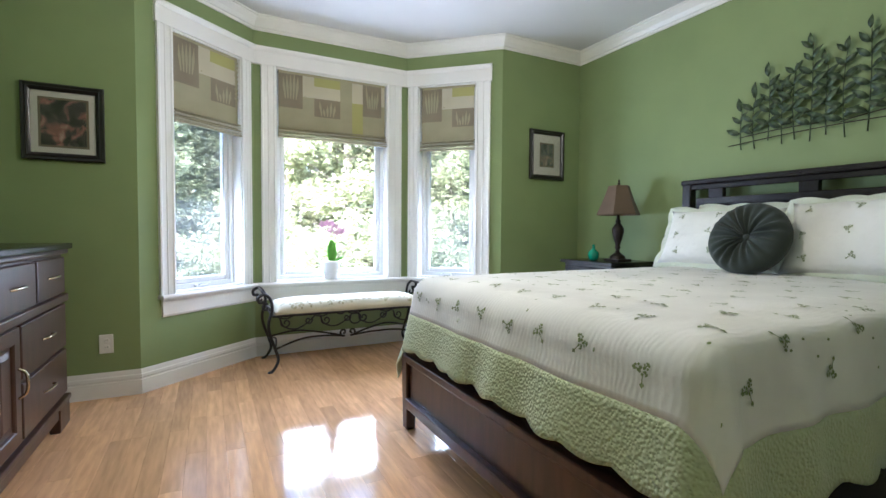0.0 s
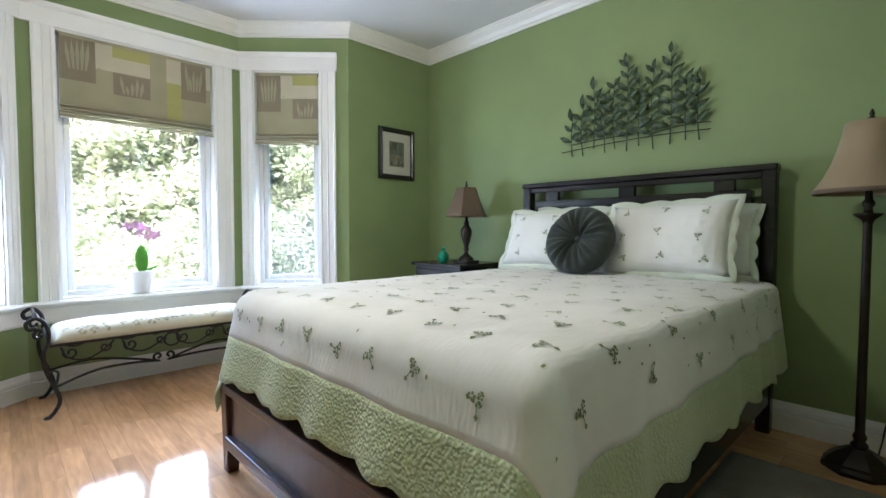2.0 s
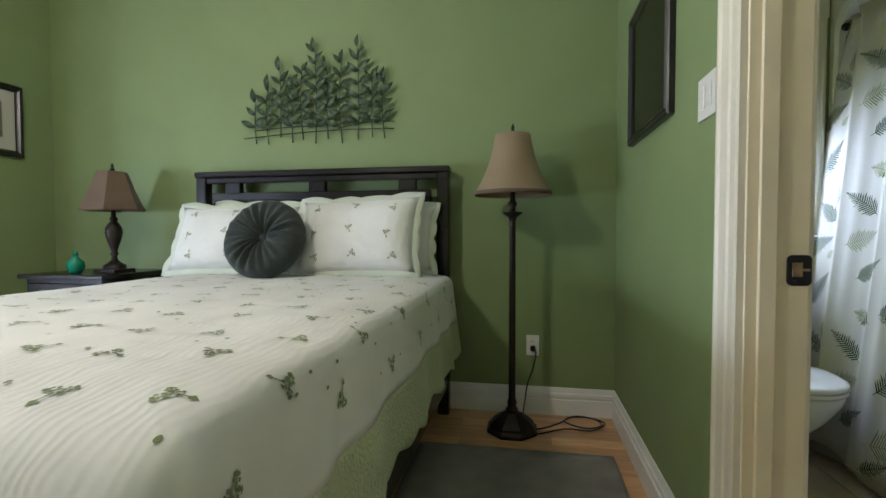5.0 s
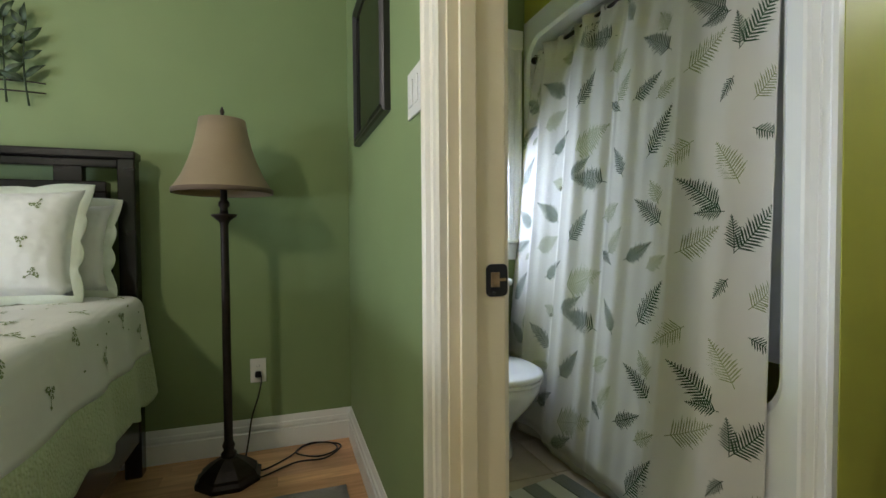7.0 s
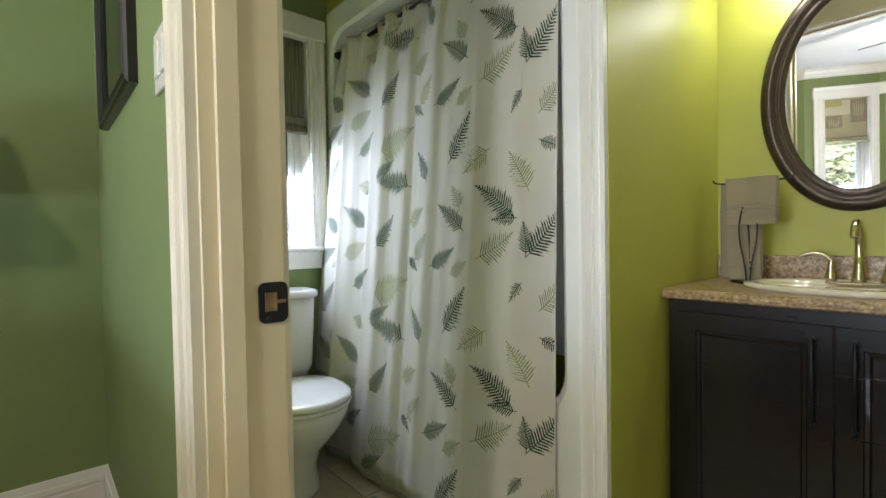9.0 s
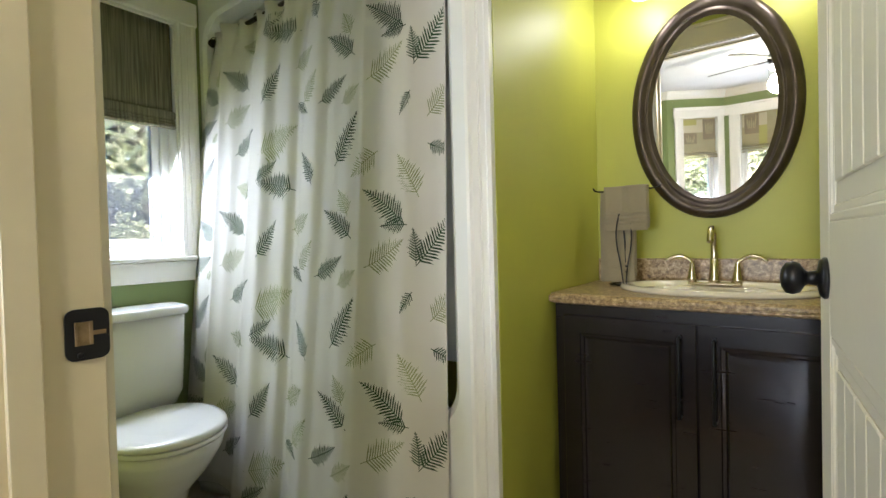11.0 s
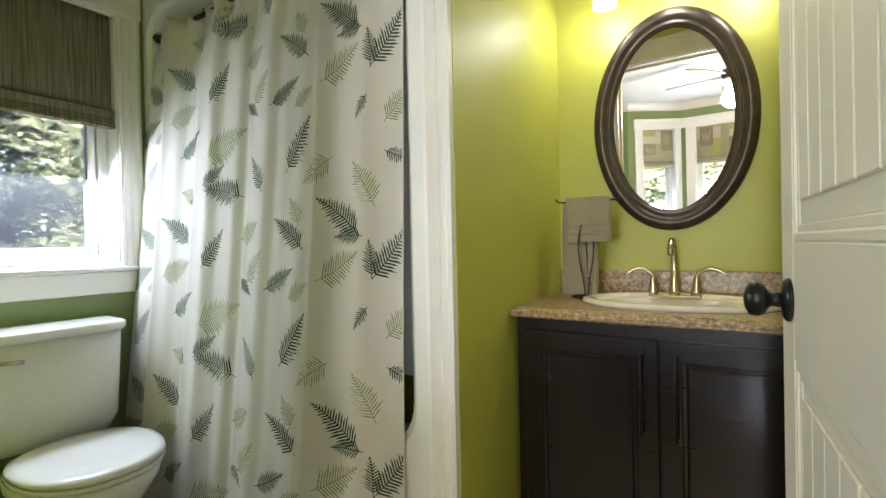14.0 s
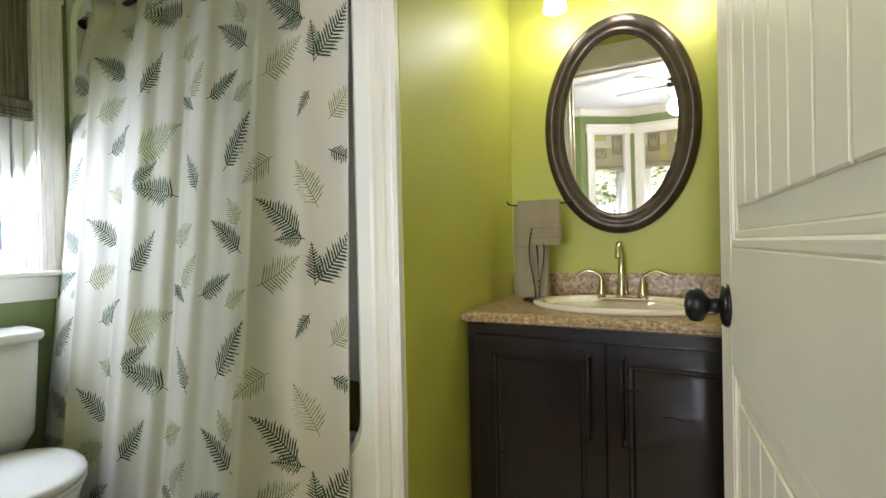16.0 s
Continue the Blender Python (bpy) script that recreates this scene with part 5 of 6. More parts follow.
# ---- dresser ----
dr_ = thing("dresser", "dark brown wooden dresser with nickel pulls", "dresser")
DX, DY1, DY0 = -0.775, 2.94, 1.0
for nm, lo, hi in (("top", (-1.345, DY0 - 0.03, 0.925), (DX + 0.03, DY1 + 0.03, 0.955)), ("top_moulding", (-1.335, DY0 - 0.012, 0.9), (DX + 0.014, DY1 + 0.012, 0.925)),
                   ("body", (-1.34, DY0, 0.13), (DX - 0.012, DY1, 0.9)), ("waist_moulding", (-1.335, DY0 - 0.01, 0.65), (DX + 0.012, DY1 + 0.01, 0.69)), ("base_moulding", (-1.335, DY0 - 0.01, 0.125), (DX + 0.014, DY1 + 0.01, 0.155))):
    bm = bmesh.new()
    box(bm, lo, hi, 0.007, seg=2)
    part(nm, bm, M["bedwood"] if nm != "top" else M["espresso"], dr_)
for y0, y1 in ((DY1 - 0.17, DY1 + 0.005), (DY0 - 0.005, DY0 + 0.17)):
    bm = bmesh.new()
    vs = box(bm, (DX - 0.04, y0, 0), (DX + 0.006, y1, 0.127), 0.004)
    part("bracket_foot", bm, M["bedwood"], dr_)
bm = bmesh.new()
box(bm, (DX - 0.035, DY0 + 0.17, 0.07), (DX, DY1 - 0.17, 0.127), 0.003)
part("skirt", bm, M["bedwood"], dr_)


def drawer(y0, y1, z0, z1):
    bm = bmesh.new()
    box(bm, (DX - 0.012, y0, z0), (DX + 0.006, y1, z1), 0.006, seg=2)
    d = part("drawer", bm, M["bedwood"], dr_)
    bm = bmesh.new()
    c, z = (y0 + y1) / 2, (z0 + z1) / 2
    n = min(0.068, (y1 - y0) * 0.3)
    curve(bm, [(DX + 0.006, c - n, z), (DX + 0.024, c - n * 0.75, z + 0.004), (DX + 0.03, c, z + 0.006), (DX + 0.024, c + n * 0.75, z + 0.004), (DX + 0.006, c + n, z)], 0.005)
    part("handle", bm, M["nickel"], d, "brushed nickel pull")


for y0, y1 in ((2.48, 2.91), (2.0, 2.46), (1.5, 1.98), (1.04, 1.48)):
    drawer(y0, y1, 0.7, 0.885)
for y0, y1 in ((2.27, 2.91), (1.04, 1.66)):
    drawer(y0, y1, 0.42, 0.64)
    drawer(y0, y1, 0.175, 0.405)
for y0, y1 in ((1.975, 2.25), (1.68, 1.955)):
    bm = bmesh.new()
    rect_m = Matrix(((0, 1, 0, DX - 0.012), (1, 0, 0, 0), (0, 0, 1, 0), (0, 0, 0, 1)))
    b2 = bmesh.new()
    door_leaf(b2, y0, y1, 0.175, 0.64, [(0, 0), (0, 0.016), (0.003, 0.018), (0.056, 0.018), (0.062, 0.014), (0.066, 0.006), (0.08, 0.006), (0.1, 0.013)])
    b2.transform(rect_m)
    bm.free()
    d = part("cabinet_door", b2, M["bedwood"], dr_)
    bm = bmesh.new()
    c = y1 - 0.03
    curve(bm, [(DX + 0.006, c, 0.36), (DX + 0.03, c, 0.38), (DX + 0.036, c, 0.42), (DX + 0.03, c, 0.46), (DX + 0.006, c, 0.48)], 0.006)
    part("handle", bm, M["nickel"], d, "brushed nickel arched pull")

# ---- ceiling fan ----
fan = thing("ceiling_fan", "dark ceiling fan with a lit glass bowl, at rest", "ceiling fan", pose(0.87, FAN_Y, CEIL - 0.1))
bm = bmesh.new()
lathe(bm, [(0.07, 0.1), (0.065, 0.07), (0.015, 0.05), (0.015, 0.0), (0.03, -0.02), (0.03, -0.045), (0.03, -0.06), (0.09, -0.07), (0.1, -0.1), (0.1, -0.14), (0.07, -0.165), (0.05, -0.17)], 24)
part("motor_housing", bm, M["bronze"], fan)
for k in range(5):
    t = k * 72 + 15
    bm = bmesh.new()
    pts2 = [(0.19, -0.055), (0.6, -0.07), (0.645, -0.05), (0.66, 0), (0.645, 0.05), (0.6, 0.07), (0.19, 0.055)]
    lo = [bm.verts.new((x, y, -0.128 + y * 0.2)) for x, y in pts2]
    hi = [bm.verts.new((x, y, -0.12 + y * 0.2)) for x, y in pts2]
    bm.faces.new(lo[::-1]), bm.faces.new(hi)
    for i in range(7):
        bm.faces.new((lo[i], lo[(i + 1) % 7], hi[(i + 1) % 7], hi[i]))
    bm.transform(pose(0, 0, 0, 0, 0, t))
    bl = part("blade", bm, M["fanblade"], fan)
    bm = bmesh.new()
    box(bm, (0.08, -0.02, -0.132), (0.22, 0.02, -0.124), 0.003, pose(0, 0, 0, 0, 0, t))
    part("blade_arm", bm, M["bronze"], bl)
bm = bmesh.new()
lathe(bm, [(0.085, -0.172), (0.096, -0.18), (0.092, -0.205), (0.066, -0.228), (0.025, -0.24), (0.002, -0.242)], 28, cap=False)
part("light_bowl", bm, M["fanbowl"], fan, "lit frosted glass bowl")
bm = bmesh.new()
tube(bm, [(0.09, 0.03, -0.17), (0.09, 0.03, -0.38)], 0.0015, 5)
lathe(bm, [(0.002, -0.42), (0.007, -0.41), (0.006, -0.385), (0.002, -0.378)], 8, pose(0.09, 0.03, 0))
part("pull_chain", bm, M["bronze"], fan)

# ---- bathroom door ----
door = thing("door_1", "cream painted panel door standing open into the bathroom", "door", kind="structure")
DFX0, DFX1, DYH, DYL = 0.742, 0.778, -0.552, -1.315
bm = bmesh.new()
box(bm, (DFX0 + 0.006, DYL, 0.012), (DFX1 - 0.006, DYH, 2.19))
part("core", bm, M["cream"], door)
for nm, y0, y1, z0, z1 in (("stile", DYL, DYL + 0.105, 0.012, 2.19), ("stile", DYH - 0.105, DYH, 0.012, 2.19), ("rail", DYL + 0.105, DYH - 0.105, 0.012, 0.24), ("rail", DYL + 0.105, DYH - 0.105, 0.895, 1.068), ("rail", DYL + 0.105, DYH - 0.105, 2.07, 2.19)):
    bm = bmesh.new()
    q = 0.004 if nm == "rail" else 0.0
    box(bm, (DFX0 + q / 10, y0 - q, z0), (DFX1 - q / 10, y1 + q, z1), 0.0012)
    part(nm, bm, M["cream"], door)
for z0, z1 in ((0.24, 0.895), (1.068, 2.07)):
    y0, y1 = DYL + 0.105, DYH - 0.105
    bm = bmesh.new()
    for w, x in ((0.0, DFX1 - 0.001), (0.012, DFX1 - 0.004)):
        for lo, hi in (((DFX1 - 0.008, y0 + w, z0 + w), (x, y0 + w + 0.014, z1 - w)), ((DFX1 - 0.008, y1 - w - 0.014, z0 + w), (x, y1 - w, z1 - w)), ((DFX1 - 0.008, y0 + w, z0 + w), (x, y1 - w, z0 + w + 0.014)), ((DFX1 - 0.008, y0 + w, z1 - w - 0.014), (x, y1 - w, z1 - w))):
            box(bm, lo, hi, 0.003)
    part("panel_moulding", bm, M["cream"], door)
    n = 7
    w = (y1 - y0 - 0.09) / n
    for k in range(n):
        bm = bmesh.new()
        box(bm, (DFX1 - 0.0065, y0 + 0.045 + k * w + 0.002, z0 + 0.056), (DFX1 - 0.0015, y0 + 0.045 + (k + 1) * w - 0.002, z1 - 0.04), 0.002)
        part("bead_board", bm, M["cream"], door)
knob = bmesh.new()
lathe(knob, [(0.033, 0), (0.033, 0.004), (0.028, 0.009), (0.012, 0.012), (0.0105, 0.024), (0.014, 0.028), (0.024, 0.034), (0.027, 0.043), (0.025, 0.052), (0.015, 0.058), (0.004, 0.06)], 24, Matrix.Translation((DFX1, -1.238, 0.98)) @ pose(0, 0, 0, 0, 90, 0))
part("door_knob", knob, M["black"], door, "black metal door knob")
bm = bmesh.new()
box(bm, (DFX0 + 0.006, DYL - 0.0025, 0.91), (DFX1 - 0.006, DYL + 0.001, 0.97), 0.001)
part("latch_plate", bm, M["black"], door)
for z in (0.25, 1.05, 1.85):
    bm = bmesh.new()
    lathe(bm, [(0.007, 0), (0.007, 0.09)], 10, Matrix.Translation((JW + 0.006, DYH + 0.003, z)))
    part("hinge", bm, M["black"], door)

# the leaf stands a little short of square to the doorway
door.matrix_world = pose(DFX1, DYL, 0, 0, 0, 3.4) @ Matrix.Translation((-DFX1, -DYL, 0))

# The wet side of the bathroom is drawn up in a plan of its own, at PLAN of which the things stand
XP0, XBE0, YT0, YV0, Z0 = 1.58, 3.6, -1.66, -2.70, -0.253
PLAN = Matrix.Translation((0.86, -0.36, 1.08)) @ Matrix.Scale(0.81, 4) @ Matrix.Translation((-0.86, 0.36, -1.08))


# ---- tub and shower unit ----
tub = thing("tub_shower", "white acrylic tub and shower unit with rounded opening", "bathtub")
TX0, TX1, TZ1, TR = 1.795, 3.54, 2.36, 0.16
bm = bmesh.new()


def rounded(x0, x1, z0, z1, r, n=8):
    out = []
    for cx, cz, a in ((x1 - r, z0 + r, -90), (x1 - r, z1 - r, 0), (x0 + r, z1 - r, 90), (x0 + r, z0 + r, 180)):
        for k in range(n + 1):
            t = radians(a + 90 * k / n)
            out.append((cx + r * math.cos(t), cz + r * math.sin(t)))
    return out


inn = rounded(TX0, TX1, 0.36, TZ1, TR)
mid = rounded(TX0 - 0.02, TX1 + 0.02, 0.34, TZ1 + 0.02, TR)
cx, cz = (TX0 + TX1) / 2, 1.3


def to_rect(p):
    return (min(max(cx + (p[0] - cx) * 3, XP0 + 0.112), XBE0 - 0.002), min(max(cz + (p[1] - cz) * 3, Z0 + 0.003), 2.52))


rings = [[bm.verts.new((x, YT0 - 0.12, z)) for x, z in inn], [bm.verts.new((x, YT0 - 0.004, z)) for x, z in inn], [bm.verts.new((x, YT0 + 0.012, z)) for x, z in mid], [bm.verts.new((*((q := to_rect(p))[:1]), YT0 + 0.012, q[1])) for p in mid], [bm.verts.new((*((q := to_rect(p))[:1]), YT0 - 0.01, q[1])) for p in mid]]
for a, b in zip(rings, rings[1:]):
    for k in range(len(a)):
        bm.faces.new((a[k], a[(k + 1) % len(a)], b[(k + 1) % len(a)], b[k])).smooth = False
part("front_flange", bm, M["acrylic"], tub)
bm = bmesh.new()
grid(bm, 40, 8, lambda i, j: Vector((TX0 - 0.02 + i * (TX1 - TX0 + 0.04), YT0 - 0.12 - 0.62 * (1 - (2 * i - 1) ** 8) ** 0.4, 0.36 + j * 2.02)))
part("surround_wall", bm, M["acrylic"], tub)
bm = bmesh.new()
box(bm, (TX0 - 0.02, YT0 - 0.66, 0.1), (TX1 + 0.02, YT0 - 0.01, 0.14), 0.03, seg=2)
part("tub_bottom", bm, M["acrylic"], tub)
bm = bmesh.new()
box(bm, (TX0 - 0.03, YT0 - 0.15, 0.14), (TX1 + 0.03, YT0 - 0.006, 0.365), 0.03, seg=3)
part("rim", bm, M["acrylic"], tub)
bm = bmesh.new()
box(bm, (TX0 - 0.03, YT0 - 0.75, TZ1 - 0.005), (TX1 + 0.03, YT0 - 0.1, TZ1 + 0.02))
part("surround_top", bm, M["acrylic"], tub)
m = Matrix(((1, 0, 0, 0), (0, -1, 0, YT + 0.004), (0, 0, 1, 0), (0, 0, 0, 1)))
casing("shower_casing", m, XP + 0.002, XP + 0.087, 0, 2.25)

# ---- shower curtain ----
rod = thing("curtain_rod", "dark metal shower curtain rod", "curtain rod")
bm = bmesh.new()
tube(bm, [(TX0 + 0.002, YT0 - 0.035, 2.255), (TX1 - 0.002, YT0 - 0.035, 2.255)], 0.012, 12)
part("rod", bm, M["bronze"], rod)
for x, a in ((TX0 + 0.001, 90), (TX1 - 0.001, -90)):
    bm = bmesh.new()
    lathe(bm, [(0.03, 0), (0.03, 0.006), (0.018, 0.016)], 16, Matrix.Translation((x, YT0 - 0.035, 2.255)) @ pose(0, 0, 0, 0, a, 0))
    part("end_flange", bm, M["bronze"], rod)
sc = thing("shower_curtain", "white shower curtain printed with green fern leaves", "curtain")
CX0, CX1, CZ0, CZ1 = 1.797, 3.585, -0.178, 2.275


def cur(x, z, lift=0.0):
    g = (2.25 - z) / 2.45
    side = min(1.0, max(0.0, (x - 1.79) / 0.45))
    base = YT0 - 0.03 + (0.04 + 0.17 * side) * max(0, g) ** 1.2 + 0.03 * min(1, max(0, (2.2 - z) / 0.25))
    k = 0.45 + 0.55 * min(1, max(0, (x - 1.9) / 0.6))
    fold = 0.010 * math.sin(x * 26 + 1.2 * math.sin(x * 7)) + 0.002 * math.sin(x * 61 + 0.8 * z) + 0.012 * math.sin(x * 13.5 + 0.5)
    for px, amp in ((3.3, 0.03), (3.02, 0.026), (2.62, 0.014), (2.2, 0.012)):     # sharper pleats
        fold += amp * math.exp(-abs(x - px) / 0.035)
    tight = 0.8 + 0.5 * max(0, (z - 1.9) / 0.4)
    if z > 2.15:
        fold += 0.01 * math.sin(x * 48) * (z - 2.15) / 0.1
    x += 0.018 * min(1, max(0, g) * 1.6) * max(0, 1 - (x - CX0) / 0.5)
    return Vector((x, base + k * tight * fold + lift, z))


bm = bmesh.new()
grid(bm, 220, 40, lambda i, j: cur(CX0 + i * (CX1 - CX0), CZ0 + j * (CZ1 - CZ0) - (0.012 * math.sin(i * 30) if j == 0 else 0)))
ob = part("cloth", bm, M["curtain"], sc)
ob.modifiers.new("t", "SOLIDIFY").thickness = 0.0015
bm = bmesh.new()
grid(bm, 160, 3, lambda i, j: cur(CX0 + 0.02 + i * (CX1 - CX0 - 0.02), CZ0 - 0.042 + 0.01 * math.sin(i * 21) * (1 - j) + j * 0.08, -0.012))
ob = part("liner", bm, M["liner"], sc, "grey white plastic liner hem")
ob.modifiers.new("t", "SOLIDIFY").thickness = 0.001
PERIOD = 0.765
DARK = ((2.07, 1.2, 0.26, 138), (2.03, 1.12, 0.14, 174), (2.32, 1.14, 0.22, 138), (1.84, 1.04, 0.24, 46), (1.92, 1.03, 0.14, 89), (1.97, 0.82, 0.1, -131), (1.81, 0.62, 0.12, -28), (2.27, 0.71, 0.25, 52), (2.37, 0.94, 0.19, 21), (2.59, 0.91, 0.11, -46), (2.79, 1.07, 0.22, 47), (2.74, 0.58, 0.3, 162), (2.81, 0.64, 0.18, 23), (2.99, 0.81, 0.21, 26), (3.36, 0.93, 0.29, 11), (3.31, 0.67, 0.26, 45), (3.31, 1.15, 0.25, 143), (3.07, 1.18, 0.25, 140), (2.53, 0.63, 0.19, 115))
PALE = ((2.29, 1.22, 0.13, 113), (2.07, 0.99, 0.22, 23), (1.81, 0.8, 0.15, 43), (1.94, 0.54, 0.2, 114), (2.18, 0.61, 0.16, -151), (2.26, 0.9, 0.12, 25), (2.58, 1.14, 0.15, 21), (2.53, 0.99, 0.17, 46), (2.99, 0.58, 0.15, 155), (2.74, 0.77, 0.3, 13), (3.06, 0.97, 0.21, 14), (3.24, 1.22, 0.11, 87), (3.25, 0.89, 0.08, 31))


def fern(bm, x0, z0, n, ang, wide, pale):
    ca, sa = math.cos(radians(ang)), math.sin(radians(ang))

    def at(t, s):   # along and across the frond; the picture's right is -x
        bend = 0.12 * n * (t / n) ** 2
        t2 = t - n / 2
        X, Z = t2 * ca - (s + bend) * sa, t2 * sa + (s + bend) * ca
        return cur(min(max(x0 - X, CX0 + 0.004), CX1 - 0.004), min(max(z0 + Z, CZ0 + 0.004), CZ1 - 0.02), 0.0024)
    w = 0.0016
    for k in range(6):
        a, b = n * k / 6, n * (k + 1) / 6
        bm.faces.new([bm.verts.new(at(*p)) for p in ((a, -w), (b, -w), (b, w), (a, w))])
    m = int((7 + n * 40) * (1.0 if pale else 0.98))
    for k in range(m):
        f = 0.12 + 0.88 * k / m
        ln = wide * n * (0.25 + 0.75 * math.sin(math.pi * min(1, f * 0.8 + 0.15))) * (1.02 - f) ** 0.6 * (1.15 + 0.2 * math.sin(k * 2.4 + n * 90))
        hw = n / m * (0.18 if pale else 0.24)
        for s in (-1, 1):
            pts = ((f * n - hw, s * w), (f * n + hw, s * w), (f * n + 0.38 * ln + hw * 0.8, s * ln * 0.62), (f * n + 0.55 * ln, s * ln), (f * n + 0.3 * ln - hw * 0.6, s * ln * 0.58))
            bm.faces.new([bm.verts.new(at(*p)) for p in pts])


for nm, motifs, wide in (("dark_fern_print", DARK, 0.235), ("pale_fern_print", PALE, 0.3)):
    bm = bmesh.new()
    for x, z, n, a in motifs:
        for k in (-2, -1, 0, 1, 2):
            zz = z + k * PERIOD
            if CZ0 + 0.05 < zz < CZ1 - 0.04:
                fern(bm, x + 0.012 * k + 0.17 * max(0.0, x - 2.55), zz, n, a, wide * (1.0 if n > 0.16 else 1.15), nm[0] == "p")
    part(nm, bm, M["fern_dark" if nm[0] == "d" else "fern_light"], sc, fix=False)["kind"] = "stuff"
for k in range(12):
    bm = bmesh.new()
    x = CX0 + 0.06 + k * (TX1 - CX0 - 0.09) / 11
    tube(bm, [(x, YT0 - 0.035 + 0.019 * math.cos(t * 0.628), 2.258 + 0.021 * math.sin(t * 0.628)) for t in range(10)], 0.002, 5, closed=True)
    part("ring", bm, M["bronze"], sc)

# ---- toilet ----
wc = thing("toilet", "white ceramic toilet with the lid closed", "toilet", pose(XBE - 0.012, -0.992, 0, 0, 0, 90) @ Matrix.Diagonal((1.05, 1.05, 0.99, 1)))
# own frame: y runs from the wall to the front as -x of the world, width along x


def egg(rx, y0, y1, z, n=32, sq=2.3):
    out = []
    if sq < 5:
        y0, y1 = 0.2 + (y0 - 0.2) * 0.72, 0.2 + (y1 - 0.2) * 0.72
    c, h = (y0 + y1) / 2, (y1 - y0) / 2
    for k in range(n):
        t = 2 * math.pi * k / n
        cs, sn = math.cos(t), math.sin(t)
        x = rx * math.copysign(abs(cs) ** (2 / sq), cs) * (1 - 0.12 * sn)
        out.append((x, c + h * math.copysign(abs(sn) ** (2 / sq), sn), z))
    return out


def loft(bm, loops):
    rs = [[bm.verts.new(p) for p in lp] for lp in loops]
    for a, b in zip(rs, rs[1:]):
        for k in range(len(a)):
            bm.faces.new((a[k], a[(k + 1) % len(a)], b[(k + 1) % len(a)], b[k])).smooth = True
    bm.faces.new(rs[0][::-1]), bm.faces.new(rs[-1])


bm = bmesh.new()
loft(bm, [egg(0.115, 0.12, 0.6, 0.0), egg(0.12, 0.11, 0.61, 0.02), egg(0.1, 0.14, 0.6, 0.12), egg(0.105, 0.15, 0.66, 0.2), egg(0.15, 0.18, 0.78, 0.29), egg(0.18, 0.2, 0.84, 0.36), egg(0.185, 0.2, 0.85, 0.395), egg(0.175, 0.21, 0.84, 0.4)])
part("bowl", bm, M["ceramic"], wc)
bm = bmesh.new()
loft(bm, [egg(0.18, 0.28, 0.85, 0.402), egg(0.188, 0.275, 0.858, 0.408), egg(0.186, 0.277, 0.856, 0.42)])
part("seat", bm, M["ceramic"], wc)
bm = bmesh.new()
loft(bm, [egg(0.184, 0.28, 0.855, 0.4225), egg(0.188, 0.276, 0.859, 0.43), egg(0.184, 0.28, 0.855, 0.44), egg(0.165, 0.3, 0.835, 0.446), egg(0.1, 0.4, 0.74, 0.449)])
part("lid", bm, M["ceramic"], wc)
bm = bmesh.new()
loft(bm, [[(x * 0.9, 0.11 + (y - 0.11) * 0.9, z) for x, y, z in egg(0.195, 0.02, 0.2, 0.41, sq=7)], egg(0.198, 0.02, 0.2, 0.46, sq=7), egg(0.212, 0.015, 0.21, 0.785, sq=7)])
part("tank", bm, M["ceramic"], wc)
bm = bmesh.new()
loft(bm, [egg(0.222, 0.008, 0.22, 0.785, sq=7), egg(0.226, 0.005, 0.224, 0.798, sq=7), egg(0.224, 0.007, 0.222, 0.815, sq=7), egg(0.21, 0.02, 0.21, 0.822, sq=7)])
part("tank_lid", bm, M["ceramic"], wc)
bm = bmesh.new()
tube(bm, [(0.15, 0.2, 0.73), (0.15, 0.225, 0.73), (0.09, 0.23, 0.725)], 0.007)
part("flush_lever", bm, M["nickel"], wc)

# ---- bath mat ----
bmat = thing("bath_mat", "white bath mat with grey stripes on the tile floor", "bath mat", pose(2.375, -1.2, 0, 0, 0, 10))
for k in range(6):
    bm = bmesh.new()
    box(bm, (-0.62, k * 0.075, 0.001), (0, (k + 1) * 0.075 - 0.001, 0.016), 0.005, seg=2)
    part("stripe", bm, M["matwhite"] if k % 2 else M["matgrey"], bmat)

# ---- vanity ----
van = thing("vanity_cabinet", "espresso wooden vanity cabinet with two raised panel doors", "cabinet")
VX0, VX1, VF = 0.50, 1.586, -2.085
bm = bmesh.new()
box(bm, (VX0, YV0 + 0.004, -0.14), (VX1, VF, 0.78), 0.002)
part("body", bm, M["espresso"], van)
bm = bmesh.new()
box(bm, (VX0, YV0 + 0.004, Z0), (VX1, VF - 0.06, -0.14))
part("toe_kick", bm, M["espresso"], van)
for x0, x1, hx in ((1.07, 1.545, 1.12), (0.582, 1.064, 1.014)):
    b2 = bmesh.new()
    mm = Matrix(((1, 0, 0, 0), (0, 1, 0, VF), (0, 0, 1, 0), (0, 0, 0, 1)))
    door_leaf(b2, x0, x1, -0.12, 0.735, [(0, 0), (0, 0.018), (0.002, 0.02), (0.066, 0.02), (0.069, 0.0155), (0.08, 0.0145), (0.084, 0.0085), (0.088, 0.0065), (0.1, 0.006)])
    b2.transform(mm)
    d = part("cabinet_door", b2, M["espresso"], van)
    bm = bmesh.new()
    tube(bm, [(hx, VF + 0.02, 0.41), (hx, VF + 0.045, 0.41), (hx, VF + 0.05, 0.42), (hx, VF + 0.05, 0.68), (hx, VF + 0.045, 0.69), (hx, VF + 0.02, 0.69)], 0.006, 8)
    part("handle", bm, M["black"], d, "black bar handle")
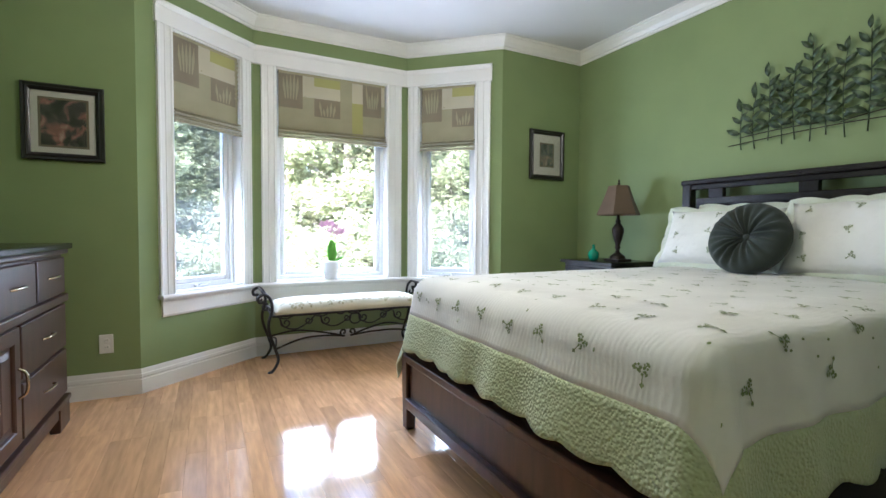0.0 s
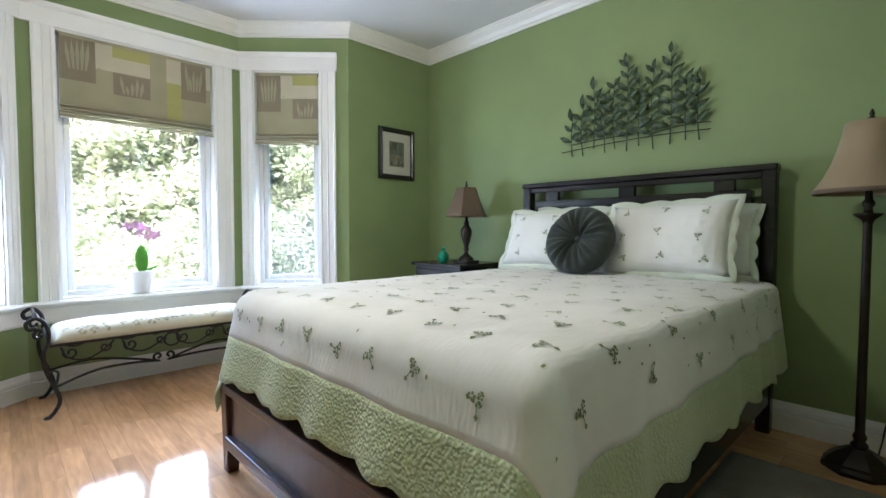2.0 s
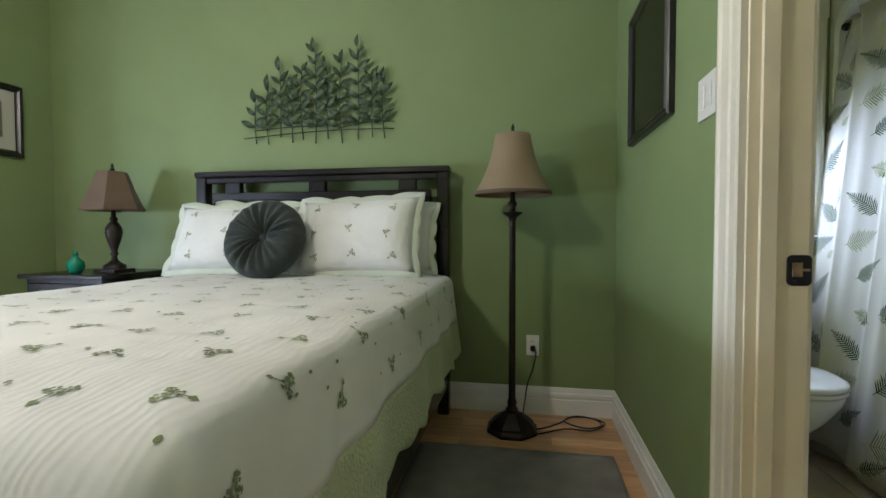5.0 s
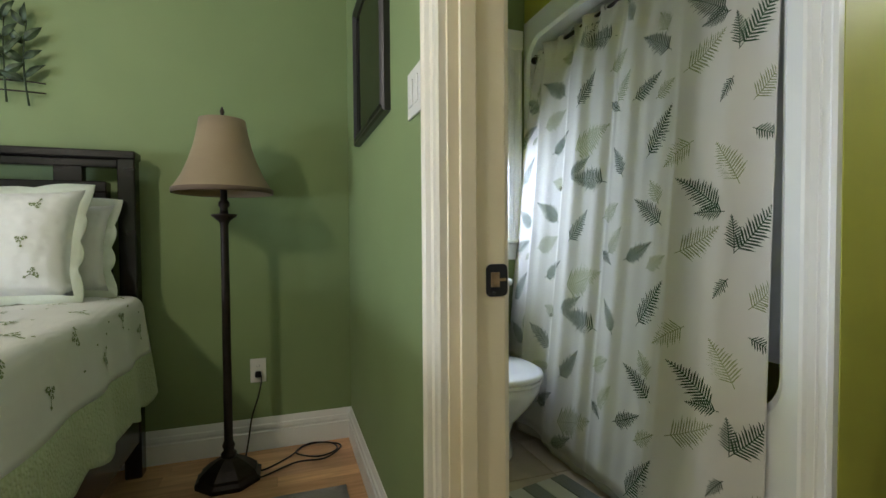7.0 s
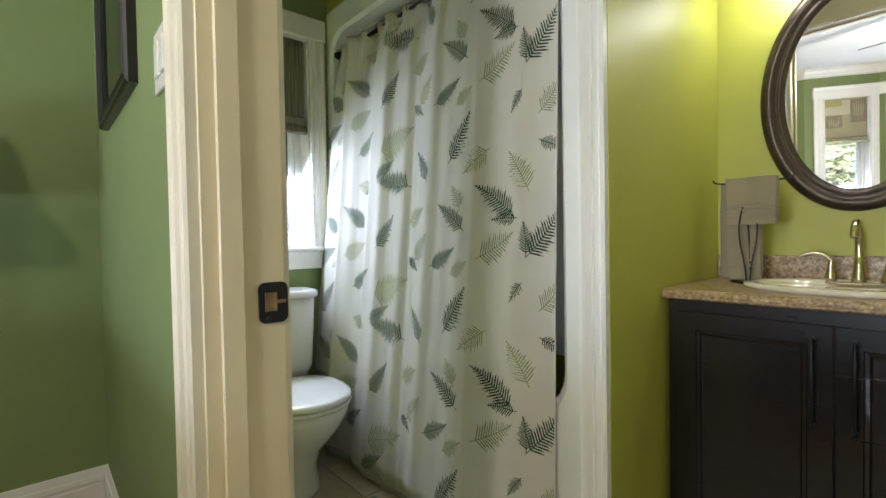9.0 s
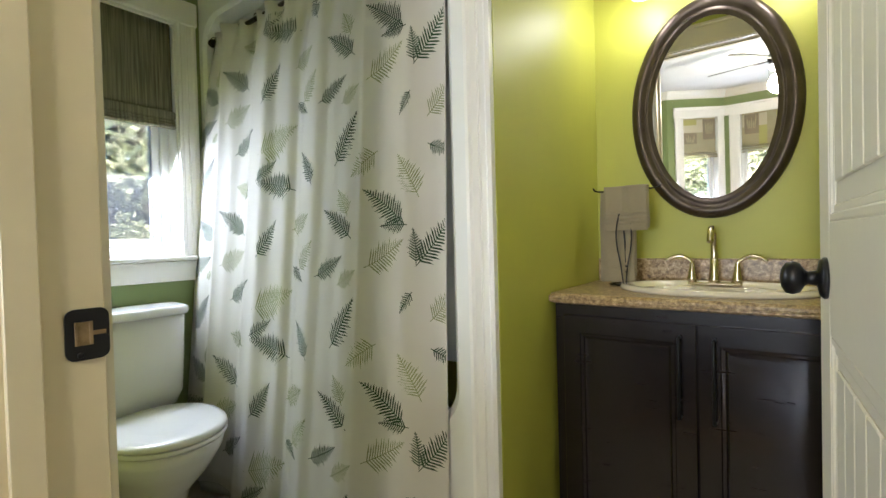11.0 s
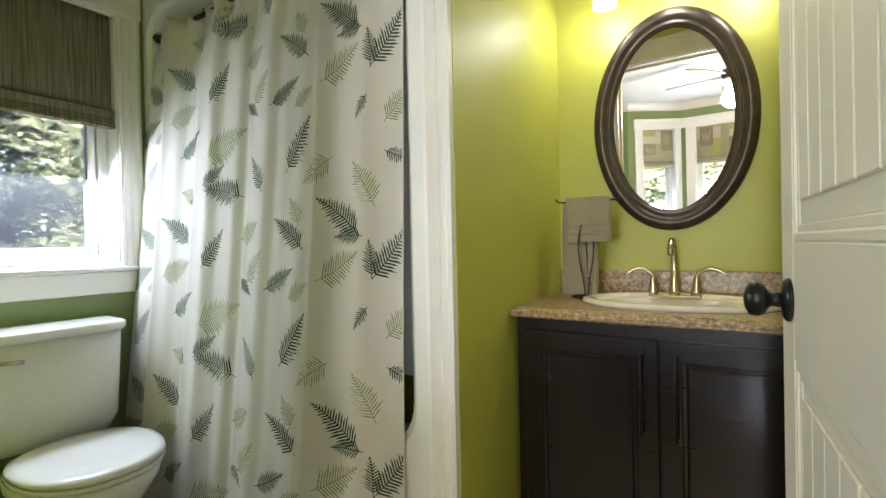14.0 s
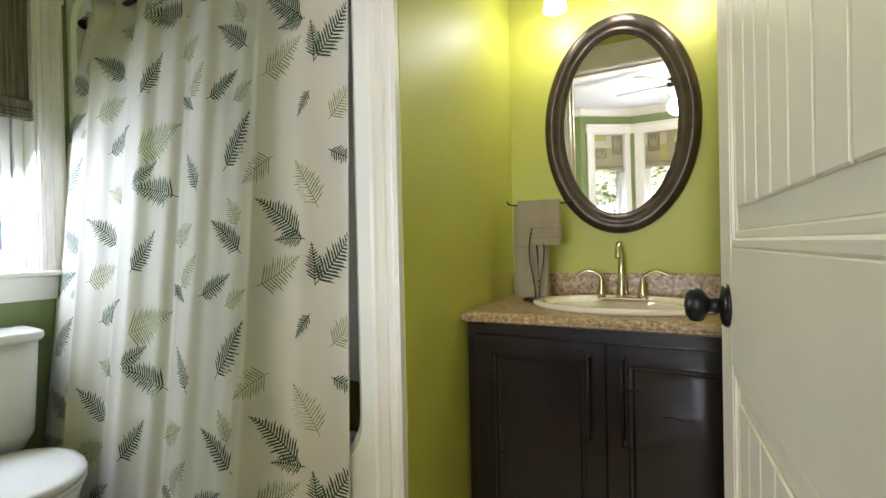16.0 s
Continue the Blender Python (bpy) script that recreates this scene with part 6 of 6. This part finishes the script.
ct = thing("countertop", "brown speckled laminate countertop with backsplash", "countertop")
SX, SY, SRX, SRY = 1.05, -2.375, 0.33, 0.225
bm = bmesh.new()
N = 64


def rect_pt(t, x0, x1, y0, y1):
    c, s = math.cos(t), math.sin(t)
    k = min((x1 - SX) / c if c > 1e-6 else 9e9, (x0 - SX) / c if c < -1e-6 else 9e9, (y1 - SY) / s if s > 1e-6 else 9e9, (y0 - SY) / s if s < -1e-6 else 9e9)
    return SX + k * c, SY + k * s


CF = -2.05
angs = sorted([2 * math.pi * k / N for k in range(N)] + [math.atan2(y - SY, x - SX) % (2 * math.pi) for x in (0.475, 1.6) for y in (CF, YV0 + 0.003)])
hole = [(SX + (SRX - 0.02) * math.cos(t), SY + (SRY - 0.02) * math.sin(t)) for t in angs]
e0 = [rect_pt(t, 0.475, 1.6, YV0 + 0.003, CF - 0.012) for t in angs]
e1 = [rect_pt(t, 0.475, 1.6, YV0 + 0.003, CF) for t in angs]
rs = [[bm.verts.new((*p, 0.78)) for p in hole], [bm.verts.new((*p, 0.822)) for p in hole], [bm.verts.new((*p, 0.822)) for p in e0], [bm.verts.new((*p, 0.812)) for p in e1], [bm.verts.new((*p, 0.79)) for p in e1], [bm.verts.new((*p, 0.782)) for p in e0], [bm.verts.new((*p, 0.78)) for p in hole]]
for a, b in zip(rs, rs[1:]):
    for k in range(len(a)):
        bm.faces.new((a[k], a[(k + 1) % len(a)], b[(k + 1) % len(a)], b[k]))
bmesh.ops.remove_doubles(bm, verts=bm.verts, dist=0.0003)
part("slab", bm, M["granite"], ct)
bm = bmesh.new()
box(bm, (0.475, YV0 + 0.003, 0.8225), (1.6, YV0 + 0.022, 0.935), 0.005, seg=2)
part("backsplash", bm, M["granite"], ct)
bm = bmesh.new()
box(bm, (0.475, CF - 0.004, 0.796), (1.6, CF + 0.004, 0.803), 0.003)
part("edge_bead", bm, M["granite"], ct)

sink = thing("sink", "cream oval drop in sink set in the countertop", "sink", pose(SX, SY, 0))
bm = bmesh.new()
loops = []
for f, z in ((1.04, 0.822), (1.07, 0.83), (1.05, 0.842), (0.98, 0.845), (0.9, 0.838), (0.84, 0.8), (0.75, 0.75), (0.5, 0.715), (0.12, 0.705)):
    loops.append([(SRX * f * math.cos(2 * math.pi * k / 48), SRY * f * math.sin(2 * math.pi * k / 48), z) for k in range(48)])
loft(bm, loops)
part("basin", bm, M["bisque"], sink)
bm = bmesh.new()
lathe(bm, [(0.03, 0.706), (0.03, 0.71), (0.02, 0.712)], 20)
part("drain", bm, M["nickel"], sink)

tap = thing("faucet", "brushed nickel faucet with two lever handles", "faucet", pose(1.07, -2.585, 0.8225))
bm = bmesh.new()
box(bm, (-0.105, -0.028, 0), (0.105, 0.028, 0.016), 0.007, seg=2)
part("base_plate", bm, M["nickel"], tap)
bm = bmesh.new()
curve(bm, [(0, 0, 0.014), (0, 0, 0.1), (0, 0.0, 0.17), (0, 0.02, 0.225), (0, 0.06, 0.247), (0, 0.1, 0.228), (0, 0.115, 0.19)], 0.0135, 12)
lathe(bm, [(0.026, 0.014), (0.022, 0.03), (0.018, 0.07), (0.0138, 0.12)], 16)
part("spout", bm, M["nickel"], tap)
for s in (-1, 1):
    bm = bmesh.new()
    lathe(bm, [(0.026, 0.014), (0.022, 0.03), (0.015, 0.06), (0.011, 0.085), (0.009, 0.1)], 16, pose(s * 0.085, 0, 0))
    curve(bm, [(s * 0.085, 0, 0.09), (s * 0.097, 0.0, 0.112), (s * 0.13, 0.005, 0.128), (s * 0.165, 0.008, 0.122), (s * 0.19, 0.01, 0.106)], 0.007, 8)
    part("lever_handle", bm, M["nickel"], tap)

# ---- towel stand and towels ----
ts = thing("towel_stand", "black wire towel stand on the countertop", "towel stand", pose(1.40, -2.47, 0.8225))
bm = bmesh.new()
lathe(bm, [(0.055, 0), (0.055, 0.006), (0.01, 0.01)], 20)
part("foot", bm, M["black"], ts)
bm = bmesh.new()
for s in (-1, 1):
    curve(bm, [(s * 0.004, 0, 0.008), (s * 0.01, 0, 0.2), (s * 0.02, 0, 0.34), (s * 0.008, 0, 0.43)], 0.004)
part("stem", bm, M["black"], ts)
bm = bmesh.new()
curve(bm, [(-0.15, 0, 0.452), (-0.125, 0, 0.435), (0, 0, 0.433), (0.125, 0, 0.435), (0.15, 0, 0.452)], 0.004)
part("arm", bm, M["black"], ts)
bm = bmesh.new()
for s in (-1, 1):
    curve(bm, [(s * 0.006, 0.05, 0.01), (s * 0.014, 0.052, 0.09), (s * 0.03, 0.052, 0.18), (s * 0.032, 0.05, 0.26), (s * 0.016, 0.03, 0.36), (s * 0.006, 0.006, 0.425)], 0.0035)
tube(bm, [(0.075 * math.cos(t * 0.314), 0.012 + 0.05 * math.sin(t * 0.314), 0.006) for t in range(20)], 0.0035, 6, closed=True)
part("front_wire", bm, M["black"], ts)


def towel(name, label, x0, x1, drop_f, drop_b, z, y, seed):
    t = thing(name, label, "towel", pose(1.40, y, 0))
    bm = bmesh.new()

    def fn(i, j):
        s = j * (drop_f + drop_b)
        x = x0 + i * (x1 - x0) + 0.004 * noise.noise(Vector((i * 2, j * 5, seed)))
        bulge = 0.007 * math.sin(i * 9 + seed) + 0.004 * noise.noise(Vector((i * 6, s * 12, seed)))
        if s < drop_f:
            return Vector((x, 0.016 + bulge + 0.01 * (drop_f - s), z - (drop_f - s)))
        return Vector((x, -0.012 + bulge * 0.5, z - (s - drop_f)))
    grid(bm, 16, 90, fn)
    for v in bm.verts:      # woven bands above the hem
        if v.co.y > 0:
            q = v.co.z - (z - drop_f)
            v.co.y += 0.0035 * (0.03 < q < 0.085) * (1 if int(q / 0.011) % 2 else -1)
    ob = part("cloth", bm, M["towel"], t)
    ob.modifiers.new("t", "SOLIDIFY").thickness = 0.009
    return t


towels = [towel("hand_towel", "taupe terry hand towel hanging folded on the stand", -0.035, 0.12, 0.425, 0.4, 1.262, -2.485, 1)]
towels.append(towel("wash_cloth", "taupe terry wash cloth over the towel", -0.1, 0.085, 0.2, 0.19, 1.272, -2.44, 5))

# ---- oval mirror ----
mi = thing("oval_mirror", "oval mirror in a wide dark bronze frame on the wall", "mirror", pose(1.083, YV0 + 0.022, 1.611, -2, 0, 0))
bm = bmesh.new()
N = 72
prof = [(1.0, 0.002), (1.0, 0.012), (0.988, 0.021), (0.965, 0.03), (0.935, 0.036), (0.905, 0.038), (0.875, 0.036), (0.85, 0.03), (0.832, 0.023), (0.82, 0.021), (0.808, 0.025), (0.792, 0.026), (0.775, 0.021), (0.76, 0.013), (0.745, 0.011), (0.73, 0.007)]
rings = []
for f, y in prof:
    q = (1 - f)
    rx, rz = 0.335 - q * 0.35, 0.493 - q * 0.35
    rings.append([bm.verts.new((rx * math.cos(2 * math.pi * k / N), y, rz * math.sin(2 * math.pi * k / N))) for k in range(N)])
for a, b in zip(rings, rings[1:]):
    for k in range(N):
        bm.faces.new((a[k], a[(k + 1) % N], b[(k + 1) % N], b[k])).smooth = True
part("frame", bm, M["mirror_bronze"], mi)
bm = bmesh.new()
a = [[bm.verts.new((0.245 * math.cos(2 * math.pi * k / N), y, 0.403 * math.sin(2 * math.pi * k / N))) for k in range(N)] for y in (0.003, 0.009)]
bm.faces.new(a[0]), bm.faces.new(a[1][::-1])
for k in range(N):
    bm.faces.new((a[0][k], a[0][(k + 1) % N], a[1][(k + 1) % N], a[1][k]))
part("mirror_glass", bm, M["mirror"], mi, "clear mirror glass")

# ---- vanity light ----
vl = thing("vanity_light", "three light vanity fixture with lit frosted shades", "wall lamp", pose(1.06, YV0, 2.325))
bm = bmesh.new()
box(bm, (-0.36, 0, -0.035), (0.36, 0.022, 0.035), 0.008, seg=2)
part("back_plate", bm, M["bronze"], vl)
for x in (-0.28, 0, 0.28):
    bm = bmesh.new()
    curve(bm, [(x, 0.02, 0), (x, 0.08, 0.01), (x, 0.11, -0.01), (x, 0.11, -0.03)], 0.008)
    arm = part("arm", bm, M["bronze"], vl)
    bm = bmesh.new()
    lathe(bm, [(0.022, -0.03), (0.03, -0.05), (0.045, -0.1), (0.055, -0.165), (0.052, -0.165), (0.04, -0.1), (0.022, -0.05)], 24, pose(x, 0.11, 0), cap=False)
    part("shade", bm, M["vanbowl"], arm, "lit frosted glass shade")

for ob in (tub, rod, sc, van, ct, sink, tap, ts, *towels, mi, vl):
    ob.matrix_world = PLAN @ ob.matrix_basis

# ---- outside ----
M["grass"] = mat("lawn", (0.06, 0.095, 0.03), 0.9, vary=0.4, scale=3, bump=0.8, bscale=30)
M["leaf1"] = mat("light green foliage", (0.195, 0.21, 0.115), 0.6, vary=0.5, scale=1.2, through=0.45)
M["leaf2"] = mat("yellow green foliage", (0.225, 0.24, 0.125), 0.6, vary=0.5, scale=1.5, through=0.45)
M["leaf3"] = mat("dark conifer foliage", (0.145, 0.16, 0.092), 0.7, vary=0.5, scale=1.5, through=0.3)
M["bark"] = mat("grey bark", (0.2, 0.17, 0.13), 0.9, vary=0.4, scale=8, bump=0.6, bscale=30, stretch=(1, 1, 0.3))
bm = bmesh.new()
GZ = -0.75
grid(bm, 40, 40, lambda i, j: Vector(((i - 0.5) * 400, (j - 0.5) * 400, GZ)))
tagged(link("ground", bm, M["grass"]), "green lawn round the house", "lawn", kind="structure")


def tree(name, label, height, crown_r, low, leaf_n, leaf_s, material, seed, droop=0.0):
    rg = random.Random(seed)
    t = thing(name, label, "tree" if "tree" in name else "bush")
    bm = bmesh.new()
    pts = [Vector((0.06 * height * 0.3 * noise.noise(Vector((k * 0.7, seed, 0))), 0.06 * height * 0.3 * noise.noise(Vector((seed, k * 0.7, 3))), height * 0.95 * k / 8)) for k in range(9)]
    tube(bm, pts, 0.014 * height + 0.02, 7, taper=[1.2 - 1.08 * k / 8 for k in range(9)])
    tips = []
    n = 26
    for k in range(n):
        f = low + (0.97 - low) * k / n
        p = pts[0].lerp(pts[-1], f)
        a = k * 2.4 + rg.random()
        prof = (1 - f) ** 0.75 if droop else math.sin(math.pi * min(1, 0.25 + 0.72 * (f - low) / (1 - low))) ** 0.6
        ln = crown_r * (0.35 + 0.65 * prof) * (0.75 + 0.4 * rg.random())
        end = p + Vector((math.cos(a) * ln, math.sin(a) * ln, ln * (-0.15 if droop else 0.45)))
        midp = p.lerp(end, 0.5) + Vector((0, 0, 0.08 * ln))
        tube(bm, [p, midp, end], 0.006 * height * (1.1 - f) + 0.006, 5, taper=[1, 0.6, 0.15])
        tips.append((p, midp, end, ln))
    part("trunk", bm, M["bark"], t)
    verts, faces = [], []
    for k in range(leaf_n):
        p, q, e, ln = tips[rg.randrange(n)]
        u = rg.random() ** 0.6
        c = (p.lerp(q, u * 2) if u < 0.5 else q.lerp(e, u * 2 - 1)) + Vector((rg.gauss(0, 1), rg.gauss(0, 1), rg.gauss(0, 0.6))) * (0.16 * crown_r * (0.5 if droop else 1))
        s = leaf_s * (0.6 + 0.8 * rg.random())
        ax = Vector((rg.gauss(0, 1), rg.gauss(0, 1), rg.gauss(0, 0.5))).normalized()
        b = ax.cross(Vector((rg.gauss(0, 1), rg.gauss(0, 1), rg.gauss(0, 1)))).normalized()
        i = len(verts)
        verts += [c - ax * s, c + b * s * 0.42, c + ax * s, c - b * s * 0.42]
        faces.append((i, i + 1, i + 2, i + 3))
    me = bpy.data.meshes.new("crown")
    me.from_pydata(verts, [], faces)
    me.materials.append(material)
    ob = new("crown", me)
    ob.parent = t
    return t


kinds = [tree("tree", "leafy light green deciduous tree in the yard", 6.0, 2.0, 0.15, 14000, 0.08, M["leaf1"], 1),
         tree("tree", "slender yellow green birch tree in the yard", 6.5, 1.7, 0.2, 13000, 0.07, M["leaf2"], 2),
         tree("tree", "dark green conifer tree in the yard", 7.0, 1.7, 0.05, 15000, 0.075, M["leaf3"], 3, 1.0),
         tree("bush", "round light green bush in the yard", 1.8, 1.1, 0.05, 6500, 0.055, M["leaf2"], 4)]
rg = random.Random(77)
spots = []
for k in range(17):
    a = radians(35 + k * 7.2)
    r = 9.5 + rg.random() * 4.5
    spots.append((0.9 + r * math.cos(a) * 1.25, 3.2 + r * math.sin(a), (0, 1, 0, 2, 1)[k % 5], 0.85 + 0.3 * rg.random()))
for k in range(20):
    a = radians(25 + k * 6.8)
    r = 21 + rg.random() * 3
    spots.append((0.9 + r * math.cos(a) * 1.2, 3.2 + r * math.sin(a), (2, 0, 2)[k % 3], 1.9 + 0.4 * rg.random()))
for k in range(14):
    a = radians(28 + k * 9.5)
    r = 15 + rg.random() * 4
    spots.append((0.9 + r * math.cos(a) * 1.2, 3.2 + r * math.sin(a), (2, 0, 1)[k % 3], 1.25 + 0.3 * rg.random()))
for k in range(11):
    a = radians(40 + k * 10 + rg.random() * 5)
    r = 4.6 + rg.random() * 2.0
    spots.append((0.9 + r * math.cos(a) * 1.2, 3.6 + r * math.sin(a), 3, 0.75 + 0.5 * rg.random()))
for y in (-7, -5.2, -3.6, -2.2, -0.8, 0.6, 2.2):
    spots.append((8.2 + rg.random() * 2.5, y, rg.choice((2, 1, 2)), 1.05 + 0.3 * rg.random()))
    spots.append((12.5 + rg.random() * 2, y * 1.4, 2, 1.5))
    spots.append((6.2 + rg.random() * 1.2, y + 0.5, 3, 0.8 + 0.3 * rg.random()))
first = set()
for x, y, k, s in spots:
    m = pose(x, y, GZ, 0, 0, rg.random() * 360) @ Matrix.Scale(s, 4)
    if k not in first:
        kinds[k].matrix_world = m
        kinds[k]["group"] = "yard trees" if k < 3 else "yard bushes"
        first.add(k)
    else:
        o = copy_thing(kinds[k], pose(x, y, GZ, 0, 0, rg.random() * 360))
        o.scale = (s, s, s)

# ---- floors, piece by piece ----
floor = thing("floor", "glossy honey maple strip floor", "floor", kind="structure")
bm = bmesh.new()
box(bm, (XW - 0.12, YB + 0.02, -0.12), (XE + 0.12, 4.06, -0.008))
part("subfloor", bm, M["gap"], floor)
rng = random.Random(4)
W = 0.083
lengths = (0.3, 0.45, 0.62, 0.9)
plank_mesh = {}
for n in lengths:
    bm = bmesh.new()
    box(bm, (0.0002, 0.0005, -0.01), (W - 0.0002, n - 0.0005, 0), 0.0005)
    me = bpy.data.meshes.new("plank")
    bmesh.ops.recalc_face_normals(bm, faces=bm.faces)
    bm.to_mesh(me)
    bm.free()
    me.materials.append(M["plank"])
    plank_mesh[n] = me


def north_end(x):
    if x < BL_[0] or x > BR_[0]:
        return YN
    if x < B1[0]:
        return YN + 0.6 * (x - BL_[0]) / (B1[0] - BL_[0])
    if x > B2[0]:
        return YN + 0.6 * (BR_[0] - x) / (BR_[0] - B2[0])
    return 3.88


x = XW
while x < XE:
    y = YB + 0.03
    end = max(north_end(x), north_end(x + W)) + 0.02
    while y < end:
        n = rng.choice(lengths)
        ob = new("plank", plank_mesh[n])
        ob.location = (x, y, 0)
        ob.parent = floor
        y += n
    x += W
bath_floor = thing("floor_bath", "beige ceramic tile floor of the bathroom", "floor", kind="structure")
bm = bmesh.new()
box(bm, (XBW, YV, -0.12), (XBE, YB + 0.02, -0.004))
part("grout_bed", bm, M["grout"], bath_floor)
bm = bmesh.new()
T = 0.33
box(bm, (0.002, 0.002, -0.008), (T - 0.002, T - 0.002, 0), 0.0015)
bmesh.ops.recalc_face_normals(bm, faces=bm.faces)
tile_mesh = bpy.data.meshes.new("tile")
bm.to_mesh(tile_mesh)
bm.free()
tile_mesh.materials.append(M["tile"])
for i in range(10):
    for j in range(6):
        ob = new("tile", tile_mesh)
        ob.location = (XBW - 0.1 + i * T, YB + 0.0 - (j + 1) * T, 0)
        ob.parent = bath_floor
bm = bmesh.new()
box(bm, (JW, YB - 0.02, -0.005), (JE, YB + 0.05, 0.006), 0.003)
tagged(link("door_threshold", bm, M["plank"]), "maple threshold strip in the doorway", "threshold", kind="structure")
